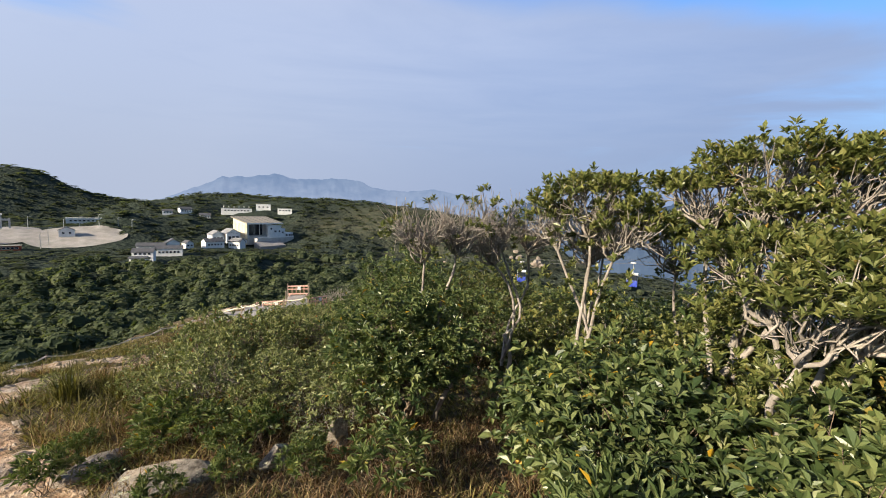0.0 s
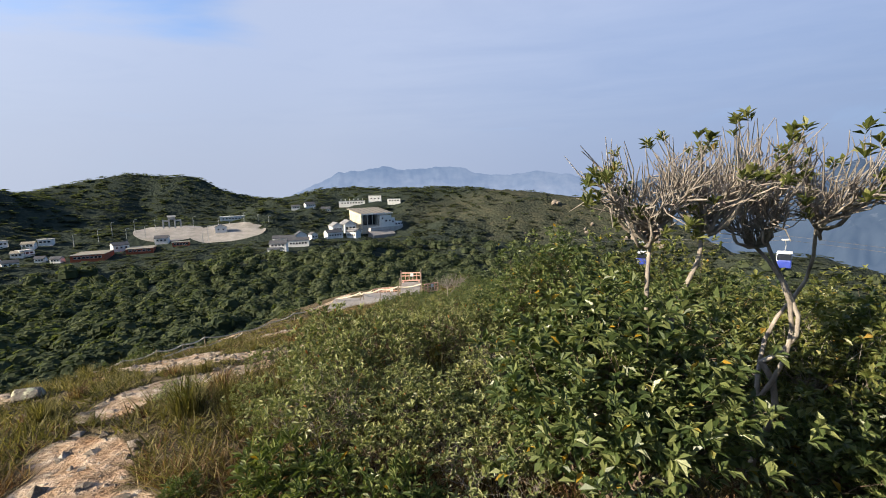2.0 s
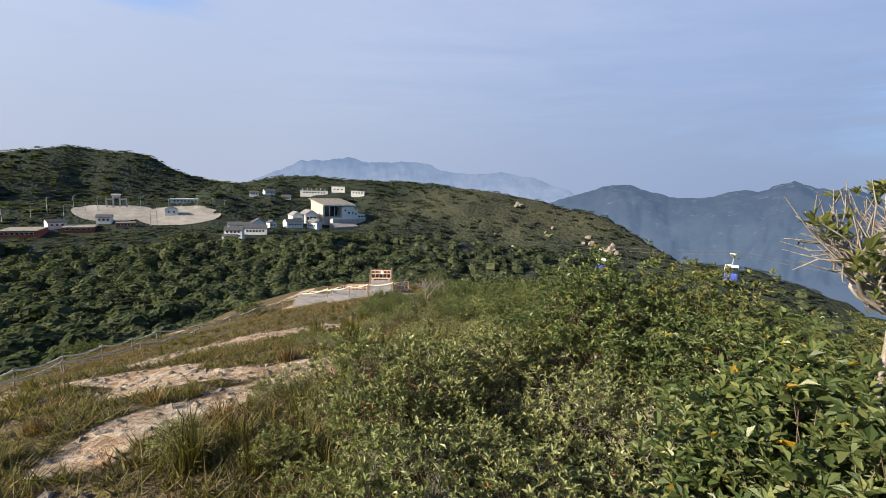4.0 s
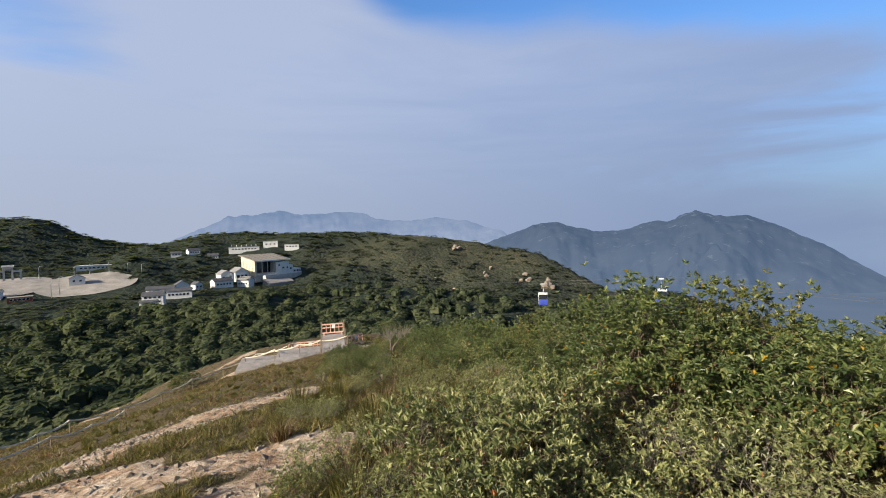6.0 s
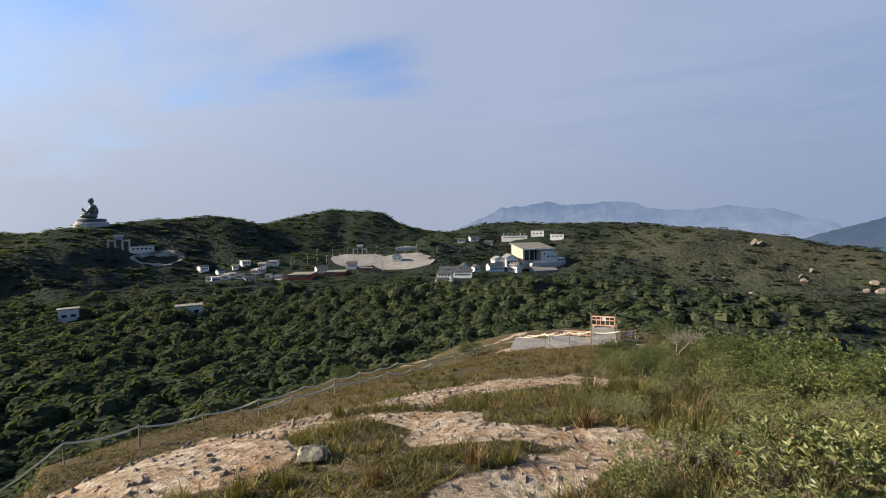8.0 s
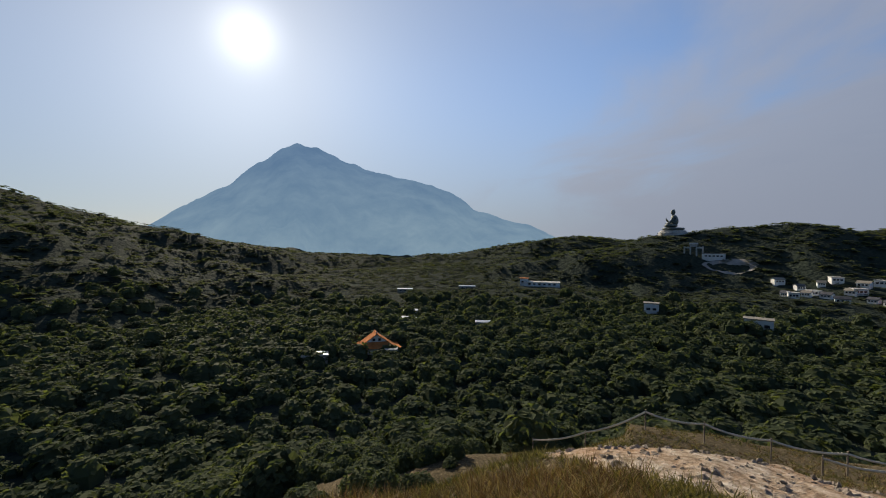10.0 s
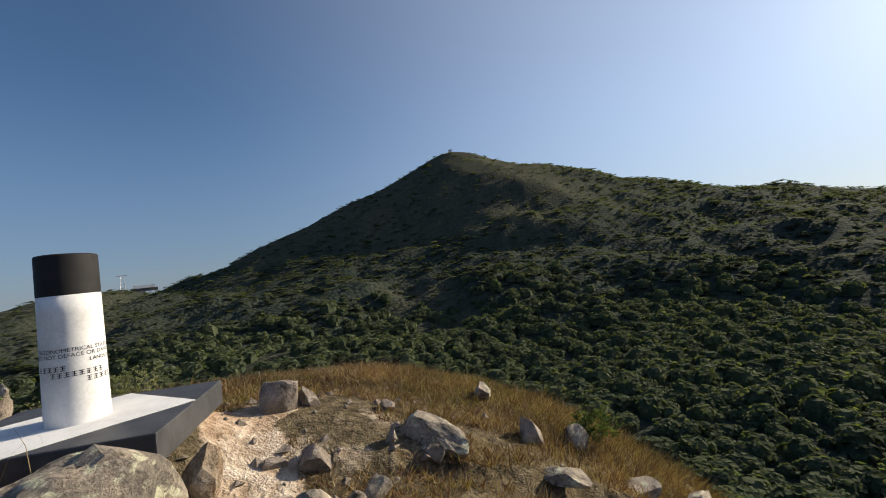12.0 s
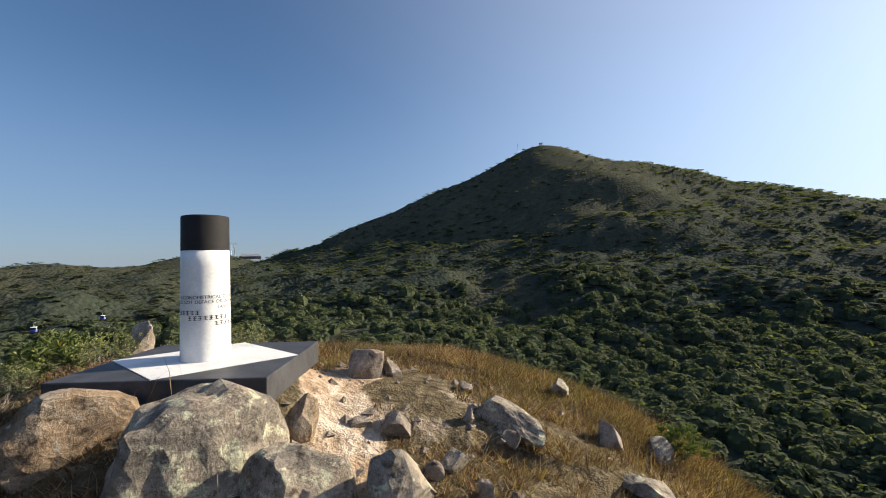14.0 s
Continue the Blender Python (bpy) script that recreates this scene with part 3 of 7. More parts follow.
# brow of the grassy flank along which the rope fence runs
BROW = [(-17.5, 1.0, -8.2), (-15.2, 5.0, -5.1), (-14.8, 8.5, -5.2), (-14.2, 13, -5.8), (-14.8, 18.9, -6.7), (-15.2, 28, -8.4)]
CRESTS = {
    "mast": ([polar(a, d, e) for a, d, e in ((216, 800, -0.6), (213.3, 807, 0.2), (208.2, 832, 2.1), (203.8, 862, 4.6), (198.6, 897, 6.5), (192.8, 940, 9.2), (188.5, 966, 10.5), (184.7, 988, 12.2), (180.1, 999, 14.3), (177.9, 1000, 14.7), (175, 1000, 14.1), (172.3, 1000, 13), (168.9, 1000, 11.9), (166.3, 1000, 11.7), (163.9, 1000, 10.8), (159.8, 1000, 9.7), (157.2, 1000, 8.3), (153.2, 1000, 7.4), (150, 1000, 6.3), (146.4, 1000, 5.1), (143.4, 1000, 4.5), (141.2, 1000, 4.8), (139.3, 1000, 3.8), (136.4, 1000, 3), (134.2, 1000, 2.5), (130.9, 1017, 1.1), (126.3, 1049, 0.4), (120.2, 1071, -0.7), (114.6, 1086, -1.6), (104, 1100, -2.1), (98, 1100, -3))], 6, 830),
    "spur_a": ([polar(a, d, e) for a, d, e in ((176.5, 760, 6.8), (179.8, 560, -0.1), (178.9, 400, -3.9), (185.1, 290, -7.8), (187.3, 250, -11.6))], 8, 0.42),
    "spur_b": ([polar(a, d, e) for a, d, e in ((158.5, 800, 5.1), (158.7, 600, -0.3), (155.9, 420, -4.2), (151.2, 300, -8.9))], 10, 0.4),
    "spur_c": ([polar(a, d, e) for a, d, e in ((139.9, 900, 1.1), (137, 650, -2.1), (133.2, 450, -5))], 10, 0.36),
    "knoll": ([polar(a, d, e) for a, d, e in ((209.7, 197, -9.6), (205.5, 202, -9.1), (201.1, 203, -8.4), (196.6, 197, -8.7), (192.8, 193, -9.8), (190.5, 190, -10.8))], 6, 0.45),
    "saddle": ([polar(a, d, e) for a, d, e in ((262, 650, -2.5), (251, 670, -1.6), (245.1, 679, -0.6), (243, 688, -0.3), (241.8, 693, -0.4), (239.9, 700, 0), (238.4, 700, 0.1), (235.5, 700, 0.6), (233.5, 700, 0.5), (231.7, 711, 0.1), (229.5, 723, -0), (227.2, 732, 0.1), (223.5, 748, 1), (217.9, 780, 1.2), (215.1, 798, 0.2), (213.3, 800, 0.2))], 6, 520),
    "saddle_spur": ([polar(a, d, e) for a, d, e in ((221.7, 700, 0.5), (227.7, 520, -2.2), (234.7, 380, -6.4), (241.7, 280, -12.2))], 8, 0.42),
    "terminal": ([polar(a, d, e) for a, d, e in ((27.5, 860, -0.6), (24.7, 821, 0.1), (21.4, 802, 1), (18.3, 792, 1.2), (13.8, 776, 0.9), (10.1, 756, 0.6), (7.1, 735, 0.9), (2.6, 704, 0.7), (358.8, 673, 0.3), (353.5, 631, -0.1), (348.2, 600, -0.9), (343.9, 575, -2.2), (341.8, 565, -2.1), (339.7, 549, -2.7), (337.1, 519, -4.3), (334.5, 497, -5.9), (332, 476, -7), (330.8, 467, -7.8), (328.4, 449, -9.9), (326.7, 443, -11), (322, 430, -14), (316, 420, -21))], 8, 0.2),
    "dome": ([polar(a, d, e) for a, d, e in ((51, 865, 1.1), (48.7, 882, 1.4), (47, 893, 2), (44.4, 908, 2.6), (41.8, 920, 3.1), (39.6, 920, 2.9), (37.5, 910, 2.8), (36.5, 904, 3), (35, 900, 2.6), (33, 900, 1.2), (31.2, 900, 0.5), (27.5, 900, -0.2))], 10, 290),
    "statue_hill": ([polar(a, d, e) for a, d, e in ((74, 640, -1), (71.6, 640, -0.1), (69.8, 641, 0.8), (68.1, 643, 1.1), (64.8, 654, 1), (63.1, 662, 1.6), (60.8, 673, 1.8), (57.2, 692, 1.8), (54, 729, 1.5), (51.3, 775, 1))], 14, 230),
    "shelf": ([polar(a, d, e) for a, d, e in ((52, 455, -5.8), (47, 465, -5.5), (42, 490, -5), (36, 510, -4.7), (29, 505, -4.7), (24.1, 440, -5.6))], 22, 0.07),
    "west": ([polar(a, d, e) for a, d, e in ((94, 1150, -1.8), (86, 1060, -0.3), (80.1, 1014, 0.5), (77.1, 973, 0.7), (75.7, 946, 0.5), (73.5, 919, 0.3), (71.4, 900, -0))], 10, 0.22),
}
TRAILS = [
    ([(-8.6, 1.0, 0), (-6.4, 2.0, 0), (-6.0, 3.2, 0), (-5.9, 4.2, 0), (-6.1, 5.6, 0), (-6.3, 7.4, 0), (-6.1, 8.6, 0), (-5.1, 9.8, 0), (-4.0, 10.4, 0), (-3.0, 10.5, 0)], 1.1),
    ([(-6.4, 7.2, 0), (-5.7, 8.6, 0), (-4.6, 9.7, 0), (-3.3, 10.3, 0)], 1.6),
    ([(-7.2, 3.6, 0), (-6.6, 4.6, 0), (-6.4, 5.8, 0)], 1.2),
    ([(-5.7, 1.9, 0), (-5.2, 2.4, 0), (-4.7, 3.0, 0)], 0.60),
    ([(-5.6, 4.6, 0), (-5.0, 5.2, 0), (-4.5, 5.6, 0), (-3.5, 5.3, 0)], 0.7),
    ([(-3.1, 4.9, 0), (-2.3, 5.1, 0), (-1.8, 5.0, 0)], 0.62),
    ([(-2.0, 4.9, 0), (-2.15, 3.9, 0), (-2.2, 3.2, 0)], 0.36),
    ([(-1.9, 2.3, 0), (-1.7, 1.65, 0), (-0.9, 1.25, 0), (-0.2, 0.95, 0)], 0.40),
    ([(-11.5, 30.6, 0), (-9.0, 30.4, 0), (-7.0, 30.8, 0), (-5.4, 31.6, 0)], 1.0),
    ([(-3.1, 31.4, 0), (-2.7, 29.4, 0), (-2.3, 28.6, 0)], 0.9),
    ([(0.95, -1.9, 0), (1.05, -3.0, 0), (1.25, -3.6, 0), (1.2, -4.4, 0)], 0.33),
    ([(-9, 47, 0), (-14, 40, 0), (-18, 30, 0), (-21, 22, 0), (-24, 12, 0)], 0.5),
]


def land(X, Y):
    """Height of the ground, and how much it is the camera's own hill (1) or the country round it (0)."""
    R = np.hypot(X, Y)
    # the valley of the village, and the deep one that falls away to the sea
    east = step(X * 0.84 + Y * 0.42, 70, 520)
    low = -47 - 300 * east - 75 * step(X * 0.8 - Y * 0.6, 130, 520) + 4 * rough(X, Y, 160, 3, 3) - np.minimum(0.12 * np.maximum(0, R - 1050), 330) - 120 * step(R, 520, 1000) * step(X * 0.8 - Y * 0.6, 0, 300)
    for k, (name, (line, flat, slope)) in enumerate(CRESTS.items() if R.max() > 60 else ()):
        up, d = crest_over(X, Y, name, line, flat * 3, slope)
        fold = rough(X, Y, 95, 20 + k, 4, 0.55) * np.minimum(1, d / 130) * 13
        low = softmax2(low, up + fold, 3.0)
    az = np.degrees(np.arctan2(-X, Y)) % 360
    brink = np.interp(az, [0, 214, 218, 222, 246, 256, 270, 300, 316, 323, 328.6, 332.5, 337, 341, 345, 348], [5000, 5000, 810, 770, 690, 650, 400, 260, 420, 430, 450, 480, 520, 560, 900, 5000])
    low = low - np.minimum(0.55 * np.maximum(0, R - brink - 10), 400)
    # the village lies on a gentle rise
    low = low + 14 * step(R, 462, 548) * (1 - step(R, 610, 780)) * step(az, 25, 30) * (1 - step(az, 52, 60))
    d, z, side = near_line(X, Y, HILL)
    south = 1 - step(Y, -2.8, 2.8)
    gentle = np.where(d < 20, 0.03 * d + 0.0125 * d * d, 5.6 + 0.53 * (d - 20))
    bend = 0.028 + 0.055 * step(-Y, 1.0, 5.0)
    steep = np.where(d < 6, bend * d * d, bend * 36 + 0.72 * (d - 6))
    right = np.where(d < 10, 0.004 * d + 0.017 * d * d, 1.74 + 0.5 * (d - 10))
    cut = np.where(d < 7, 0.03 * d + 0.0125 * d * d, 0.82 + 0.52 * (d - 7))
    gentle = cut + (gentle - cut) * step(Y, 4, 13)
    left = gentle * (1 - south) + steep * south
    hill = z - np.where(side > 0, left, right)
    db, zb, _ = near_line(X, Y, BROW)
    hill = softmax2(hill, zb - np.where(db < 4, 0.035 * db * db, 0.56 + 0.5 * (db - 4)), 0.25)
    hill = hill + 0.05 * rough(X, Y, 1.1, 50, 3) + 0.22 * rough(X, Y, 6, 60, 2) * step(d, 1.5, 8) + 1.2 * rough(X, Y, 30, 70, 2) * step(d, 14, 40)
    hill = softmax2(hill, 0.74 - 0.6 * np.maximum(0, np.hypot(X - 2.25, Y + 2.92) - 0.70), 0.03)
    k = 0.2 + 0.02 * np.minimum(R, 200)
    own = 1 / (1 + np.exp(np.clip(-(hill - low) / (3 + 0 * R), -50, 50)))
    return softmax2(hill, low, k), own


def ground_z(x, y):
    z, _ = land(np.array([float(x)]), np.array([float(y)]))
    return float(z[0])


def bare_mask(X, Y):
    m = np.zeros(X.shape)
    for line, half in TRAILS:
        d, _, _ = near_line(X + 0.5 * rough(X, Y, 2.0, 81, 3), Y + 0.5 * rough(X, Y, 2.0, 85, 3), line)
        m = np.maximum(m, 1 - step(d + 0.35 * half * rough(X, Y, 0.8, 88, 3), half * 0.5, half * 1.3))
    m = m - 0.30 * np.maximum(0, rough(X, Y, 1.2, 83, 3)) - 0.06
    d0 = np.hypot(X - 1.2, Y + 2.6)
    return np.maximum(m, 0.30 * (1 - step(d0, 1.0, 3.6)))


def grassy(X, Y, Z):
    """Open grass on the high southern mountain and along some spurs."""
    az = np.degrees(np.arctan2(-X, Y)) % 360
    south = step(az, 148, 170) * (1 - step(az, 225, 245))
    high = step(Z + 26 * rough(X, Y, 120, 44, 4), 10, 75) * south
    knoll = (1 - step(np.hypot(X - polar(204, 205)[0], Y - polar(204, 205)[1]), 12, 30))
    spur = (1 - step(np.abs(az - 184) + 5 * rough(X, Y, 40, 45, 2), 2, 6)) * step(np.hypot(X, Y), 240, 290) * (1 - step(np.hypot(X, Y), 380, 460))
    open_ridge = step(az, 212, 222) * step(np.hypot(X, Y), 330, 560) * (0.55 + 0.45 * (rough(X, Y, 90, 46, 3) > -0.2))
    high = np.maximum(high, open_ridge)
    ridge = (1 - step(np.hypot(X - polar(2, 560)[0], Y - polar(2, 560)[1]), 40, 120)) * 0.8
    return np.clip(np.maximum(np.maximum(high, knoll), np.maximum(spur, ridge)), 0, 1)


def make_ground():
    n_az, n_r = 540, 310
    a = np.linspace(0, 2 * np.pi, n_az, endpoint=False)
    r = np.geomspace(0.25, 4850, n_r)
    A, R = np.meshgrid(a, r)
    X, Y = -np.sin(A) * R, np.cos(A) * R
    Z, own = land(X, Y)
    verts = np.stack([X.ravel(), Y.ravel(), Z.ravel()], 1)
    i, j = np.meshgrid(np.arange(n_r - 1), np.arange(n_az), indexing="ij")
    jn = (j + 1) % n_az
    quads = np.stack([i * n_az + j, i * n_az + jn, (i + 1) * n_az + jn, (i + 1) * n_az + j], -1).reshape(-1, 4)[:, ::-1]
    mid = len(verts)
    verts = np.vstack([verts, [[0, 0, ground_z(0, 0)]]])
    ob = sheet("ground", verts, quads, M_GROUND, None, True, True)
    bm = bmesh.new()
    bm.from_mesh(ob.data)
    bm.verts.ensure_lookup_table()
    for k in range(n_az):
        f = bm.faces.new((bm.verts[mid], bm.verts[k], bm.verts[(k + 1) % n_az]))
        f.smooth = True
    bmesh.ops.recalc_face_normals(bm, faces=bm.faces[:])
    bm.to_mesh(ob.data)
    bm.free()
    for name, values in (("bare", bare_mask(X, Y)), ("wood", 1 - own), ("grassy", grassy(X, Y, Z))):
        at = ob.data.attributes.new(name, "FLOAT", "POINT")
        at.data.foreach_set("value", np.append(values.ravel(), 0.5).astype(np.float32))
    return tagged(ob, "grassy hilltop with pale eroded soil falling to wooded valleys", "ground", kind="structure")


make_ground()


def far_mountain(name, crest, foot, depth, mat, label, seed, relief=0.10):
    """A distant mountain: a crest line with slopes that come down towards the viewer and away from him."""
    crest = [Vector(p) for p in crest]
    lengths = [0]
    for p, q in zip(crest, crest[1:]):
        lengths.append(lengths[-1] + (q - p).length)
    n, rows = 360, 60
    s = np.linspace(0, lengths[-1], n)
    px = np.interp(s, lengths, [p.x for p in crest]); py = np.interp(s, lengths, [p.y for p in crest]); pz = np.interp(s, lengths, [p.z for p in crest])
    t = np.linspace(-0.35, 1, rows)
    S, T = np.meshgrid(s, t)
    PX, PY, PZ = np.broadcast_to(px, S.shape), np.broadcast_to(py, S.shape), np.broadcast_to(pz, S.shape)
    D = np.hypot(PX, PY)
    k = 1 - T * depth / D
    X, Y = PX * k, PY * k
    drop = np.where(T > 0, np.abs(T) ** 1.15, 1.2 * np.abs(T))
    H = PZ - foot
    Z = foot + H * (1 - drop)
    big = rough(S, T * depth * 0.7, depth * 0.35, seed, 5, 0.55)
    Z = Z + H * relief * big * np.minimum(1, np.abs(T) * 1.5) + H * 0.018 * rough(S, T * 300, 70, seed + 9, 3)
    i, j = np.meshgrid(np.arange(rows - 1), np.arange(n - 1), indexing="ij")
    quads = np.stack([i * n + j, i * n + j + 1, (i + 1) * n + j + 1, (i + 1) * n + j], -1).reshape(-1, 4)
    ob = sheet(name, np.stack([X.ravel(), Y.ravel(), Z.ravel()], 1), quads, mat, None, True, True)
    return tagged(ob, label, "mountain", kind="structure")


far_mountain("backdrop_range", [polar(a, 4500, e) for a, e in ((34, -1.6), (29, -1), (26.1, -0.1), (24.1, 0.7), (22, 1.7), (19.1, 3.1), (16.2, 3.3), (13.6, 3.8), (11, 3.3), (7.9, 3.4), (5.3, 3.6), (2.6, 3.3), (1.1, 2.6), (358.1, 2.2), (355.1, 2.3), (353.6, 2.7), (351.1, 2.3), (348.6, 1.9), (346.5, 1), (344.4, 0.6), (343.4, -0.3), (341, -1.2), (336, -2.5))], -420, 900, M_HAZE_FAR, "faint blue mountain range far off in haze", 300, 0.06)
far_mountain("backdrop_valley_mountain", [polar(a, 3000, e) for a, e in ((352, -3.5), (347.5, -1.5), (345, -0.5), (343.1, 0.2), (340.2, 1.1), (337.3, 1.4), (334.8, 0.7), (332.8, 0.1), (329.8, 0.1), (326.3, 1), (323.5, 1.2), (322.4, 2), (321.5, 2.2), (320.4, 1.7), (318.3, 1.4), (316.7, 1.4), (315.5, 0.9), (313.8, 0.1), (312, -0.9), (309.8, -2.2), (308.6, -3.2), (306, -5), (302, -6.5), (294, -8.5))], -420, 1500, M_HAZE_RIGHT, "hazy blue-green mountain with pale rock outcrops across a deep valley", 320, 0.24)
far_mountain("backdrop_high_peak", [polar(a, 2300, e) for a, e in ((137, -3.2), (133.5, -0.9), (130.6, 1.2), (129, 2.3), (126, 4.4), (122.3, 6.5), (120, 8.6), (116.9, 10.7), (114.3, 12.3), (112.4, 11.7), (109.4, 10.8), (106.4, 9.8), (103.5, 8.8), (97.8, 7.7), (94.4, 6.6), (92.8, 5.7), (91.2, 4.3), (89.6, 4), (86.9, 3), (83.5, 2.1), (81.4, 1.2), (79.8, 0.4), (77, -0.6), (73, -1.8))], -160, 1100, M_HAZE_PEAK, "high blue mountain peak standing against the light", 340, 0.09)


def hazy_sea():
    """The sea beyond the deep valley, its haze painted as a glow."""
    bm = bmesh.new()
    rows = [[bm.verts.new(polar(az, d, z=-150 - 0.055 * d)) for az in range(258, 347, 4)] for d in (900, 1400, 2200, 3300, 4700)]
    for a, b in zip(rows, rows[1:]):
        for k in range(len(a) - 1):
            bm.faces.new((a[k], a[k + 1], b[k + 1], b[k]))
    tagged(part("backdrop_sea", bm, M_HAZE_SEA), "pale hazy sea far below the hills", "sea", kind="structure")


hazy_sea()

# ---- woods on the slopes ----
def leafy_crown(rs, count, flake, flat):
    """Crown of a far tree one metre wide and high: sprays of leaves over a lumpy dome, denser boughs inside. Returns vertices and triangles."""
    lumps = rs.normal(0, 1, (7, 3)); lumps[:, 2] = np.abs(lumps[:, 2]) + 0.1
    lumps /= np.linalg.norm(lumps, axis=1)[:, None]
    def out(d):
        return 0.76 + 0.24 * np.exp(-((1 - d @ lumps.T) / 0.16)).max(1)
    n = rs.normal(0, 1, (count, 3)); n[:, 2] = np.abs(n[:, 2]) + 0.05
    n /= np.linalg.norm(n, axis=1)[:, None]
    shape, rise = np.array([0.5, 0.5, 0.64]), np.array([0, 0, 0.34])
    ctr = n * (out(n) * rs.uniform(0.86, 1.04, count))[:, None] * shape + rise
    n = n * (1 - 0.6 * flat) + rs.normal(0, 0.26 + 0.16 * flat, (count, 3)) + np.array([0, 0, 0.3 + 0.6 * flat])
    n /= np.linalg.norm(n, axis=1)[:, None]
    t1 = np.cross(n, rs.normal(0, 1, (count, 3))); t1 /= np.linalg.norm(t1, axis=1)[:, None]
    size = flake * rs.uniform(0.6, 1.35, (count, 1))
    t2 = np.cross(n, t1) * size * rs.uniform(0.55, 0.9, (count, 1))
    bend = n * size * 0.3
    spray = np.stack([ctr - t1 * size - bend, ctr + t2, ctr + t1 * size - bend, ctr - t2], 1).reshape(-1, 3)
    k = np.arange(count)[:, None] * 4
    tris = np.concatenate([k + [0, 1, 2], k + [0, 2, 3]], 1).reshape(-1, 3)
    if flat:
        return spray, tris
    a = np.arange(6) * np.pi / 3
    ring = lambda r, z: np.stack([np.cos(a) * r, np.sin(a) * r, 0 * a + z], 1)
    core = np.vstack([ring(0.40, 0.0), ring(0.36, 0.45), ring(0.18, 0.76)])
    b = len(spray)
    inner = [(b + 6 * r + q, b + 6 * r + (q + 1) % 6, b + 6 * r + 6 + (q + 1) % 6) for r in range(2) for q in range(6)]
    inner += [(b + 6 * r + q, b + 6 * r + 6 + (q + 1) % 6, b + 6 * r + 6 + q) for r in range(2) for q in range(6)]
    inner += [(b + 12, b + 12 + q, b + 13 + q) for q in range(1, 5)]
    return np.vstack([spray, core]), np.vstack([tris, inner])


def plant_woods(name, label, mat, places, sizes, seed, flakes, flake, flat=0):
    """Many far trees joined into one stuff object."""
    rs = np.random.RandomState(seed)
    kinds = [leafy_crown(rs, flakes, flake, flat) for _ in range(12)]
    count = len(places)
    which, ang = rs.randint(0, 12, count), rs.uniform(0, 2 * np.pi, count)
    nv = len(kinds[0][0])
    verts = np.empty((count, nv, 3), np.float32)
    tris = np.empty((count, len(kinds[0][1]), 3), np.int32)
    for k in range(count):
        v, f = kinds[which[k]]
        c, s = math.cos(ang[k]), math.sin(ang[k])
        w, h = sizes[k]
        verts[k, :, 0] = (v[:, 0] * c - v[:, 1] * s) * w + places[k, 0]
        verts[k, :, 1] = (v[:, 0] * s + v[:, 1] * c) * w + places[k, 1]
        verts[k, :, 2] = v[:, 2] * h + places[k, 2]
        tris[k] = f + k * nv
    ob = sheet(name, verts.reshape(-1, 3), tris.reshape(-1, 3), mat, None, False)
    return tagged(ob, label, "woodland", kind="stuff")


CLEAR = []          # round clearings of the village: x, y, radius


def clear(az, d, radius):
    x, y, _ = polar(az, d)
    CLEAR.append((x, y, radius))


for az, d, radius in ((38.3, 530, 34), (33, 505, 34), (40.5, 505, 22), (17, 470, 34), (13, 475, 26), (11.4, 478, 20), (20, 440, 22), (26.5, 372, 16), (24.5, 400, 16), (29, 470, 30), (32.5, 490, 34), (36.5, 500, 34), (40, 500, 26), (42.5, 470, 26), (46.5, 445, 22),
                      (18, 600, 22), (14.5, 610, 22), (22, 610, 18), (32, 640, 14), (53, 440, 16), (64.3, 560, 14), (61.5, 540, 14), (104.1, 187, 7), (111.9, 158, 7), (99.9, 247, 9), (82.3, 430, 22), (90.1, 237, 7), (100.4, 400, 12), (68.9, 330, 7), (112.1, 290, 6), (49.5, 455, 20)):
    clear(az, d, radius)
for az, d in ((20.2, 452), (17.6, 458), (24.3, 430), (26.3, 425), (24.6, 400), (27, 372), (21, 610), (23, 612), (24.7, 606), (17.6, 612), (19.5, 610), (15.8, 612), (14.6, 618), (12.1, 606), (31, 640), (33, 640), (47, 450), (44.5, 452), (41.4, 466),
              (38.5, 470), (36.5, 470), (33.4, 500), (50, 460), (52, 470), (54, 460), (56, 470), (28, 490), (30, 485), (35, 490), (38, 495), (13, 470), (10.8, 470), (61, 540), (64, 555)):
    clear(az, d, 13)
    clear(az, d - 20, 7)


def woods_fit(X, Y, near_limit):
    """Where trees grow: off the camera's own hilltop, off trails and clearings, thinner on grassy spurs."""
    Z, own = land(X, Y)
    d, _, side = near_line(X, Y, HILL)
    ok = (own < 0.5) | (d > near_limit) | ((d > 11) & (Y < 0) & (X < 0))
    rs = np.random.RandomState(int(near_limit * 10 + len(X)))
    ok &= rs.uniform(0, 1, len(X)) > 0.8 * grassy(X, Y, Z)
    az = np.degrees(np.arctan2(-X, Y)) % 360
    ok &= (az < 246) | (az > 306)
    for x, y, radius in CLEAR:
        ok &= np.hypot(X - x, Y - y) > radius
    return ok, Z


def scatter(n, r0, r1, seed, power, near_limit, azimuths=None):
    rs = np.random.RandomState(seed)
    u = rs.uniform(0, 1, n)
    R = (r0 ** power + u * (r1 ** power - r0 ** power)) ** (1 / power)
    A = rs.uniform(*(azimuths or (0, 2 * np.pi)), n)
    X, Y = -np.sin(A) * R, np.cos(A) * R
    ok, Z = woods_fit(X, Y, near_limit)
    return X[ok], Y[ok], Z[ok], R[ok], rs


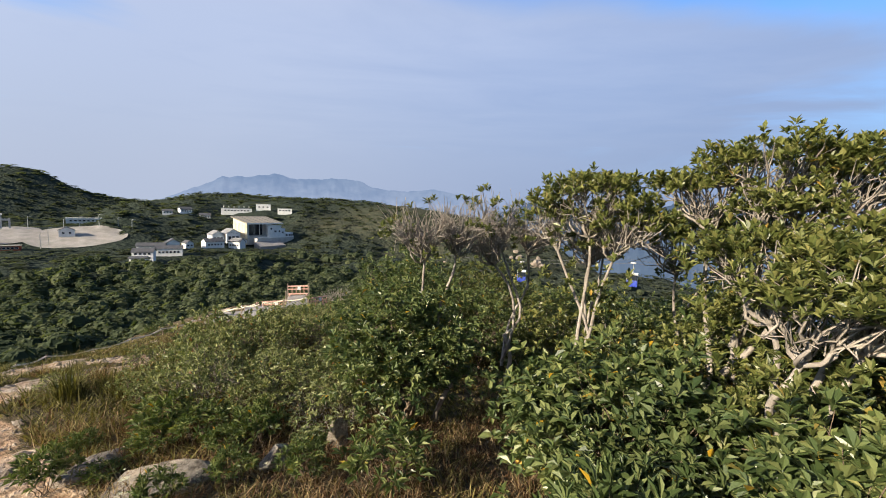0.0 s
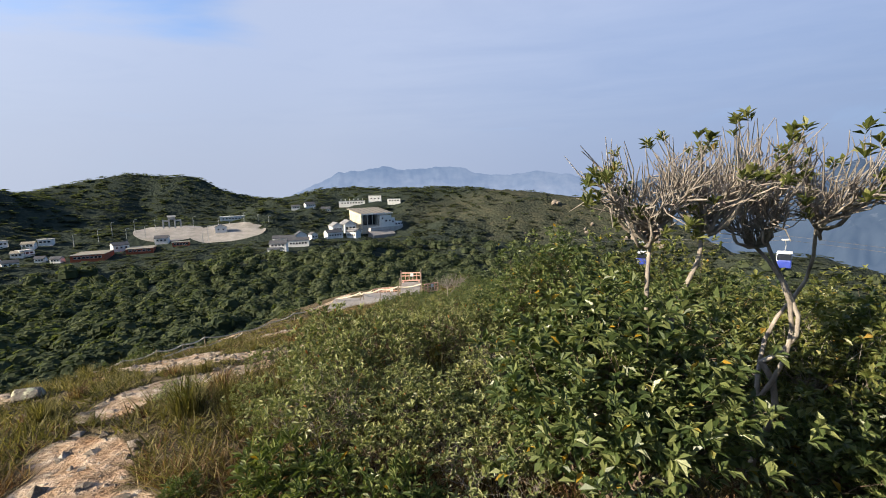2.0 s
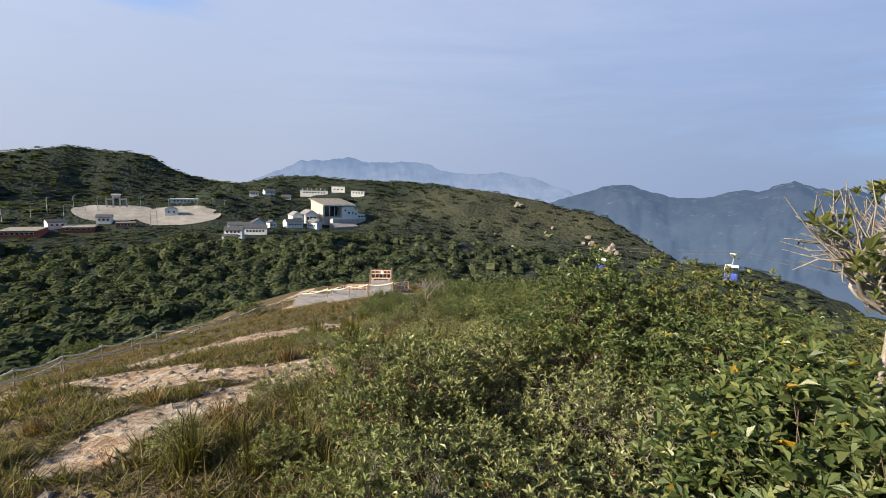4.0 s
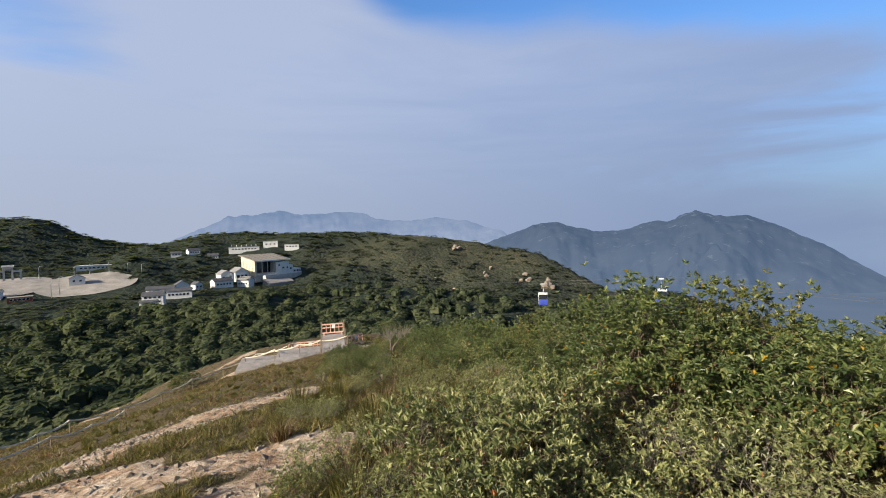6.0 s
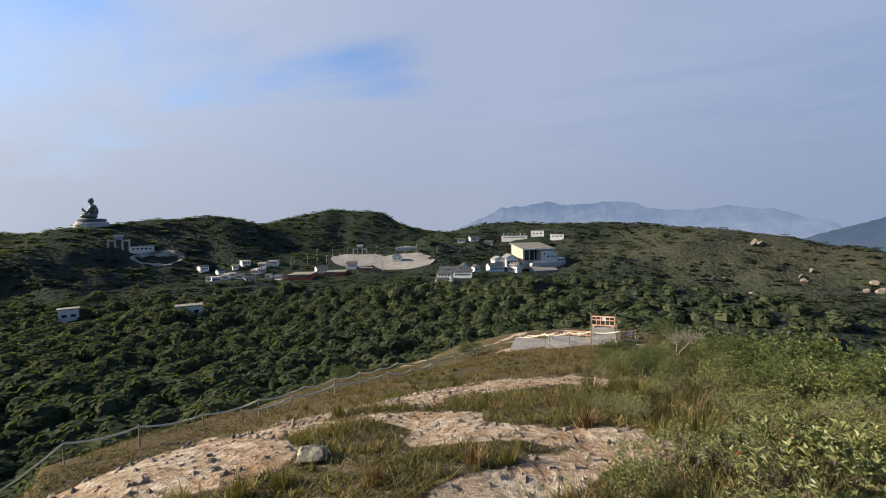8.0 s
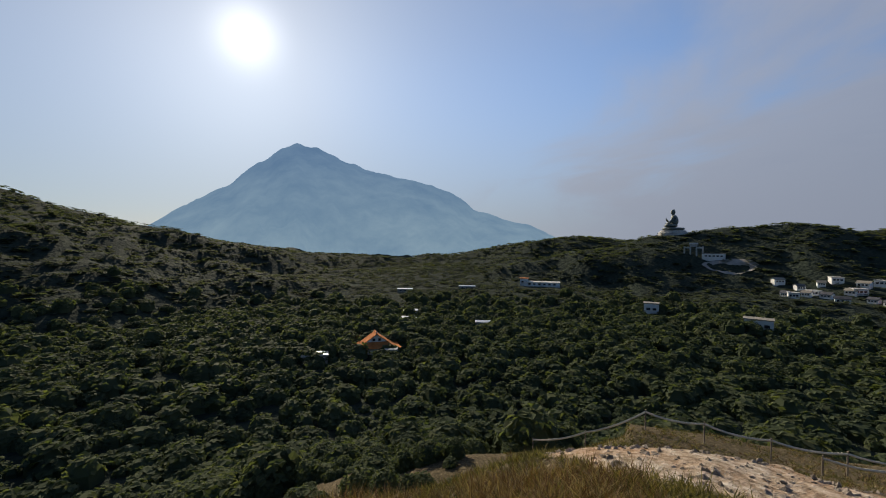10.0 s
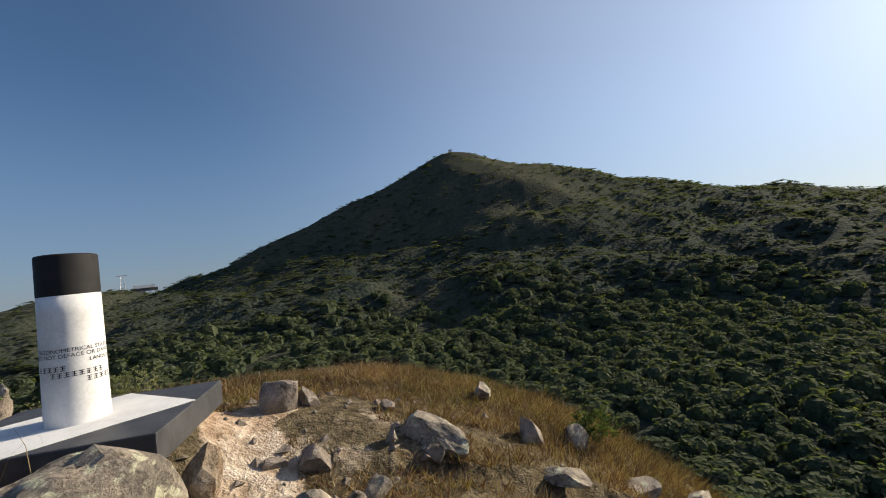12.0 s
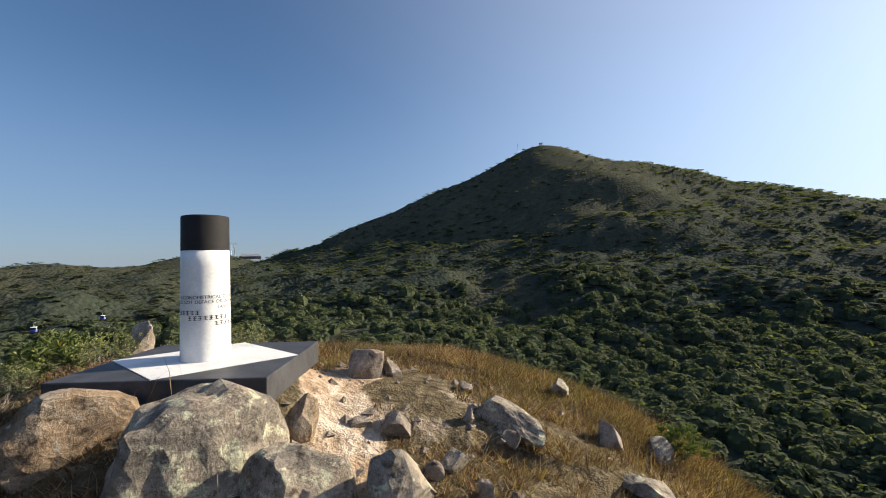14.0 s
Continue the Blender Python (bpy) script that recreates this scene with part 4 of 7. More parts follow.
X, Y, Z, R, rs = scatter(900, 10, 32, 14, 1.6, 28)
w = 0.9 + 1.6 * rs.uniform(0, 1, len(X)) ** 2
h = w * rs.uniform(0.6, 0.9, len(X))
plant_woods("edge_scrub", "dense low scrub along the edge of the summit", M_WOOD_NEAR, np.stack([X, Y, Z - 0.15], 1), np.stack([w, h], 1), 15, 230, 0.058)
X, Y, Z, R, rs = scatter(2600, 30, 85, 4, 1.6, 28)
w = 1.9 + 3.4 * rs.uniform(0, 1, len(X)) ** 2
h = w * rs.uniform(0.5, 0.85, len(X))
plant_woods("near_woodland", "dense scrub and low trees on the flank of the hill", M_WOOD_NEAR, np.stack([X, Y, Z - 0.3], 1), np.stack([w, h], 1), 10, 130, 0.078)
X, Y, Z, R, rs = scatter(25000, 78, 400, 5, 1.3, 28)
here = rs.uniform(0, 1, len(X)) > (R - 220) / 170
X, Y, Z, R = X[here], Y[here], Z[here], R[here]
w = 3.0 + 4.6 * rs.uniform(0, 1, len(X)) ** 2 * (0.7 + 0.3 * R / 150).clip(0.5, 1.4)
w *= (0.85 + R / 260).clip(0.9, 1.45)
h = w * rs.uniform(0.45, 0.75, len(X))
plant_woods("woodland", "dense dark green broadleaf woods on the valley slopes", M_WOOD_NEAR, np.stack([X, Y, Z - 0.5], 1), np.stack([w, h], 1), 11, 40, 0.122)
X, Y, Z, R, rs = scatter(46000, 215, 1150, 6, 1.3, 24)
here = rs.uniform(0, 1, len(X)) < (R - 210) / 160
X, Y, Z, R = X[here], Y[here], Z[here], R[here]
w = rs.uniform(5.0, 11.0, len(X)) * (0.72 + 0.28 * R / 500)
h = w * rs.uniform(0.20, 0.36, len(X))
here = (np.degrees(np.arctan2(-X, Y)) % 360 < 242) | (np.degrees(np.arctan2(-X, Y)) % 360 > 318)
X, Y, Z, w, h = X[here], Y[here], Z[here], w[here], h[here]
plant_woods("far_woodland", "hillside woods and scrub in the distance", M_WOOD_FAR_HAZED, np.stack([X, Y, Z - 0.6], 1), np.stack([w, h], 1), 12, 11, 0.24, 1)

# ---- survey pillar on its slab ----
def make_pillar():
    t = thing("survey_pillar", pose(2.20, -2.87, 0.90), "white round survey pillar with a black painted top band", "survey pillar")
    bm = bmesh.new()
    lathe(bm, [(0.173, 0.0), (0.172, 0.01), (0.169, 0.4), (0.166, 0.70), (0.1645, 0.818)], 48)
    part("shaft", bm, M_WHITE, t, smooth=True)
    bm = bmesh.new()
    lathe(bm, [(0.1655, 0.818), (0.1650, 0.823), (0.1640, 1.066), (0.160, 1.077), (0.146, 1.081)], 48)
    part("top_band", bm, M_BLACK, t, "black painted band", smooth=True)
    # stencilled words, bent round the shaft; lines that cannot be read are rows of small bars
    face = 128.0
    def bend(pts, z):
        out = []
        for x, y in pts:
            a = radians(face) + x / 0.170
            out.append((math.cos(a), math.sin(a), z + y))
        return out
    def radius(z):
        return 0.1735 - 0.0105 * z
    for words, z, size, shift in (("TRIGONOMETRICAL STATION", 0.462, 0.034, 0.03), ("DO NOT DEFACE OR DAMAGE", 0.428, 0.034, 0.03), ("LANDS DEPT", 0.387, 0.034, 0.19)):
        curve = bpy.data.curves.new("words", "FONT")
        curve.body, curve.size, curve.align_x = words, size, "CENTER"
        tmp = bpy.data.objects.new("words", curve)
        me = bpy.data.meshes.new_from_object(tmp)
        bpy.data.objects.remove(tmp)
        bm = bmesh.new()
        bm.from_mesh(me)
        bpy.data.meshes.remove(me)
        for v in bm.verts:
            (c, s, zz), = bend([(v.co.x * 1.05 + shift, v.co.y)], z)
            r = radius(zz) + 0.0016
            v.co = (c * r, s * r, zz)
        part("lettering", bm, M_INK, t, "black stencilled lettering")
    for z, x0, n in ((0.350, -0.19, 5), (0.310, -0.10, 8), (0.266, 0.08, 5)):
        for k in range(n):
            bm = bmesh.new()
            for dx, dz, w, h in ((0, 0.026, 0.026, 0.004), (0, 0.013, 0.022, 0.004), (0, 0.0, 0.026, 0.004), (0, 0.013, 0.005, 0.028)):
                q = []
                for sx, sz in ((-1, -1), (1, -1), (1, 1), (-1, 1)):
                    (c, s, zz), = bend([(x0 + 0.036 * k + dx + sx * w / 2, dz + sz * h / 2)], z)
                    r = radius(zz) + 0.0016
                    q.append(bm.verts.new((c * r, s * r, zz)))
                bm.faces.new(q)
            part("mark", bm, M_INK, t, "small black painted mark")
    return t


def make_slab():
    t = thing("base_slab", pose(2.20, -2.87, 0.715, 0, 0, 13), "grey-black concrete slab with a white painted diamond, under the pillar", "slab")
    part("block", box_bm((1.38, 1.20, 0.185), (0, 0, 0.0925), 0, 0.012), M_SLAB, t)
    bm = bmesh.new()
    low = [bm.verts.new((x, y, 0.184)) for x, y in ((0.685, 0.02), (0.03, 0.595), (-0.685, -0.02), (-0.03, -0.595))]
    top = [bm.verts.new((v.co.x, v.co.y, 0.190)) for v in low]
    bm.faces.new(top); bm.faces.new(low[::-1])
    for k in range(4):
        bm.faces.new((low[k], low[(k + 1) % 4], top[(k + 1) % 4], top[k]))
    part("white_diamond", bm, M_WHITE, t, "white painted diamond")


make_pillar()
make_slab()


# ---- rocks ----
def make_rock(name, at, size, turn, seed, mat, label, sharp=0.35, sink=0.38, tilt=(0, 0)):
    """A weathered boulder: an icosphere cut by a few planes and roughened."""
    rs = random.Random(seed)
    bm = bmesh.new()
    bmesh.ops.create_icosphere(bm, subdivisions=4 if max(size) > 0.3 else 3, radius=1.0)
    planes = []
    for _ in range(12):
        v = Vector((rs.gauss(0, 1), rs.gauss(0, 1), rs.gauss(0, 1))).normalized()
        planes.append((v, rs.uniform(0.42, 0.78)))
    for v in bm.verts:
        p = v.co.copy()
        for n, d in planes:
            over = p.dot(n) - d
            if over > 0:
                p -= n * over * 0.94
        q = p + Vector((seed * 3.1, seed * 1.7, 0))
        p += p.normalized() * (0.10 * noise.noise(q * 1.7) + 0.05 * noise.noise(q * 5.0) + 0.022 * noise.noise(q * 13.0))
        v.co = Vector((p.x * size[0], p.y * size[1], p.z * size[2]))
    ob = part(name, bm, mat, None, smooth=False)
    z = ground_z(at[0], at[1]) if len(at) == 2 else at[2]
    ob.matrix_world = pose(at[0], at[1], z + size[2] * (1 - 2 * sink) * 0.8, tilt[0], tilt[1], turn)
    return tagged(ob, label, "rock", "rocks on the hilltop")


LICHEN = "grey granite boulder with pale lichen patches"
make_rock("boulder", (1.56, -2.02, 0.44), (0.50, 0.38, 0.48), 48, 1, M_ROCK, LICHEN)
make_rock("boulder", (2.36, -1.98, 0.58), (0.42, 0.30, 0.28), 40, 2, M_ROCK_WARM, "orange-grey boulder beside the slab")
make_rock("boulder", (1.02, -2.08, 0.30), (0.33, 0.27, 0.33), 40, 3, M_ROCK, LICHEN)
make_rock("boulder", (0.50, -2.28, 0.28), (0.29, 0.24, 0.38), 75, 4, M_ROCK, "pointed grey boulder in dry grass")
make_rock("boulder", (1.30, -3.82), (0.27, 0.20, 0.30), 30, 5, M_ROCK_PALE, "pale rounded boulder on bare soil", sink=0.32)
make_rock("boulder", (1.12, -4.02), (0.14, 0.11, 0.15), 10, 6, M_ROCK_PALE, "small pale stone on the soil", sink=0.32)
make_rock("boulder", (-0.02, -3.46), (0.48, 0.22, 0.17), -42, 7, M_ROCK, "long low grey rock half sunk in grass", sink=0.34)
make_rock("boulder", (-0.06, -3.20), (0.09, 0.08, 0.10), 20, 8, M_ROCK_PALE, "small pale stone on the soil")
make_rock("boulder", (-0.88, -4.16), (0.19, 0.15, 0.22), 60, 9, M_ROCK_PALE, "pale stone standing in grass", sink=0.34)
make_rock("boulder", (-1.38, -4.40), (0.16, 0.13, 0.21), 15, 10, M_ROCK, "grey stone standing in grass", sink=0.34)
make_rock("boulder", (-0.53, -5.06), (0.19, 0.15, 0.17), 80, 11, M_ROCK, "grey stone standing in grass", sink=0.34)
make_rock("boulder", (1.22, -2.56), (0.17, 0.14, 0.22), 30, 12, M_ROCK_WARM, "orange-stained stone on bare soil", sink=0.34)
make_rock("boulder", (0.74, -3.00), (0.17, 0.14, 0.13), 10, 13, M_ROCK_PALE, "flat pale stone on bare soil")
make_rock("boulder", (0.29, -2.76), (0.13, 0.10, 0.13), 50, 14, M_ROCK, "grey stone in dry grass", sink=0.36)
make_rock("boulder", (0.40, -2.62), (0.10, 0.07, 0.08), 0, 15, M_ROCK_PALE, "small white stone in grass", sink=0.36)
make_rock("boulder", (0.05, -2.56), (0.055, 0.05, 0.11), 0, 16, M_ROCK_PALE, "small upright stone in grass", sink=0.36)
make_rock("boulder", (3.62, -3.55), (0.19, 0.15, 0.42), 25, 17, M_ROCK_PALE, "tall leaning pale rock behind the slab", sink=0.26, tilt=(0, -22))
make_rock("boulder", (-1.66, -3.66), (0.21, 0.16, 0.14), 25, 18, M_ROCK, "grey rock half sunk in grass")
make_rock("boulder", (-2.06, -3.46), (0.27, 0.20, 0.24), 70, 19, M_ROCK, "grey rock half sunk in grass")
make_rock("boulder", (-0.98, -3.28), (0.22, 0.16, 0.09), 130, 25, M_ROCK, "grey rock half sunk in grass")
make_rock("boulder", (0.42, -4.02), (0.12, 0.10, 0.11), 100, 26, M_ROCK_PALE, "pale stone on the soil", sink=0.34)
make_rock("boulder", (0.98, -2.92), (0.09, 0.07, 0.08), 15, 27, M_ROCK_PALE, "small pale stone on the soil", sink=0.34)
make_rock("boulder", (0.25, -3.30), (0.08, 0.06, 0.10), 75, 28, M_ROCK_PALE, "small pale stone on the soil", sink=0.34)
make_rock("boulder", (2.85, -1.45, 0.42), (0.30, 0.24, 0.22), 75, 29, M_ROCK_WARM, "orange-grey boulder beside the slab")
make_rock("boulder", (-4.18, 3.58), (0.20, 0.17, 0.19), 70, 20, M_ROCK, "grey boulder beside the trail", sink=0.36)
make_rock("boulder", (0.44, 0.66), (0.36, 0.26, 0.12), 15, 21, M_ROCK, "low grey rock among shrubs", sink=0.36)
make_rock("boulder", (-0.14, 0.98), (0.24, 0.18, 0.09), 60, 22, M_ROCK_PALE, "low pale rock in dry grass", sink=0.36)
make_rock("boulder", (1.18, 0.72), (0.17, 0.13, 0.15), 60, 23, M_ROCK, "small grey rock among shrubs", sink=0.36)
make_rock("boulder", (1.57, 0.97), (0.15, 0.12, 0.20), 60, 24, M_ROCK, "small grey rock among shrubs", sink=0.36)

# ---- shrubs and small trees ----
def leaves(rs, base, way, length, width, droop=0.25):
    """Obovate leaves with a folded midrib. base, way: (n, 3); length: (n,). Returns vertices and triangles."""
    n = len(base)
    way = way / np.linalg.norm(way, axis=1)[:, None]
    side = np.cross(way, np.array([0, 0, 1.0]) + rs.normal(0, 0.25, (n, 3)))
    side /= np.linalg.norm(side, axis=1)[:, None] + 1e-9
    up = np.cross(side, way)
    L = length[:, None]
    W = L * width
    tip = base + way * L - up * L * droop * rs.uniform(0.2, 1.2, (n, 1))
    left, right = base + way * L * 0.60 + side * W * 0.5 + up * L * 0.09, base + way * L * 0.60 - side * W * 0.5 + up * L * 0.09
    verts = np.stack([base, left, tip, right], 1).reshape(-1, 3)
    k = (np.arange(n) * 4)[:, None]
    tris = np.concatenate([k + [0, 2, 1], k + [0, 3, 2]], 1).reshape(-1, 3)
    return verts, tris


def rosettes(rs, tips, axes, per, length, width, spread=(0.5, 1.35), droop=0.25):
    """Whorls of leaves round twig ends."""
    n = len(tips)
    axes = axes / np.linalg.norm(axes, axis=1)[:, None]
    ref = np.where(np.abs(axes[:, 2:3]) > 0.9, np.array([[1.0, 0, 0]]), np.array([[0, 0, 1.0]]))
    u = np.cross(axes, ref); u /= np.linalg.norm(u, axis=1)[:, None]
    v = np.cross(axes, u)
    rep = lambda a: np.repeat(a, per, 0)
    ang = np.tile(np.arange(per) * 2.4, n) + np.repeat(rs.uniform(0, 6, n), per) + rs.normal(0, 0.3, n * per)
    lean = rs.uniform(*spread, n * per)
    way = rep(axes) * np.cos(lean)[:, None] + (rep(u) * np.cos(ang)[:, None] + rep(v) * np.sin(ang)[:, None]) * np.sin(lean)[:, None]
    start = rep(tips) - rep(axes) * (rs.uniform(0, 0.6, (n * per, 1)) * length)
    return leaves(rs, start, way, length * rs.uniform(0.6, 1.2, n * per), width, droop)


def runs_mesh(runs, thick):
    """Round tapered stems along the given runs of points and radii."""
    verts, quads, count = [], [], 0
    for pts, rad in runs:
        sides = 6 if rad[0] > thick * 0.4 else 3
        ahead = np.gradient(pts, axis=0)
        ahead /= np.linalg.norm(ahead, axis=1)[:, None] + 1e-9
        ref = np.array([1.0, 0.3, 0.1])
        u = np.cross(ahead, ref); u /= np.linalg.norm(u, axis=1)[:, None] + 1e-9
        v = np.cross(ahead, u)
        a = np.arange(sides) * 2 * np.pi / sides
        ring = pts[:, None, :] + rad[:, None, None] * (u[:, None, :] * np.cos(a)[None, :, None] + v[:, None, :] * np.sin(a)[None, :, None])
        n = len(pts)
        i, j = np.meshgrid(np.arange(n - 1), np.arange(sides), indexing="ij")
        quads.append((np.stack([i * sides + j, i * sides + (j + 1) % sides, (i + 1) * sides + (j + 1) % sides, (i + 1) * sides + j], -1) + count).reshape(-1, 4))
        verts.append(ring.reshape(-1, 3))
        count += n * sides
    return np.vstack(verts), np.vstack(quads)


def limb_mesh(rs, base, tips, limbs, thick, wiggle, low=0.25, trunk=0.0):
    """Trunk, limbs, boughs and twigs from the foot to every tip. Returns vertices, quads and the directions of the twigs."""
    groups = np.array_split(np.argsort(np.arctan2(tips[:, 1] - base[1], tips[:, 0] - base[0]) + rs.normal(0, 0.5, len(tips))), limbs)
    runs, axes = [], np.zeros((len(tips), 3))
    def run(a, b, ra, rb, n=4, w=wiggle):
        t = np.linspace(0, 1, n)[:, None]
        off = rs.normal(0, 1, (n, 3)) * w * np.linalg.norm(b - a) * np.sin(np.pi * t)
        runs.append((a + (b - a) * t + off, np.linspace(ra, rb, n)))
    crotch = base
    if trunk:
        top = np.array([rs.normal(0, 0.10), rs.normal(0, 0.10), trunk])
        run(base, top, thick * 1.25, thick * 0.95, 6, 0.05)
        crotch = top
    for g in groups:
        if len(g) == 0:
            continue
        c = tips[g].mean(0)
        foot = crotch + (0 if trunk else 1) * np.array([rs.normal(0, 0.4), rs.normal(0, 0.4), 0]) * thick * 3
        fork = foot + (c - foot) * np.array([0.62, 0.62, low + 0.2]) * rs.uniform(0.7, 1.15) + rs.normal(0, 0.05, 3)
        run(foot, fork, thick * rs.uniform(0.65, 0.95), thick * 0.5, 6)
        sub = np.array_split(g[np.argsort(np.linalg.norm(tips[g][:, :2] - c[:2], axis=1) + rs.normal(0, 0.2, len(g)))], max(1, len(g) // 6))
        for s in sub:
            cs = tips[s].mean(0)
            elbow = fork + (cs - fork) * rs.uniform(0.4, 0.65) + np.array([0, 0, -0.04])
            run(fork, elbow, thick * 0.5, thick * 0.3, 5)
            for i in s:
                knee = elbow + (tips[i] - elbow) * rs.uniform(0.35, 0.6) + rs.normal(0, 0.03, 3)
                run(elbow, knee, thick * 0.26, thick * 0.18, 2)
                run(knee, tips[i], thick * 0.18, thick * 0.08, 2)
                axes[i] = tips[i] - knee
    v, q = runs_mesh(runs, thick)
    return v, q, axes


def dome_tips(rs, n, r, h, low=0.25, hollow=0.55):
    """Twig ends through a rounded crown, most of them near its outside."""
    d = rs.normal(0, 1, (n, 3)); d[:, 2] = np.abs(d[:, 2]) * 0.9 - 0.25
    d /= np.linalg.norm(d, axis=1)[:, None]
    k = (hollow ** 3 + rs.uniform(0, 1, n) * (1 - hollow ** 3)) ** (1 / 3)
    lump = 1 + 0.22 * np.sin(d[:, 0] * 5 + 1.3) * np.cos(d[:, 1] * 6 + d[:, 2] * 4) + rs.normal(0, 0.06, n)
    p = d * (k * lump)[:, None]
    mid = h * (0.5 + low / 2)
    return np.stack([p[:, 0] * r, p[:, 1] * r, np.maximum(0.06, mid + p[:, 2] * h * (0.5 - low / 2) * 1.05)], 1)


def make_plant(name, m, label, category, group, tips, seed, mat, bark, limbs=4, thick=0.03, per=8, length=0.07, width=0.42,
               clusters=1, spread=(0.5, 1.35), leafy=1.0, wiggle=0.05, jitter=0.07, upward=0.5, low=0.25, trunk=0.0):
    rs = np.random.RandomState(seed)
    t = thing(name, m, label, category, group)
    v, q, axes = limb_mesh(rs, np.zeros(3), tips, limbs, thick, wiggle, low, trunk)
    sheet("branch_frame", v, q, bark, t, True, True)
    pick = rs.uniform(0, 1, len(tips)) < leafy
    p, ax = tips[pick], axes[pick]
    ax = ax / (np.linalg.norm(ax, axis=1)[:, None] + 1e-9) + np.array([0, 0, upward])
    pp, aa = [p], [ax]
    for _ in range(clusters - 1):
        pp.append(p + rs.normal(0, jitter, p.shape)); aa.append(ax + rs.normal(0, 0.5, ax.shape))
    if len(p):
        v, f = rosettes(rs, np.vstack(pp), np.vstack(aa), per, length, width, spread)
        sheet("crown", v, f, mat, t, False)
    return t


def at_ground(x, y, turn=0.0, scale=1.0, sink=0.03, stretch=1.0):
    return pose(x, y, ground_z(x, y) - sink, 0, 0, turn) @ Matrix.Diagonal((scale, scale, scale * stretch, 1))


HEDGE, SCRUB, TREES = "shrubs on the ridge", "low scrub on the hilltop", "wind-shaped trees beside the summit"
rs0 = np.random.RandomState(77)

def pad_tree(name, x, y, label, fork, pads, seed, thick, leafy=1.0, length=0.085, wild=0.07, clusters=4):
    """A wind-shaped tree: a leaning trunk to the fork, limbs to each flat pad, a fan of twigs, whorls of leaves on top.
    fork: (x, y, z); pads: (x, y, z, radius, twigs, thickness), all in metres of the place."""
    rs = np.random.RandomState(seed)
    foot = np.array([x, y, ground_z(x, y) - 0.05])
    t = thing(name, pose(*foot), label, "tree", TREES)
    runs, tips, axes, upper, within = [], [], [], [], []
    def run(p, q, ra, rb, n, w):
        k = np.linspace(0, 1, n)[:, None]
        bow, curl = rs.normal(0, 1, (2, 1, 3)) * w * np.linalg.norm(q - p) * np.array([[[1.2]], [[0.4]]])
        off = bow * np.sin(np.pi * k) + curl * np.sin(2 * np.pi * k)
        runs.append((p + (q - p) * k + off, np.linspace(ra, rb, n)))
    fork = np.array(fork) - foot
    fork[2] *= 0.66
    run(np.zeros(3), fork, thick * 1.3, thick * 0.9, 7, 0.07)
    for px, py, pz, r, n, deep in pads:
        mid = np.array([px, py, pz]) - foot
        an, q = rs.uniform(0, 2 * np.pi, n), np.sqrt(rs.uniform(0, 1, n))
        top = mid + np.stack([np.cos(an) * q * r, np.sin(an) * q * r, -q * q * 0.16 * r + np.where(np.arange(n) % 3 == 0, rs.uniform(-0.30, -0.10, n), rs.uniform(-0.5 * deep, 0.3 * deep, n))], 1)
        hub = mid + (fork - mid) * np.array([0.35, 0.35, 0]) - np.array([0, 0, 0.26 + 0.48 * r])
        hub[2] = max(hub[2], fork[2] + 0.05)
        stem = fork * rs.uniform(0.5, 1.0)          # some limbs leave the trunk low down
        run(stem, hub, thick * 0.80, thick * 0.5, 8, wild * 0.6)
        within.append(stem + (hub - stem) * rs.uniform(0.05, 1.0, (16, 1)) + rs.normal(0, 0.17, (16, 3)))
        order = np.argsort(an + rs.normal(0, 0.2, n))
        for g in np.array_split(order, max(4, n // 6)):
            c = top[g].mean(0)
            elbow = hub + (c - hub) * np.array([0.55, 0.55, 0.45]) * rs.uniform(0.8, 1.15)
            run(hub, elbow, thick * 0.46, thick * 0.32, 5, wild * 1.3)
            for _ in range(3):          # bare spurs under the leaves
                start = hub + (elbow - hub) * rs.uniform(0.25, 1.0)
                end = start + rs.normal(0, 1, 3) * np.array([0.10, 0.10, 0.04]) + np.array([0, 0, rs.uniform(0.08, 0.24)])
                run(start, end, thick * 0.22, thick * 0.09, 3, 0.1)
            for h in np.array_split(g, 2):
                if len(h) == 0:
                    continue
                fan = elbow + (top[h].mean(0) - elbow) * rs.uniform(0.3, 0.55)
                run(elbow, fan, thick * 0.32, thick * 0.26, 3, wild)
                for i in h:
                    knee = fan + (top[i] - fan) * 0.5 + rs.normal(0, 0.025, 3)
                    run(fan, knee, thick * 0.25, thick * 0.19, 2, 0)
                    run(knee, top[i], thick * 0.19, thick * 0.10, 2, 0)
                    tips.append(top[i]); axes.append(top[i] - knee); upper.append(i % 3 != 0)
    v, q = runs_mesh(runs, thick)
    sheet("branch_frame", v, q, M_TWIG, t, True, True)
    tips, axes = np.array(tips), np.array(axes)
    pick = (rs.uniform(0, 1, len(tips)) < leafy) & (np.array(upper) | (leafy < 0.3))
    p, ax = tips[pick], axes[pick] / (np.linalg.norm(axes[pick], axis=1)[:, None] + 1e-9) + np.array([0, 0, 1.3])
    pp = [p] + [p + rs.normal(0, 1, p.shape) * np.array([0.05, 0.05, 0.03]) for _ in range(clusters - 1)]
    aa = [ax] + [ax + rs.normal(0, 0.35, ax.shape) for _ in range(clusters - 1)]
    if leafy > 0.5:          # leafy shoots among the limbs
        shoots = np.vstack(within + [w + rs.normal(0, 0.06, w.shape) for w in within])
        pp.append(shoots); aa.append(rs.normal(0, 0.5, shoots.shape) + np.array([0, 0, 1.0]))
    v, f = rosettes(rs, np.vstack(pp), np.vstack(aa), 10, length * 0.76, 0.42, (0.35, 1.3), 0.10)
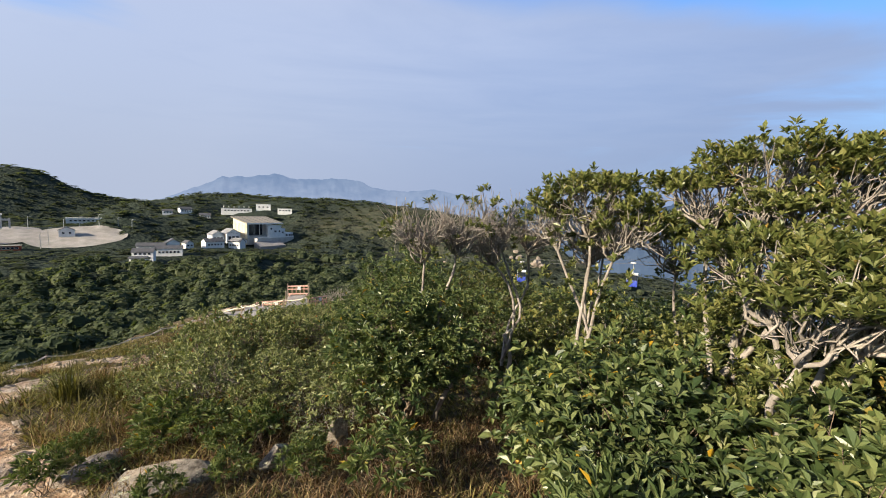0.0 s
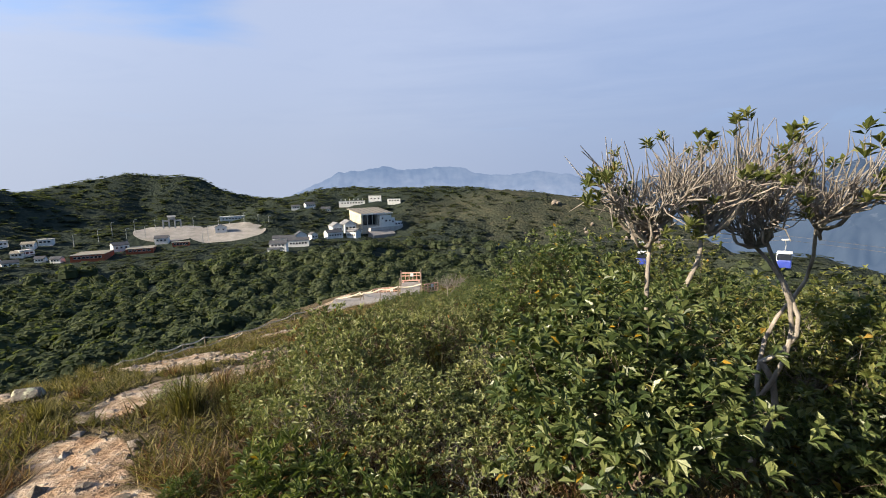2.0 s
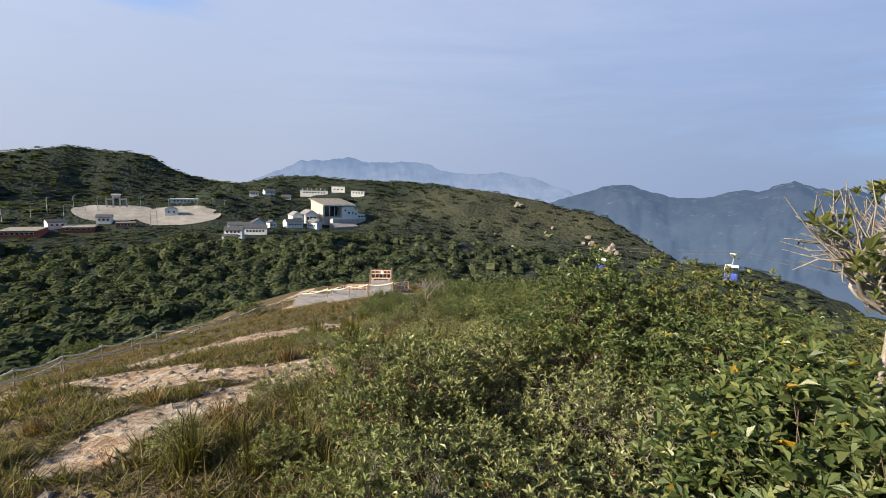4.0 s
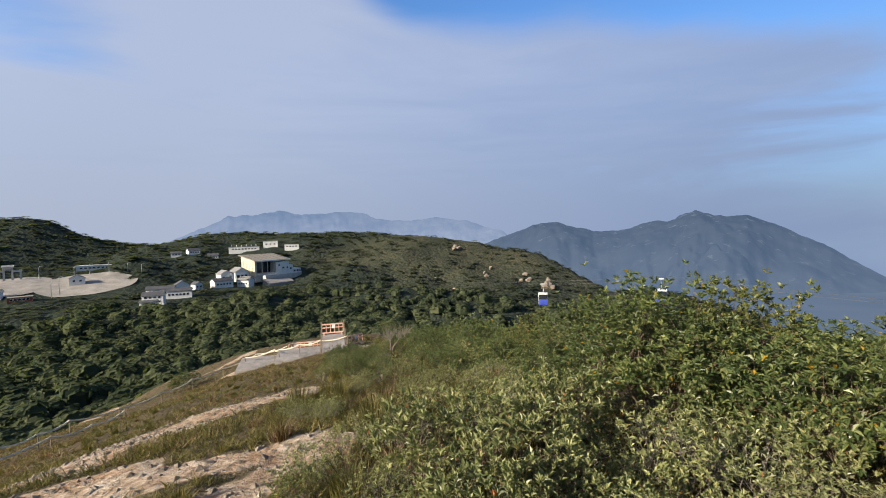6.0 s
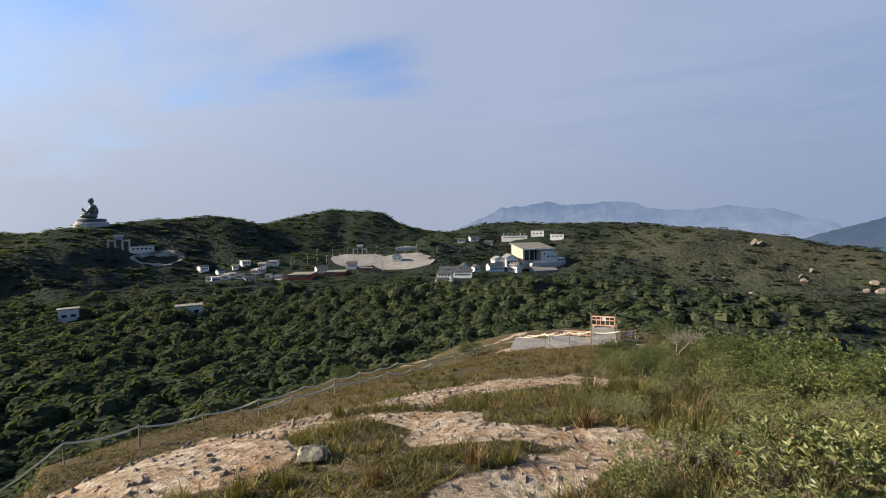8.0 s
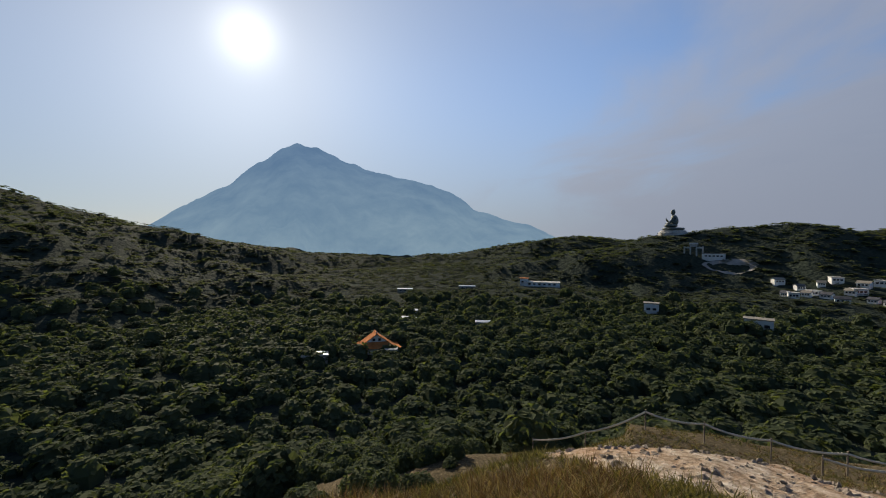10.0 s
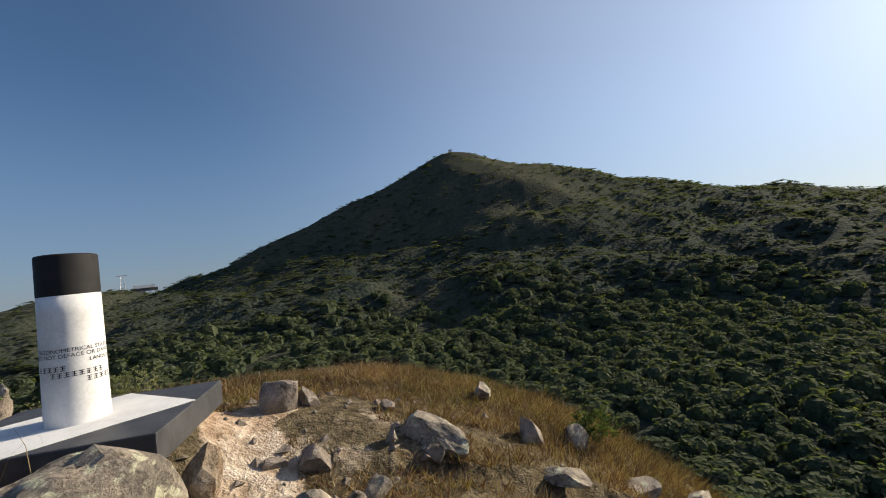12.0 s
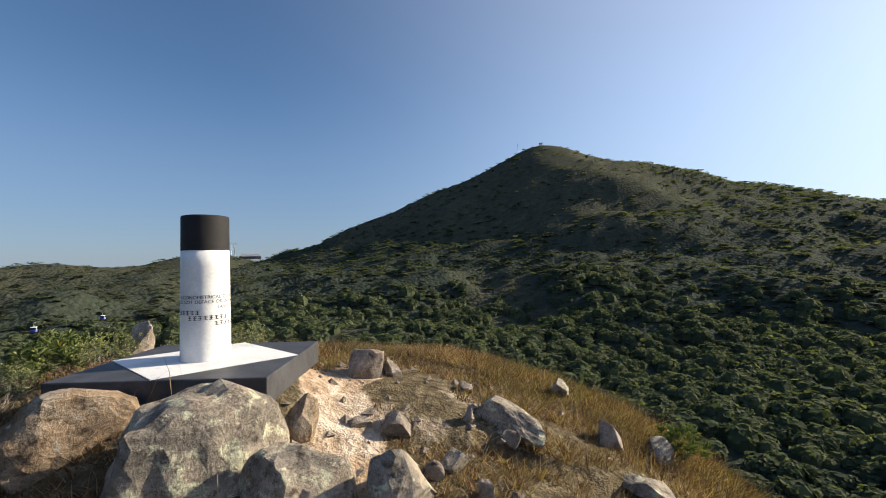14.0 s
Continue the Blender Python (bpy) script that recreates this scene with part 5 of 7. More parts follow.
    sheet("crown", v, f, M_LEAF_CROWN, t, False)
    return t


# the leafy bush with the bare treetop, and its neighbours
for k, (x, y, r, h, n, size, label) in enumerate((
        (2.04, 1.32, 0.55, 1.24, 330, 0.062, "dense dark green glossy-leaved bush with a few yellow leaves"),
        (3.24, -0.02, 0.60, 0.98, 300, 0.074, "dense bush with large whorled green leaves"),
        (3.79, -1.15, 0.62, 0.80, 260, 0.074, "dense bush with large whorled green leaves"),
        (4.26, 1.04, 0.71, 0.62, 220, 0.065, "dense olive-green bush under the trees"),
        (4.77, -1.21, 0.75, 0.73, 250, 0.074, "dense bush with large whorled green leaves"),
        (3.57, 1.59, 0.53, 0.52, 190, 0.062, "dense dark green glossy-leaved bush under the trees"))):
    make_plant("leafy_bush", at_ground(x, y), label, "bush", HEDGE, dome_tips(rs0, n, r, h, 0.08, 0.45), 1 + k, M_LEAF, M_BARK, 7, 0.020, 9, size, 0.46, 4, jitter=0.10)
for k, (x, y, r, h, n) in enumerate(((4.76, 0.56, 0.75, 1.38, 210), (5.36, 1.29, 0.84, 1.55, 210), (5.55, -0.57, 0.84, 1.5, 210), (4.58, 2.11, 0.75, 1.46, 190), (3.99, 2.45, 0.71, 1.33, 180), (6.14, 0.47, 0.89, 1.72, 190), (5.4, -1.68, 0.84, 1.03, 190))):
    make_plant("leafy_bush", at_ground(x, y), "dense olive-green bush behind the pale trunks", "bush", HEDGE, dome_tips(rs0, n, r, h, 0.08, 0.5), 31 + k, (M_LEAF_CROWN, M_LEAF)[k % 2], M_TWIG, 6, 0.018, 9, 0.066, 0.46, 4, jitter=0.10)
BARE, PALE_TREE = "small tree with bare grey twigs and a few leaf tufts", "small tree with pale twisted trunk and flat olive leaf crown"
pad_tree("bare_tree", 2.38, 1.51, BARE, (2.35, 1.38, 1.41), [(2.17, 1.33, 1.89, 0.36, 150, 0.34), (2.59, 1.45, 1.94, 0.37, 160, 0.36)], 11, 0.019, 0.035, 0.07, 0.10)
pad_tree("bare_tree", 3.08, 1.84, BARE, (3.1, 1.85, 1.12), [(2.99, 1.84, 1.98, 0.34, 150, 0.5), (3.37, 1.68, 1.89, 0.32, 140, 0.5), (2.82, 1.57, 1.78, 0.28, 110, 0.45)], 12, 0.019, 0.03, 0.07, 0.12)
pad_tree("bare_tree", 3.63, 1.19, BARE, (3.65, 1.18, 1.16), [(3.59, 1.15, 1.87, 0.34, 130, 0.45), (3.89, 1.34, 1.92, 0.32, 120, 0.45)], 13, 0.018, 0.10, 0.075, 0.12)
pad_tree("wind_shaped_tree", 3.79, 0.15, PALE_TREE, (4.29, 0.35, 1.62), [(4.63, 0.44, 2.41, 0.5, 150, 0.16), (4.2, 0.7, 2.19, 0.3, 70, 0.14), (4.86, 0.03, 2.26, 0.39, 95, 0.14), (4.33, 0.15, 2.07, 0.27, 60, 0.2)], 20, 0.027, 0.8, 0.078, 0.09)
pad_tree("wind_shaped_tree", 3.89, -0.42, PALE_TREE, (3.82, -0.49, 1.18), [(3.92, -0.17, 1.78, 0.37, 100, 0.14), (4.13, -0.7, 1.77, 0.44, 120, 0.14), (4.4, -0.29, 1.85, 0.37, 90, 0.14), (3.73, -0.62, 1.62, 0.27, 50, 0.2)], 21, 0.027, 0.8, 0.078, 0.10)
pad_tree("wind_shaped_tree", 3.29, 0.72, PALE_TREE, (3.31, 0.7, 1.39), [(3.4, 0.74, 2.14, 0.34, 95, 0.14), (3.12, 0.91, 1.96, 0.21, 50, 0.2), (3.56, 0.48, 1.94, 0.25, 60, 0.2)], 22, 0.019, 0.72, 0.075, 0.10)
pad_tree("wind_shaped_tree", 5.04, -0.1, PALE_TREE, (5.22, -0.05, 1.38), [(5.4, 0.05, 2.16, 0.46, 110, 0.14), (5.59, -0.57, 2.14, 0.44, 110, 0.14), (5.1, -0.32, 1.92, 0.32, 70, 0.2)], 23, 0.026, 0.8, 0.078, 0.09)
pad_tree("wind_shaped_tree", 4.52, 1.26, PALE_TREE, (4.56, 1.22, 1.16), [(4.39, 1.17, 1.83, 0.41, 100, 0.2), (4.92, 1.01, 1.92, 0.41, 100, 0.2)], 24, 0.022, 0.75, 0.078, 0.10)
pad_tree("wind_shaped_tree", 4.86, -1.48, PALE_TREE, (4.86, -1.39, 1.07), [(4.81, -1.21, 1.71, 0.44, 105, 0.16), (5.27, -1.73, 1.78, 0.43, 100, 0.16)], 25, 0.024, 0.8, 0.078, 0.10)
pad_tree("wind_shaped_tree", 4.22, -0.79, PALE_TREE, (4.31, -0.83, 1.03), [(4.36, -1.05, 1.52, 0.37, 90, 0.16), (4.66, -0.68, 1.62, 0.36, 80, 0.16)], 26, 0.023, 0.8, 0.078, 0.10)

pad_tree("bare_tree", -0.35, 19.2, "low bare grey shrub among scrub", (-0.36, 19.1, ground_z(-0.36, 19.1) + 0.4), [(-0.55, 19.0, -2.25, 0.55, 60, 0.5), (0.15, 18.6, -2.1, 0.55, 60, 0.5)], 27, 0.03, 0.04, 0.10, 0.14)

# prototypes of the hedge and the scrub, then copies over the ridge
pale = [make_plant("pale_shrub", at_ground(x, y), "upright shrub with pale olive leaf whorls on brown stems", "shrub", SCRUB,
                   dome_tips(rs0, 90, 0.42, 0.84, 0.25, 0.5), 40 + k, M_LEAF_PALE, M_BARK, 5, 0.010, 9, 0.056, 0.38, 2, (0.2, 0.95), upward=0.9, jitter=0.06)
        for k, (x, y) in enumerate(((0.35, 3.0), (-0.25, 3.45), (0.9, 3.7)))]
dark = [make_plant("evergreen_shrub", at_ground(x, y), "rounded evergreen shrub with glossy leaves", "shrub", HEDGE,
                   dome_tips(rs0, 170, r, h, 0.08, 0.45), 50 + k, M_LEAF if k != 1 else M_LEAF_CROWN, M_BARK, 5, 0.016, 8, 0.064, 0.44, 4, jitter=0.10)
        for k, (x, y, r, h) in enumerate(((2.35, 4.5, 0.75, 1.62), (3.6, 4.6, 0.85, 1.6), (3.1, 3.3, 0.8, 1.2)))]
twiggy = make_plant("twiggy_shrub", at_ground(1.6, 3.1), "grey-brown twiggy shrub with sparse leaves", "shrub", SCRUB,
                    dome_tips(rs0, 120, 0.45, 0.72, 0.2, 0.35), 60, M_LEAF_PALE, M_TWIG, 8, 0.008, 6, 0.05, 0.36, 2, leafy=0.75)
weedy = make_plant("leafy_herb", at_ground(1.75, -0.95), "bright green leafy plant beside the boulders", "plant", SCRUB,
                   dome_tips(rs0, 70, 0.30, 0.5, 0.2, 0.4), 61, M_LEAF, M_BARK, 6, 0.007, 8, 0.085, 0.24, 1, (0.4, 1.2))


pale_small = make_plant("pale_shrub", at_ground(1.2, 9.5), "low olive shrub with pale leaf whorls", "shrub", SCRUB,
                        dome_tips(rs0, 55, 0.42, 0.72, 0.15, 0.5), 70, M_LEAF_PALE, M_BARK, 4, 0.012, 8, 0.075, 0.40, 2, (0.3, 1.1), upward=0.7)
twig_small = make_plant("twiggy_shrub", at_ground(2.2, 10.2), "low grey-brown twiggy shrub", "shrub", SCRUB,
                        dome_tips(rs0, 70, 0.45, 0.7, 0.15, 0.4), 71, M_LEAF_CROWN, M_TWIG, 5, 0.012, 6, 0.075, 0.40, 1, leafy=0.8)
dark_small = make_plant("evergreen_shrub", at_ground(3.4, 10.4), "rounded dark evergreen shrub", "shrub", HEDGE,
                        dome_tips(rs0, 110, 0.7, 1.0, 0.08, 0.5), 72, M_LEAF, M_BARK, 4, 0.018, 8, 0.078, 0.42, 3, jitter=0.12)


def tussock(x, y, label, mat, seed, height, spread, blades):
    """A clump of bent blades that spray out from one foot."""
    rs = np.random.RandomState(seed)
    t = thing("grass_tussock", at_ground(x, y), label, "grass tussock", "grass tussocks on the hilltop")
    a, r = rs.uniform(0, 2 * np.pi, blades), spread * np.sqrt(rs.uniform(0, 1, blades))
    foot = np.stack([np.cos(a) * r * 0.6, np.sin(a) * r * 0.6, 0 * a - 0.02], 1)
    b = a + rs.normal(0, 0.7, blades)
    h = height * rs.uniform(0.45, 1.15, blades) * (1.1 - 0.45 * r / spread)
    out = np.stack([np.cos(b), np.sin(b), 0 * b], 1) * (h * rs.uniform(0.1, 0.75, blades))[:, None]
    w = np.stack([-np.sin(b + 0.5), np.cos(b + 0.5), 0 * b], 1) * (0.0045 * rs.uniform(0.6, 1.5, blades))[:, None]
    up = np.array([0, 0, 1.0])
    mid = foot + up * (h * 0.6)[:, None] + out * 0.35
    tip = foot + up * (h * rs.uniform(0.7, 1.0, blades))[:, None] + out
    verts = np.stack([foot - w, foot + w, mid + w * 0.9, mid - w * 0.9, tip], 1).reshape(-1, 3)
    k = (np.arange(blades) * 5)[:, None]
    sheet("tuft", verts, np.concatenate([k + [0, 1, 2], k + [0, 2, 3], k + [3, 2, 4]], 1).reshape(-1, 3), mat, t)
    return t


olive_tuft = [tussock(-0.8 + 0.3 * k, 6.4, "olive-green tussock of fine grass among heath", M_GRASS_GREEN, 80 + k, 0.42 + 0.08 * k, 0.26, 260) for k in range(3)]
rusty_tuft = [tussock(-0.9 + 0.3 * k, 7.2, "rusty dry grass tussock among heath", M_GRASS_DRY, 85 + k, 0.36 + 0.06 * k, 0.22, 220) for k in range(2)]


def copies(proto, spots, rs, lo, hi):
    for x, y in spots:
        ob = proto[rs.randint(len(proto))]
        copy_thing(ob, at_ground(x, y, rs.uniform(0, 360), rs.uniform(lo, hi), stretch=rs.uniform(0.8, 1.15)))


rs1 = np.random.RandomState(5)
# the tall bushes on the fall of the ridge
copies([dark[0]], [(2.12, 4.35)], rs1, 0.98, 1.0)
copies(dark, [(3.75, 5.1), (4.5, 5.4), (5.3, 4.2), (5.0, 3.3), (6.1, 5.6), (5.2, 6.6), (6.6, 3.4), (7.4, 4.8), (4.3, 7.8), (6.5, 7.5), (5.9, 2.2), (3.2, 7.6), (2.75, 7.5)], rs1, 0.72, 0.95)
copies(dark, [(1.95, 9.3), (2.9, 9.6), (3.9, 9.4), (2.4, 10.3)], rs1, 0.66, 0.80)
copies([dark_small], [(1.9, 17.6), (1.2, 18.2), (2.7, 17.9), (3.4, 18.8), (2.9, 16.6), (5.4, 27.5), (4.2, 26.5), (6.4, 28), (4.6, 15.5), (6.2, 14), (3.6, 13), (5.4, 11.5), (7.2, 10.5), (2.6, 22), (4.4, 21), (0.6, 30), (-0.5, 40), (1.5, 38), (1.6, 24), (3.4, 24)], rs1, 1.0, 1.5)
# pale-leaved shrubs close to the path
copies(pale, [(0.75, 2.35), (0.55, 2.75), (1.35, 2.65), (1.9, 3.3), (1.3, 4.2), (0.3, 3.9), (-0.2, 3.0), (0.0, 2.5), (2.6, 3.0), (1.0, 1.75), (1.5, 1.9), (0.35, 2.0), (1.55, 1.45)], rs1, 0.60, 0.88)
copies([twiggy], [(0.9, 2.1), (1.8, 2.4), (1.25, 1.6), (0.3, 1.7), (0.75, 4.6), (2.3, 5.6), (1.2, 5.6), (-0.4, 4.6), (1.5, 1.2), (2.26, 2.6), (2.0, 3.0)], rs1, 0.7, 1.0)
copies([weedy], [(1.25, -0.98), (1.02, -1.05), (0.75, -0.95), (2.5, -0.9), (2.85, -0.75), (1.95, 0.35), (0.55, 1.15), (0.95, 1.05), (3.9, -3.0), (4.3, -3.4), (0.2, 1.3), (-1.6, -4.6), (2.3, -1.15), (2.55, -1.25), (2.75, -1.2)], rs1, 0.7, 1.1)


copies(pale, [(0.0, 1.85), (0.55, 1.65), (-0.35, 2.1), (0.15, 2.2), (0.85, 1.35), (-0.7, 2.6)], rs1, 0.42, 0.58)
copies([weedy], [(0.2, 1.05), (0.75, 0.95), (-0.45, 1.35), (0.95, 0.55), (1.35, 0.95), (0.05, 0.75), (1.4, 0.5), (0.6, 0.35), (-0.25, 0.7)], rs1, 0.40, 0.62)


def strewn(count, rs, y0, reach, west, east, gap):
    """Places on the ridge off the bare soil, thinning with distance."""
    out = []
    for _ in range(count * 40):
        if len(out) == count:
            break
        y = y0 + reach * rs.uniform() ** 1.6
        x = rs.uniform(west(y), east(y))
        if bare_mask(np.array([x]), np.array([y]))[0] < 0.22 and not (27.5 < y < 34 and -12 < x < -1.6) and not (20 < y <= 27.5 and -9 < x < -2 and y > 24) and min((abs(x - p) + abs(y - q) for p, q in out), default=9) > gap(y):
            out.append((x, y))
    return out


# low heath beside the trail, then bushes down the far side of the ridge
for k, (x, y) in enumerate(strewn(300, rs1, 2.6, 34, lambda y: -1.3 - 0.11 * y, lambda y: 1.2 + 0.03 * y, lambda y: 0.24 + 0.018 * y)):
    kind = (olive_tuft, [twiggy], pale, rusty_tuft, [twiggy], olive_tuft, [twiggy], olive_tuft)[k % 8] if y < 9 else (olive_tuft, [twig_small], [pale_small], [twig_small], rusty_tuft, [dark_small], olive_tuft)[k % 7]
    tall = kind is olive_tuft or kind is rusty_tuft
    copies(kind, [(x, y)], rs1, (0.62 if tall else 0.36) + 0.006 * y, (0.98 if tall else 0.58) + 0.009 * y)
for k, (x, y) in enumerate(strewn(110, rs1, 3.6, 36, lambda y: 1.2 + 0.04 * y, lambda y: 6.0 + 0.05 * y, lambda y: 0.5 + 0.02 * y)):
    kind = (dark, pale, dark, [twiggy], dark)[k % 5] if y < 9 else ([dark_small], [pale_small], [dark_small], [twig_small], [dark_small])[k % 5]
    copies(kind, [(x, y)], rs1, 0.46 + 0.012 * y, 0.66 + 0.018 * y)
copies([weedy], [(0.80, -0.62), (0.66, -0.50), (0.92, -0.74), (0.98, -0.52)], rs1, 0.75, 0.95)
# grass tussocks out on the grassy flank and round the summit
for k, (x, y) in enumerate(strewn(150, rs1, 2.0, 24, lambda y: -12.0, lambda y: -1.6 - 0.10 * y, lambda y: 0.45)):
    copies((olive_tuft, olive_tuft, rusty_tuft)[k % 3], [(x, y)], rs1, 0.40, 0.65)
for k in range(12):          # scrub on the falling flanks
    a, d = rs1.uniform(24, 70), rs1.uniform(30, 38)
    x, y, _ = polar(a, d)
    copies([(dark_small, twig_small, pale_small)[k % 3]], [(x, y)], rs1, 0.8, 1.6)


# ---- grass ----
def grass(name, label, mat, X, Y, height, seed, lean=0.5, width=0.006, blades=1):
    """Bent blades, each a narrow strip that tapers to a point."""
    rs = np.random.RandomState(seed)
    X, Y, height = np.repeat(X, blades), np.repeat(Y, blades), np.repeat(height, blades)
    n = len(X)
    X, Y = X + rs.normal(0, 0.022, n) * (1 + height * 3), Y + rs.normal(0, 0.022, n) * (1 + height * 3)
    Z, _ = land(X, Y)
    h = height * rs.uniform(0.5, 1.25, n)
    a = rs.uniform(0, 2 * np.pi, n)
    d = np.stack([np.cos(a), np.sin(a), 0 * a], 1)
    w = np.stack([-np.sin(a + 0.6), np.cos(a + 0.6), 0 * a], 1) * (width * rs.uniform(0.6, 1.4, n) * (0.6 + h))[:, None]
    b = np.stack([X, Y, Z - 0.02], 1)
    l = (h * lean * rs.uniform(0.2, 1.4, n))[:, None]
    up = np.array([0, 0, 1.0])
    m = b + up * (h * 0.6)[:, None] + d * l * 0.35
    t = b + up * (h * rs.uniform(0.75, 1.0, n))[:, None] + d * l
    verts = np.stack([b - w, b + w, m + w * 0.8, m - w * 0.8, t], 1).reshape(-1, 3)
    k = (np.arange(n) * 5)[:, None]
    tris = np.concatenate([k + [0, 1, 2], k + [0, 2, 3], k + [3, 2, 4]], 1).reshape(-1, 3)
    ob = sheet(name, verts, tris, mat)
    return tagged(ob, label, "grass", kind="stuff")


def grass_spots(n, x0, x1, y0, y1, seed, bare=0.45, clump=0.7, power=1.0):
    rs = np.random.RandomState(seed)
    X = rs.uniform(x0, x1, n)
    Y = y0 + (y1 - y0) * rs.uniform(0, 1, n) ** power
    keep = (bare_mask(X, Y) + 0.22 * rough(X, Y, 0.9, 90, 3) < bare * 0.62) & (rough(X, Y, clump, 95, 2) > -0.75)
    keep &= ~((np.abs(X - 2.2) < 0.75) & (np.abs(Y + 2.87) < 0.68))
    return X[keep], Y[keep]


def stubble(name, label, mat, X, Y, height, seed, blades, lean=1.3, width=0.005):
    """Short matted blades, one triangle each."""
    rs = np.random.RandomState(seed)
    X, Y, height = np.repeat(X, blades), np.repeat(Y, blades), np.repeat(height, blades)
    n = len(X)
    X, Y = X + rs.normal(0, 0.035, n), Y + rs.normal(0, 0.035, n)
    Z, _ = land(X, Y)
    h = height * rs.uniform(0.4, 1.3, n)
    a, b = rs.uniform(0, 2 * np.pi, n), rs.uniform(0, 2 * np.pi, n)
    base = np.stack([X, Y, Z - 0.005], 1)
    w = np.stack([np.cos(b), np.sin(b), 0 * b], 1) * (width * rs.uniform(0.6, 1.5, n))[:, None]
    l = h * lean * rs.uniform(0.2, 1.6, n)
    tip = base + np.stack([np.cos(a) * l, np.sin(a) * l, h * rs.uniform(0.5, 1.0, n)], 1)
    ob = sheet(name, np.stack([base - w, base + w, tip], 1).reshape(-1, 3), np.arange(3 * n).reshape(-1, 3), mat)
    return tagged(ob, label, "grass", kind="stuff")


X, Y = grass_spots(30000, -5.5, 5, -8.0, 1.8, 1, 0.66)
stubble("dry_grass", "short matted reddish-brown dry grass on the summit", M_GRASS_DRY, X, Y, 0.07 + 0.06 * (wave(X, Y, 0.7, 8) > 0.1) + 0.07 * step(np.hypot(X - 1, Y + 2), 2, 5), 2, 9, 0.9, 0.0042)
X, Y = grass_spots(15000, -16, -4.5, -15, 2.5, 41, 0.8)
stubble("flank_grass", "olive and straw-coloured grass on the steep flank of the summit", M_GRASS_GREEN, X, Y, 0.12 + 0.05 * (wave(X, Y, 1.3, 9) > 0), 42, 8, 0.8, 0.008)
X, Y = grass_spots(14000, -7, 5, -10, 1.8, 3, 0.6)
keep = rough(X, Y, 1.2, 33, 3) + 0.35 * step(np.hypot(X - 1.2, Y + 2.4), 2.0, 4.2) > 0.12
stubble("green_grass", "olive-green short grass and weeds on the summit", M_GRASS_GREEN, X[keep], Y[keep], 0.09 + 0.06 * step(np.hypot(X[keep] - 1.2, Y[keep] + 2.4), 2, 4), 4, 8, 0.8, 0.005)
X, Y = grass_spots(2200, -7, 5, -10, 1.8, 13, 0.5)
keep = np.hypot(X - 1, Y + 2) > 2.6
grass("tall_grass", "thin upright seeding grass at the edge of the summit", M_GRASS_DRY, X[keep], Y[keep], np.full(keep.sum(), 0.20), 14, 0.5, 0.004, 3)
X, Y = grass_spots(15000, -26, 3, 1.5, 36, 5, 0.5, 2.0, 1.5)
stubble("slope_grass", "knee-high olive grass on the slope", M_GRASS_GREEN, X, Y, 0.09 + 0.003 * Y.clip(0, 22), 6, 10, 0.9, 0.010)
X, Y = grass_spots(11000, -9, 5.5, 1.5, 11, 15, 0.55, 1.2)
stubble("near_slope_grass", "ankle-high olive grass beside the trail", M_GRASS_GREEN, X, Y, 0.09 + 0.10 * (wave(X, Y, 1.1, 18) > 0.0), 16, 9, 0.8, 0.006)
X, Y = grass_spots(11000, -22, 7, 1.5, 40, 7, 0.5, 2.0, 1.5)
keep = rough(X, Y, 3.0, 35, 2) > -0.05
stubble("slope_straw", "patches of rusty dry grass on the slope", M_GRASS_DRY, X[keep], Y[keep], 0.09 + 0.004 * Y[keep].clip(0, 22), 8, 8, 0.9, 0.009)


def gravel(name, label, spots, seed, lo, hi):
    """Loose angular stones joined into one."""
    rs = np.random.RandomState(seed)
    verts, faces = [], []
    octa = np.array([(1, 0, 0), (0, 1, 0), (-1, 0, 0), (0, -1, 0), (0, 0, 1), (0, 0, -1)], float)
    tri = np.array([(0, 1, 4), (1, 2, 4), (2, 3, 4), (3, 0, 4), (1, 0, 5), (2, 1, 5), (3, 2, 5), (0, 3, 5)])
    Z, _ = land(spots[:, 0], spots[:, 1])
    for k, (x, y) in enumerate(spots):
        s = lo + (hi - lo) * rs.uniform() ** 3
        v = octa * rs.uniform(0.6, 1.2, (6, 1)) * np.array([1, rs.uniform(0.6, 1), rs.uniform(0.4, 0.8)]) * s
        v += rs.normal(0, 0.12 * s, (6, 3))
        a = rs.uniform(0, 6)
        c, q = math.cos(a), math.sin(a)
        v = np.stack([v[:, 0] * c - v[:, 1] * q, v[:, 0] * q + v[:, 1] * c, v[:, 2]], 1)
        verts.append(v + [x, y, Z[k] + 0.1 * s])
        faces.append(tri + 6 * k)
    ob = sheet(name, np.vstack(verts), np.vstack(faces), M_ROCK_PALE)
    return tagged(ob, label, "stones", kind="stuff")


rs3 = np.random.RandomState(51)
copies([twiggy], [(3.15, -3.75), (3.6, -3.3), (2.8, -4.05), (3.9, -2.6), (3.4, -2.3)], rs3, 0.55, 0.8)
X, Y = rs3.normal(1.62, 0.28, 46), rs3.normal(-2.05, 0.22, 46)
grass("grass_stalks", "thin dry seeding stalks in front of the slab", M_GRASS_DRY, X, Y, np.full(46, 0.34), 52, 0.5, 0.0016, 2)
X, Y = rs3.normal(2.9, 0.5, 90), rs3.normal(-4.0, 0.25, 90)
grass("tall_weeds", "tall dry weeds behind the slab", M_GRASS_DRY, X, Y, np.full(90, 0.30), 53, 0.5, 0.003, 3)


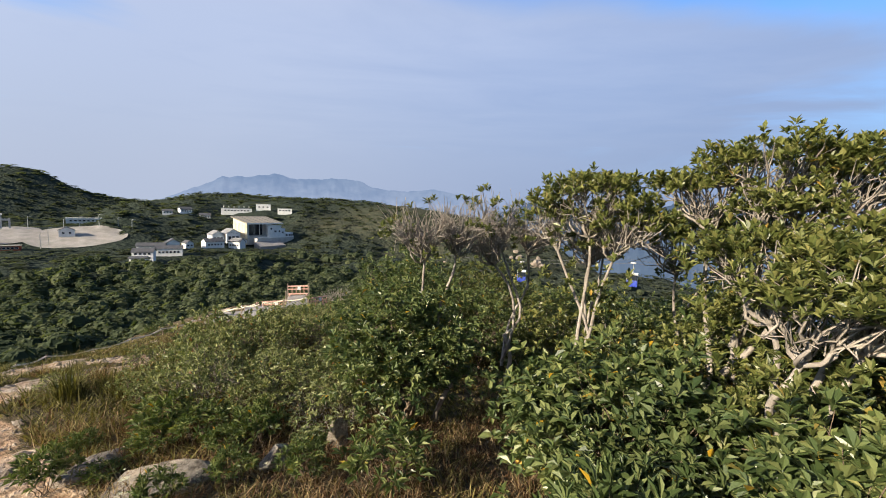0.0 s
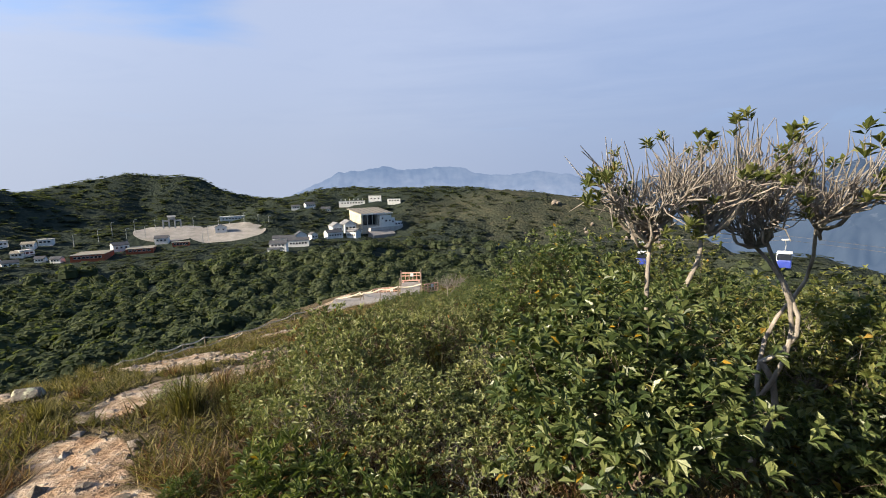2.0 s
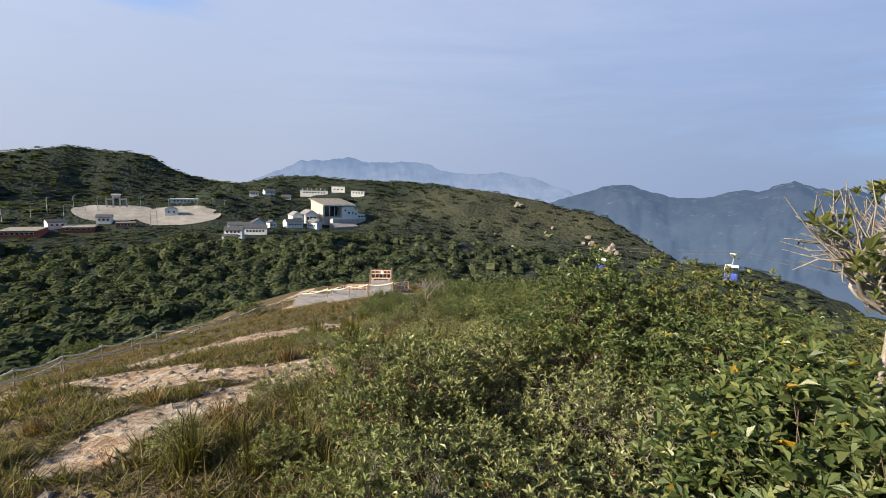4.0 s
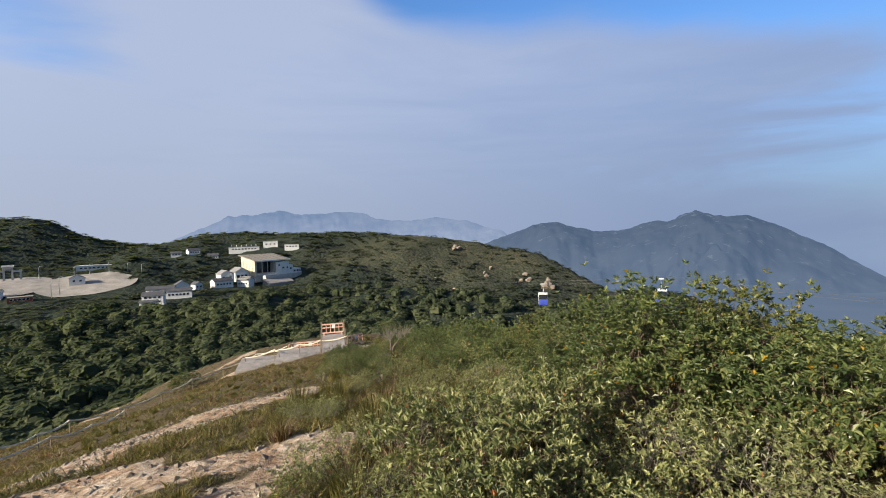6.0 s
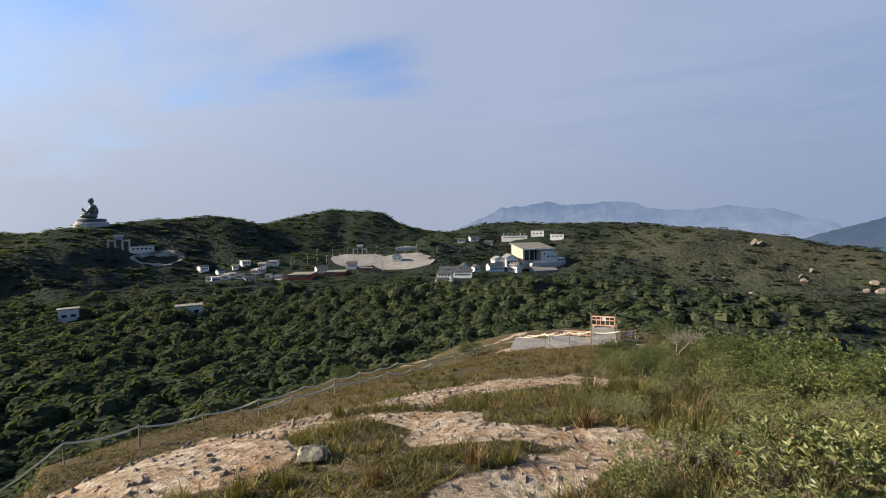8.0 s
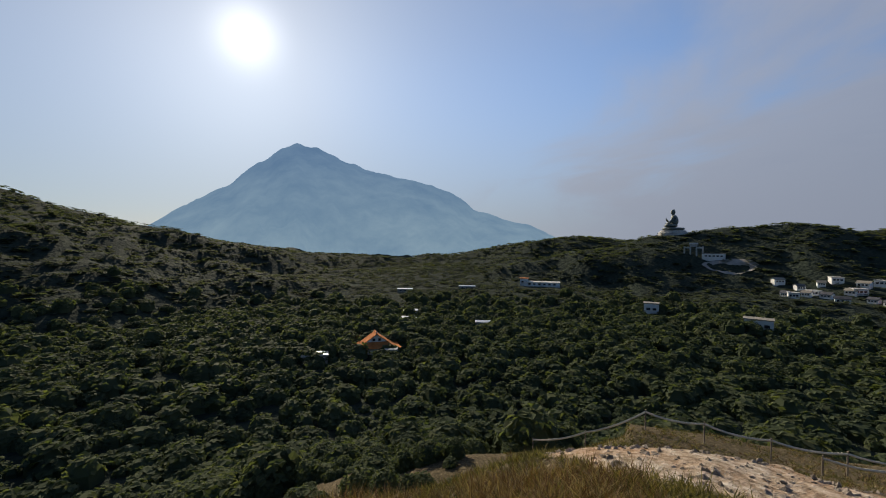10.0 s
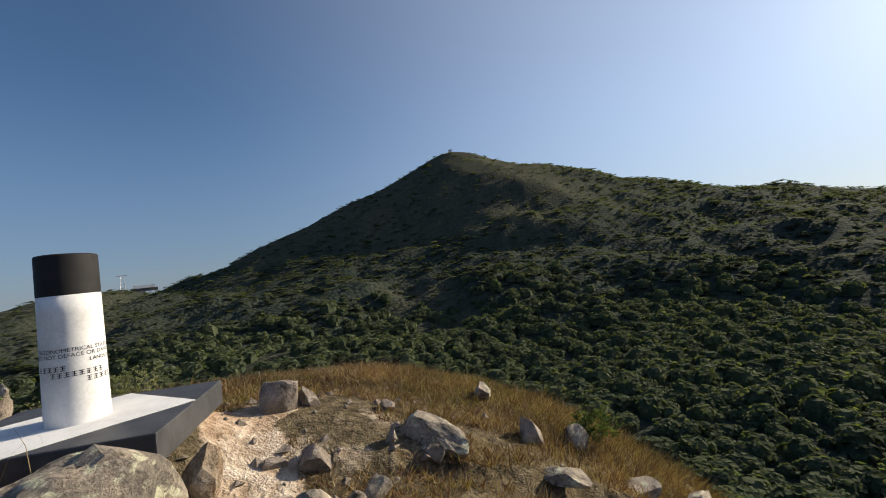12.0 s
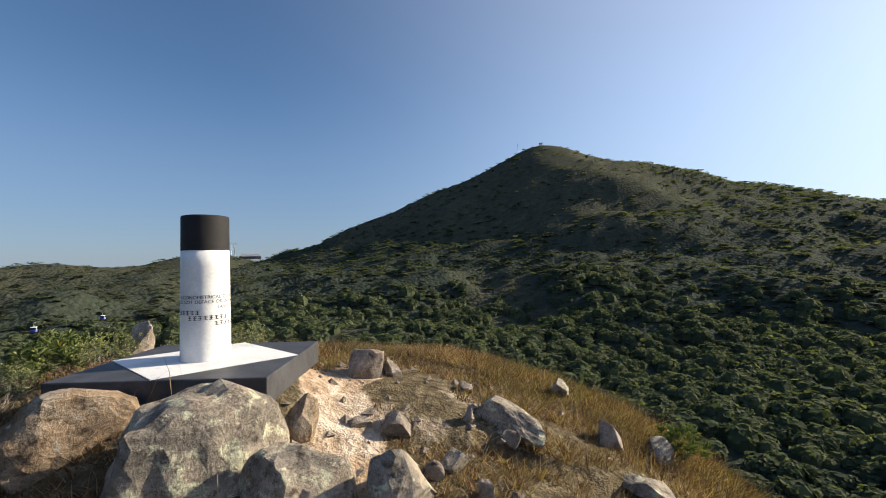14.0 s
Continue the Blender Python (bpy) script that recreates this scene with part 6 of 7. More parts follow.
rs2 = np.random.RandomState(21)
xy = np.stack([rs2.uniform(-2.2, 2.8, 1800), rs2.uniform(-6, 0.6, 1800)], 1)
gravel("loose_stones", "small pale stones strewn over the summit soil", xy[bare_mask(xy[:, 0], xy[:, 1]) + 0.25 * rs2.uniform(0, 1, 1800) > 0.33], 22, 0.008, 0.075)
xy = np.stack([rs2.uniform(-9, -0.3, 7000), rs2.uniform(0.9, 11.5, 7000)], 1)
gravel("trail_stones", "broken pale stones on the eroded trail", xy[bare_mask(xy[:, 0], xy[:, 1]) > 0.36], 23, 0.008, 0.075)

# ---- village, station and temple in the valley ----
def at_polar(az, d, z, turn=0.0):
    x, y, _ = polar(az, d)
    return pose(x, y, z, 0, 0, az + turn)


def windows(parent, w, depth, rows, cols, z0, dz, size, side=-1, x0=None, x1=None, proud=0.08):
    """Single windows on a front wall: each one a frame with a pane set in it."""
    x0 = -w / 2 + w * 0.08 if x0 is None else x0
    x1 = w / 2 - w * 0.08 if x1 is None else x1
    for r in range(rows):
        for c in range(cols):
            x = x0 + (x1 - x0) * (c + 0.5) / cols
            win = part("window", box_bm((size[0] + 0.3, 0.12, size[1] + 0.3), (x, side * (depth / 2 + proud * 0.5), z0 + r * dz)), M_WALL_W, parent)
            part("pane", box_bm((size[0], 0.06, size[1]), (x, side * (depth / 2 + proud * 0.5 + 0.07), z0 + r * dz)), M_GLASS, win, "dark window glass")


def gable(bm, w, depth, z, rise, over=0.5, along_x=True):
    """A pitched roof with thickness over a w by depth plan."""
    a, b = w / 2 + over, depth / 2 + over
    t = 0.3
    if along_x:
        prof = [(-b, z), (0, z + rise), (b, z), (b, z - t), (0, z + rise - t), (-b, z - t)]
        left, right = [bm.verts.new((-a, y, zz)) for y, zz in prof], [bm.verts.new((a, y, zz)) for y, zz in prof]
    else:
        prof = [(-a, z), (0, z + rise), (a, z), (a, z - t), (0, z + rise - t), (-a, z - t)]
        left, right = [bm.verts.new((x, -b, zz)) for x, zz in prof], [bm.verts.new((x, b, zz)) for x, zz in prof]
    for k in range(6):
        bm.faces.new((left[k], left[(k + 1) % 6], right[(k + 1) % 6], right[k]))
    bm.faces.new(left[::-1]); bm.faces.new(right)
    bmesh.ops.recalc_face_normals(bm, faces=bm.faces[:])
    return bm


def house_walls(bm, w, depth, h, rise, along_x=True):
    a, b = w / 2, depth / 2
    prof = [(-b, 0), (b, 0), (b, h), (0, h + rise), (-b, h)] if along_x else [(-a, 0), (a, 0), (a, h), (0, h + rise), (-a, h)]
    if along_x:
        left, right = [bm.verts.new((-a, y, z)) for y, z in prof], [bm.verts.new((a, y, z)) for y, z in prof]
    else:
        left, right = [bm.verts.new((x, -b, z)) for x, z in prof], [bm.verts.new((x, b, z)) for x, z in prof]
    for k in range(5):
        bm.faces.new((left[k], left[(k + 1) % 5], right[(k + 1) % 5], right[k]))
    bm.faces.new(left[::-1]); bm.faces.new(right)
    bmesh.ops.recalc_face_normals(bm, faces=bm.faces[:])
    return bm


def house(az, d, z, w, depth, h, rise=2.0, roof=None, wall=None, turn=0.0, along_x=True, cols=4, rows=1, label="", name="house", sink=3.0):
    roof, wall = roof or M_ROOF_G, wall or M_WALL_W
    z = ground_z(*polar(az, d)[:2]) + 0.6
    t = thing(name, at_polar(az, d, z - sink, turn), label or "white village house with a dark grey pitched roof", "house", "village houses")
    part("wall", house_walls(bmesh.new(), w, depth, h + sink, rise - 0.35, along_x), wall, t)
    part("roof", gable(bmesh.new(), w, depth, h + sink, rise, 0.5, along_x), roof, t)
    if cols:
        windows(t, w, depth, rows, cols, sink + h * 0.5 if rows == 1 else sink + h * 0.28, h / rows, (min(1.6, w / cols * 0.5), min(1.5, h / rows * 0.45)))
    return t


def flat_block(az, d, z, w, depth, h, wall=None, turn=0.0, cols=4, rows=1, label="", name="building", roof=None, sink=3.0):
    z = ground_z(*polar(az, d)[:2]) + 0.6
    t = thing(name, at_polar(az, d, z - sink, turn), label or "white flat-roofed building among trees", "building", "village houses")
    part("wall", box_bm((w, depth, h + sink), (0, 0, (h + sink) / 2)), wall or M_WALL_W, t)
    part("roof", box_bm((w + 0.8, depth + 0.8, 0.5), (0, 0, h + sink + 0.25), 0, 0.08), roof or M_ROOF_T, t)
    if cols:
        windows(t, w, depth, rows, cols, sink + h * 0.5 if rows == 1 else sink + h * 0.28, h / rows, (min(2.2, w / cols * 0.6), min(1.5, h / rows * 0.5)))
    return t


def station():
    """The cable-car terminal: a tall hall with a sloping roof and a dark open front, white stepped wings."""
    t = thing("cable_car_terminal", at_polar(14.7, 482, -36.6, 34), "white cable-car terminal hall with tan sloping roof and dark open front", "building")
    def prism(x0, x1, y0, y1, z0, zf, zb, under=None):
        """Block whose top rises from zf at the front to zb at the back."""
        bm = bmesh.new()
        low = (z0, z0) if under is None else (zf - under, zb - under)
        v = [bm.verts.new(p) for p in ((x0, y0, low[0]), (x1, y0, low[0]), (x1, y1, low[1]), (x0, y1, low[1]), (x0, y0, zf), (x1, y0, zf), (x1, y1, zb), (x0, y1, zb))]
        for f in ((0, 3, 2, 1), (4, 5, 6, 7), (0, 1, 5, 4), (1, 2, 6, 5), (2, 3, 7, 6), (3, 0, 4, 7)):
            bm.faces.new([v[k] for k in f])
        return bm
    def beside(across, ahead):
        """A point by its distance across and along the line of sight, in the hall's own axes."""
        c, q = math.cos(radians(34)), math.sin(radians(34))
        return across * c + ahead * q, -across * q + ahead * c
    part("hall_side_wall", prism(-18, -16.6, 0, 24, -4, 18.0, 23.0), M_WALL_CREAM, t, "cream boarded side wall")
    for k in range(9):
        part("cladding_rib", box_bm((0.16, 0.3, 13.5), (-18.08, 1.6 + 2.6 * k, 11.0)), M_ROOF_T, t)
    part("hall_back_wall", prism(-16.6, 20, 19, 24, -4, 21.6, 22.8), M_WALL_W, t)
    part("hall_floor", box_bm((37, 19, 9.0), (1.9, 9.5, 0.5)), M_STONE, t)
    part("hall_glass", box_bm((21.6, 0.4, 13.0), (-5.6, 9.0, 11.5)), M_GLASS, t, "dark recessed glazing")
    for x in (-15.8, -9.4, -3.0, 3.4):
        part("column", box_bm((0.6, 0.6, 13.2), (x, 0.8, 11.4)), M_STEEL, t)
    part("hall_roof", prism(-20, 22, -3.5, 26, 0, 18.2, 24.2, 0.8), M_ROOF_T, t, "tan sloping roof sheet")
    part("hall_fascia", box_bm((42.2, 0.4, 1.3), (1, -3.75, 17.7)), M_WALL_W, t)
    for k in range(6):
        part("roof_seam", prism(-17 + 7 * k, -16.6 + 7 * k, -3.4, 25.9, 0, 18.45, 24.45, 0.25), M_ROOF_G, t)
    part("east_wing", box_bm((16, 21, 19.5), (13.4, 8.6, 5.8), 0, 0.1), M_WALL_W, t)
    part("east_wing_step", box_bm((6.0, 19, 15.5), (24.2, 8.6, 4.2), 0, 0.1), M_WALL_W, t)
    part("low_wing", box_bm((11.5, 16, 11.0), (32.9, 8.6, 1.5), 0, 0.1), M_WALL_W, t)
    part("terrace", box_bm((44, 7, 6.0), (10, -5.6, -0.2)), M_STONE, t)
    part("parapet", box_bm((44, 0.4, 1.2), (10, -9.0, 3.4)), M_WALL_W, t)
    part("ramp", prism(-16, 14, -20, -9.2, -12, -4.5, -0.5), M_DECK, t, "grey paved ramp")
    for x, z, w, y in ((9, 12.0, 1.8, -1.9), (14, 9.0, 2.6, -1.9), (19, 9.0, 1.8, -1.9), (24, 7.5, 2.0, -0.9), (30, 4.4, 2.4, 0.6), (34, 4.4, 2.4, 0.6), (37, 4.4, 1.6, 0.6)):
        win = part("window", box_bm((w + 0.3, 0.14, 2.2), (x, y - 0.07, z)), M_WALL_W, t)
        part("pane", box_bm((w, 0.1, 1.9), (x, y - 0.16, z)), M_GLASS, win, "dark window glass")
    for across, ahead, w, dp, h, r, turn in ((-30, -6, 13, 18, 9.5, 4.6, -12), (-43, -8, 11, 15, 8.0, 4.0, -12), (-22, -22, 14, 9, 3.0, 2.6, 20)):
        x, y = beside(across, ahead)
        wing = part("west_wing", house_walls(bmesh.new(), w, dp, h, r - 0.3, False), M_WALL_W, t)
        wing.matrix_local = pose(x, y, -1.5, 0, 0, turn)
        top = part("west_wing_roof", gable(bmesh.new(), w, dp, h, r, 0.9, False), M_ROOF_P, wing, "grey pitched roof")
        for k in (-1, 0, 1):
            part("window", box_bm((w * 0.2, 0.2, h * 0.4), (k * w * 0.28, -dp / 2 - 0.06, h * 0.5)), M_GLASS, wing, "dark window glass")


station()
# houses in front of the terminal
house(20.2, 452, -41, 17, 9, 5.5, 3.0, turn=25, cols=5, label="white house with a grey tiled roof before the terminal")
house(17.6, 458, -42, 12, 9, 6.5, 2.6, turn=-35, cols=4, label="white house with a grey tiled roof before the terminal")
house(24.3, 430, -40, 10, 9, 6.2, 3.4, turn=10, along_x=False, cols=2, label="white gable-fronted house with a grey roof")
house(26.3, 425, -41, 20, 8, 4.0, 2.6, turn=-8, cols=6, label="long low white house with a grey roof")
house(24.6, 400, -43, 18, 8, 5.5, 2.4, turn=-5, cols=6, label="white house with a grey tiled roof among trees")
house(27.0, 372, -46.5, 13, 9, 6.0, 2.6, turn=-12, cols=4, rows=2, label="two-storey white house with a grey roof among trees")
house(27.5, 360, -48.5, 10, 6, 3.2, 1.2, turn=-12, cols=3, label="low white outbuilding below the house")
house(22.8, 445, -38.5, 7, 7, 4.5, 2.4, turn=30, along_x=False, cols=2)
# white buildings on the rise behind the terminal
flat_block(17.6, 612, -12.5, 36, 12, 5.6, cols=8, roof=M_ROOF_G, label="long white building with dark skylit roof on the rise")
for k in range(6):
    m = thing("roof_skylight", at_polar(19.0 - 0.55 * k, 611, ground_z(*polar(17.6, 612)[:2]) + 6.6), "small white roof skylight fin", "skylight", "skylights on the long roof")
    part("fin", box_bm((0.7, 7, 2.6), (0, 0, 1.2), 0, 0.05), M_WALL_W, m)
flat_block(14.6, 618, -10.5, 18, 12, 8.0, cols=3, label="tall white block on the rise")
flat_block(12.1, 606, -12.0, 18, 9, 5.5, cols=4, label="small white block on the rise", roof=M_ROOF_G)
house(21.0, 610, -12.5, 12, 9, 4.5, 3.0, cols=4)
house(23.0, 612, -12.5, 13, 9, 4.0, 3.2, turn=20, cols=4)
house(24.7, 606, -13.0, 11, 7, 3.5, 2.0, cols=3)
flat_block(32.0, 640, -13, 32, 10, 5.0, cols=7, label="long low white building at the foot of the hill", roof=M_WALL_W)
# red market hall and its neighbours
flat_block(45.6, 452, -48.5, 22, 30, 3.6, wall=M_ROOF_R, cols=7, turn=-14, label="red-walled market hall with a pale flat roof")
flat_block(41.4, 466, -47.0, 20, 24, 2.6, wall=M_ROOF_R, cols=5, turn=-8, label="red-walled shop row with a pale flat roof")
flat_block(37.6, 470, -45.5, 14, 9, 3.0, wall=M_ROOF_R, cols=5, turn=-4, label="red-walled shop row with a pale flat roof")
house(43.3, 476, -45, 12, 9, 4.5, 2.6, turn=15, cols=3)
house(39.4, 486, -43.5, 11, 8, 4.5, 2.4, turn=-12, cols=3)
house(33.4, 505, -39.6, 11, 8, 5.0, 3.0, along_x=False, cols=2, label="small white gable-fronted pavilion beside the plaza")
rsv = random.Random(4)
for k in range(16):
    az = 48.5 + 0.55 * k + rsv.uniform(-0.15, 0.15)
    d = 440 + rsv.uniform(0, 80)
    z = ground_z(*polar(az, d)[:2])
    if k % 3 == 1:
        flat_block(az, d, z, rsv.uniform(6, 11), 7, rsv.uniform(2.8, 4.2), cols=3, turn=rsv.uniform(-30, 30), label="pale village block with a flat roof among trees", roof=M_STONE)
    else:
        house(az, d, z, rsv.uniform(5.5, 9.5), 6, rsv.uniform(2.4, 3.4), 1.9, turn=rsv.uniform(-35, 35), cols=3, roof=(M_ROOF_G, M_ROOF_T)[k % 2], label="village house with a pitched roof among trees")
flat_block(58.4, 265, ground_z(*polar(58.4, 265)[:2]), 12, 8, 5.5, cols=3, label="white house half hidden by trees")
flat_block(68.9, 320, ground_z(*polar(68.9, 320)[:2]), 9, 7, 7.0, cols=2, label="white house half hidden by trees")


def plaza(az, d, rx, ry, turn, label):
    """A paved ground laid over the slope."""
    bm = bmesh.new()
    x0, y0, _ = polar(az, d)
    rows = []
    for i in range(9):
        ring = []
        for k in range(40):
            a = 2 * math.pi * k / 40
            q = i / 8
            px, py = math.cos(a) * rx * q, math.sin(a) * ry * q
            c, s = math.cos(radians(az + turn)), math.sin(radians(az + turn))
            x, y = x0 + px * c - py * s, y0 + px * s + py * c
            ring.append(bm.verts.new((x, y, ground_z(x, y) + 0.6)))
        rows.append(ring)
    for a, b in zip(rows[1:], rows[2:]):
        for k in range(40):
            bm.faces.new((a[k], a[(k + 1) % 40], b[(k + 1) % 40], b[k]))
    bm.faces.new(rows[1])
    for v in rows[0]:
        bm.verts.remove(v)
    bmesh.ops.recalc_face_normals(bm, faces=bm.faces[:])
    return tagged(part("pavement", bm, M_PAVE), label, "plaza", kind="structure")


plaza(32.6, 500, 37, 30, 0, "pale round paved plaza")
plaza(38.6, 520, 31, 34, 10, "pale paved forecourt")
plaza(61, 545, 26, 14, 0, "pale paved forecourt of the gate")


def lamp_post(az, d, h, double=False):
    x, y, _ = polar(az, d)
    t = thing("street_lamp", pose(x, y, ground_z(x, y), 0, 0, az), "tall grey lamp post at the edge of the plaza", "street lamp", "lamp posts round the plaza")
    part("pole", tube(bmesh.new(), [(0, 0, 0), (0, 0, h * 0.9), (0.5, 0, h), (1.6, 0, h + 0.1)], [0.28, 0.2, 0.16, 0.14], 6), M_STEEL, t)
    part("lamp_head", box_bm((1.5, 0.5, 0.25), (2.1, 0, h + 0.1), 0, 0.05), M_STEEL, t)


for k, (az, d, h) in enumerate(((47.0, 500, 11), (45.0, 505, 12), (43.8, 515, 14), (42.6, 500, 12), (41.8, 520, 14), (40.9, 505, 12), (39.9, 520, 14), (36.2, 530, 12), (34.8, 480, 16), (33.6, 525, 10), (32.4, 530, 10), (30.8, 525, 12), (29.2, 525, 9), (28.0, 515, 9), (35.4, 470, 15))):
    lamp_post(az, d, h)


def gate(az, d, z, w, h, label):
    """A stone memorial gate: four pillars, beams and small tiled caps."""
    t = thing("stone_gate", at_polar(az, d, z), label, "gate")
    for k, x in enumerate((-w / 2, -w / 6, w / 6, w / 2)):
        part("pillar", box_bm((w * 0.09, 1.2, h * (0.9 if 0 < k < 3 else 0.7) + 4), (x, 0, h * (0.45 if 0 < k < 3 else 0.35) - 2), 0, 0.06), M_STONE, t)
    part("beam", box_bm((w * 0.42, 1.0, h * 0.16), (0, 0, h * 0.80), 0, 0.05), M_STONE, t)
    for x in (-w / 3, w / 3):
        part("beam", box_bm((w * 0.36, 1.0, h * 0.12), (x, 0, h * 0.6), 0, 0.05), M_STONE, t)
    for x, z2, ww in ((0, h * 0.9, w * 0.44), (-w / 3, h * 0.68, w * 0.34), (w / 3, h * 0.68, w * 0.34)):
        part("cap_roof", gable(bmesh.new(), ww, 2.0, z2, h * 0.10, 0.4), M_STONE, t)


gate(38.3, 535, ground_z(*polar(38.3, 535)[:2]), 16, 14, "pale stone memorial gate at the head of the plaza")
gate(64.6, 560, ground_z(*polar(64.6, 560)[:2]), 18, 14, "pale stone gate before wooded hill")
flat_block(62.6, 562, ground_z(*polar(62.6, 562)[:2]), 22, 10, 5, cols=5, label="low pale hall beside the gate", roof=M_ROOF_G)


def temple():
    t = thing("temple", at_polar(104.1, 186, ground_z(*polar(104.1, 186)[:2]) - 5.2, 8), "temple hall with a wide orange tiled hip roof among trees", "temple")
    part("wall", box_bm((15, 11, 7.5), (0, 0, 3.75)), M_WALL_W, t)
    bm = bmesh.new()
    outline = [(-10.0, 7.0, 7.4), (10.0, 7.0, 7.4), (10.0, -7.0, 7.4), (-10.0, -7.0, 7.4)]
    mid = [(-5.0, 3.2, 9.4), (5.0, 3.2, 9.4), (5.0, -3.2, 9.4), (-5.0, -3.2, 9.4)]
    rings = []
    for k in range(6):
        q = k / 5
        ring = []
        for o, m in zip(outline, mid):
            bow = -0.55 * math.sin(math.pi * q)
            ring.append(bm.verts.new((o[0] + (m[0] - o[0]) * q, o[1] + (m[1] - o[1]) * q, o[2] + (m[2] - o[2]) * q + bow)))
        rings.append(ring)
    for a, b in zip(rings, rings[1:]):
        for k in range(4):
            bm.faces.new((a[k], a[(k + 1) % 4], b[(k + 1) % 4], b[k]))
    bm.faces.new(rings[0]); bm.faces.new(rings[-1])
    bmesh.ops.recalc_face_normals(bm, faces=bm.faces[:])
    part("lower_roof", bm, M_ROOF_O, t, "orange glazed tile roof")
    part("gable_wall", house_walls(bmesh.new(), 9.4, 5.8, 9.4, 3.2, False), M_WALL_W, t)
    part("upper_roof", gable(bmesh.new(), 9.6, 6.4, 9.3, 3.6, 0.4, False), M_ROOF_O, t, "orange glazed tile roof")
    part("ridge", box_bm((0.5, 7.6, 0.6), (0, 0, 13.0), 0, 0.1), M_ROOF_O, t)
    part("finial", tube(bmesh.new(), [(0, -3.4, 13.0), (0, -3.6, 13.8), (0, -3.9, 14.3)], [0.3, 0.22, 0.08], 6), M_STONE, t)
    for x in (-1.2, 1.2):
        win = part("window", box_bm((1.3, 0.14, 1.3), (x, -2.95, 10.3)), M_STONE, t)
        part("pane", box_bm((1.0, 0.1, 1.0), (x, -3.03, 10.3)), M_GLASS, win, "dark window glass")


temple()
flat_block(111.9, 172, -46.5, 9.5, 6, 2.4, wall=M_ROOF_T, cols=3, label="low building with a bright metal roof among trees", roof=M_STEEL)
flat_block(99.9, 247, -48.5, 10, 7, 2.4, wall=M_ROOF_T, cols=3, label="low building with a bright metal roof among trees", roof=M_STEEL)
flat_block(99.5, 285, -46.0, 9, 7, 2.4, wall=M_ROOF_T, cols=3, label="low building with a bright metal roof among trees", roof=M_STEEL)
flat_block(100.3, 400, -46.0, 14, 8, 2.4, wall=M_ROOF_T, cols=3, label="low building with a bright metal roof among trees", roof=M_STEEL)
flat_block(91.9, 420, -46.0, 16, 8, 2.4, wall=M_ROOF_T, cols=3, label="low building with a bright metal roof among trees", roof=M_STEEL)
flat_block(89.7, 238, -47.0, 8, 6, 2.4, wall=M_ROOF_T, cols=2, label="low building with a bright metal roof among trees", roof=M_STEEL)
flat_block(112.1, 290, -45.5, 8, 6, 2.4, wall=M_ROOF_T, cols=2, label="low building with a bright metal roof among trees", roof=M_STEEL)
flat_block(102.1, 178, -48.5, 5, 4, 2.2, wall=M_ROOF_T, cols=1, label="small white outbuilding beside the temple", roof=M_STONE)
flat_block(82, 430, -45.0, 34, 14, 3.0, cols=6, label="wide low hall with a pale roof", roof=M_STONE)
flat_block(84.3, 432, -45.0, 8, 8, 6.0, cols=2, label="pale block beside the wide hall", roof=M_ROOF_O)


# ---- seated bronze statue on its hill ----
def statue():
    bx, by, _ = polar(66.7, 648)
    base = 11.8
    ped = thing("stone_pedestal", pose(bx, by, base - 4, 0, 0, 66.4), "round stepped stone pedestal under the bronze statue", "pedestal")
    part("drum", lathe(bmesh.new(), [(19, 0), (19, 5), (17.5, 5.2), (17.5, 8), (15.5, 8.3), (15.5, 10.5)], 40), M_STONE, ped)
    part("lotus_seat", lathe(bmesh.new(), [(11.5, 10.5), (13.4, 12.0), (13.6, 13.2), (12.4, 14.2)], 40), M_BRONZE, ped, "bronze lotus seat")
    bm = bmesh.new()
    def ball(at, size, turn=(0, 0, 0)):
        bmesh.ops.create_uvsphere(bm, u_segments=20, v_segments=14, radius=1, matrix=pose(*at, *turn) @ Matrix.Diagonal((*size, 1)))
    ball((-3.0, 0, 2.8), (8.2, 10.4, 3.2))
    ball((-6.0, -5.2, 2.9), (4.6, 4.8, 2.5)); ball((-6.0, 5.2, 2.9), (4.6, 4.8, 2.5))
    ball((1.2, 0, 8.5), (4.9, 6.4, 7.2), (0, 6, 0))
    ball((0.8, 0, 13.6), (4.0, 6.9, 3.6))
    ball((-0.2, 0, 17.6), (1.9, 2.0, 2.4))
    ball((-0.6, 0, 20.8), (2.9, 2.6, 3.3)); ball((0.2, 0, 23.6), (1.5, 1.5, 1.2))
    tube(bm, [(0, 6.2, 14.2), (-2.2, 7.4, 9.6), (-5.6, 5.6, 7.4), (-8.4, 4.6, 11.2), (-8.8, 4.4, 13.0)], [2.0, 1.7, 1.5, 1.1, 0.7], 10)
    tube(bm, [(0, -6.2, 14.2), (-1.8, -7.6, 9.6), (-5.4, -5.0, 5.8), (-9.0, -4.0, 5.4)], [2.0, 1.7, 1.4, 0.8], 10)
    ob = part("seated_statue", bm, M_BRONZE, None, smooth=True)
    ob.matrix_world = pose(bx, by, base + 10.1, 0, 0, 66.4)
    tagged(ob, "great seated bronze statue on a round pedestal above woods", "statue")


statue()


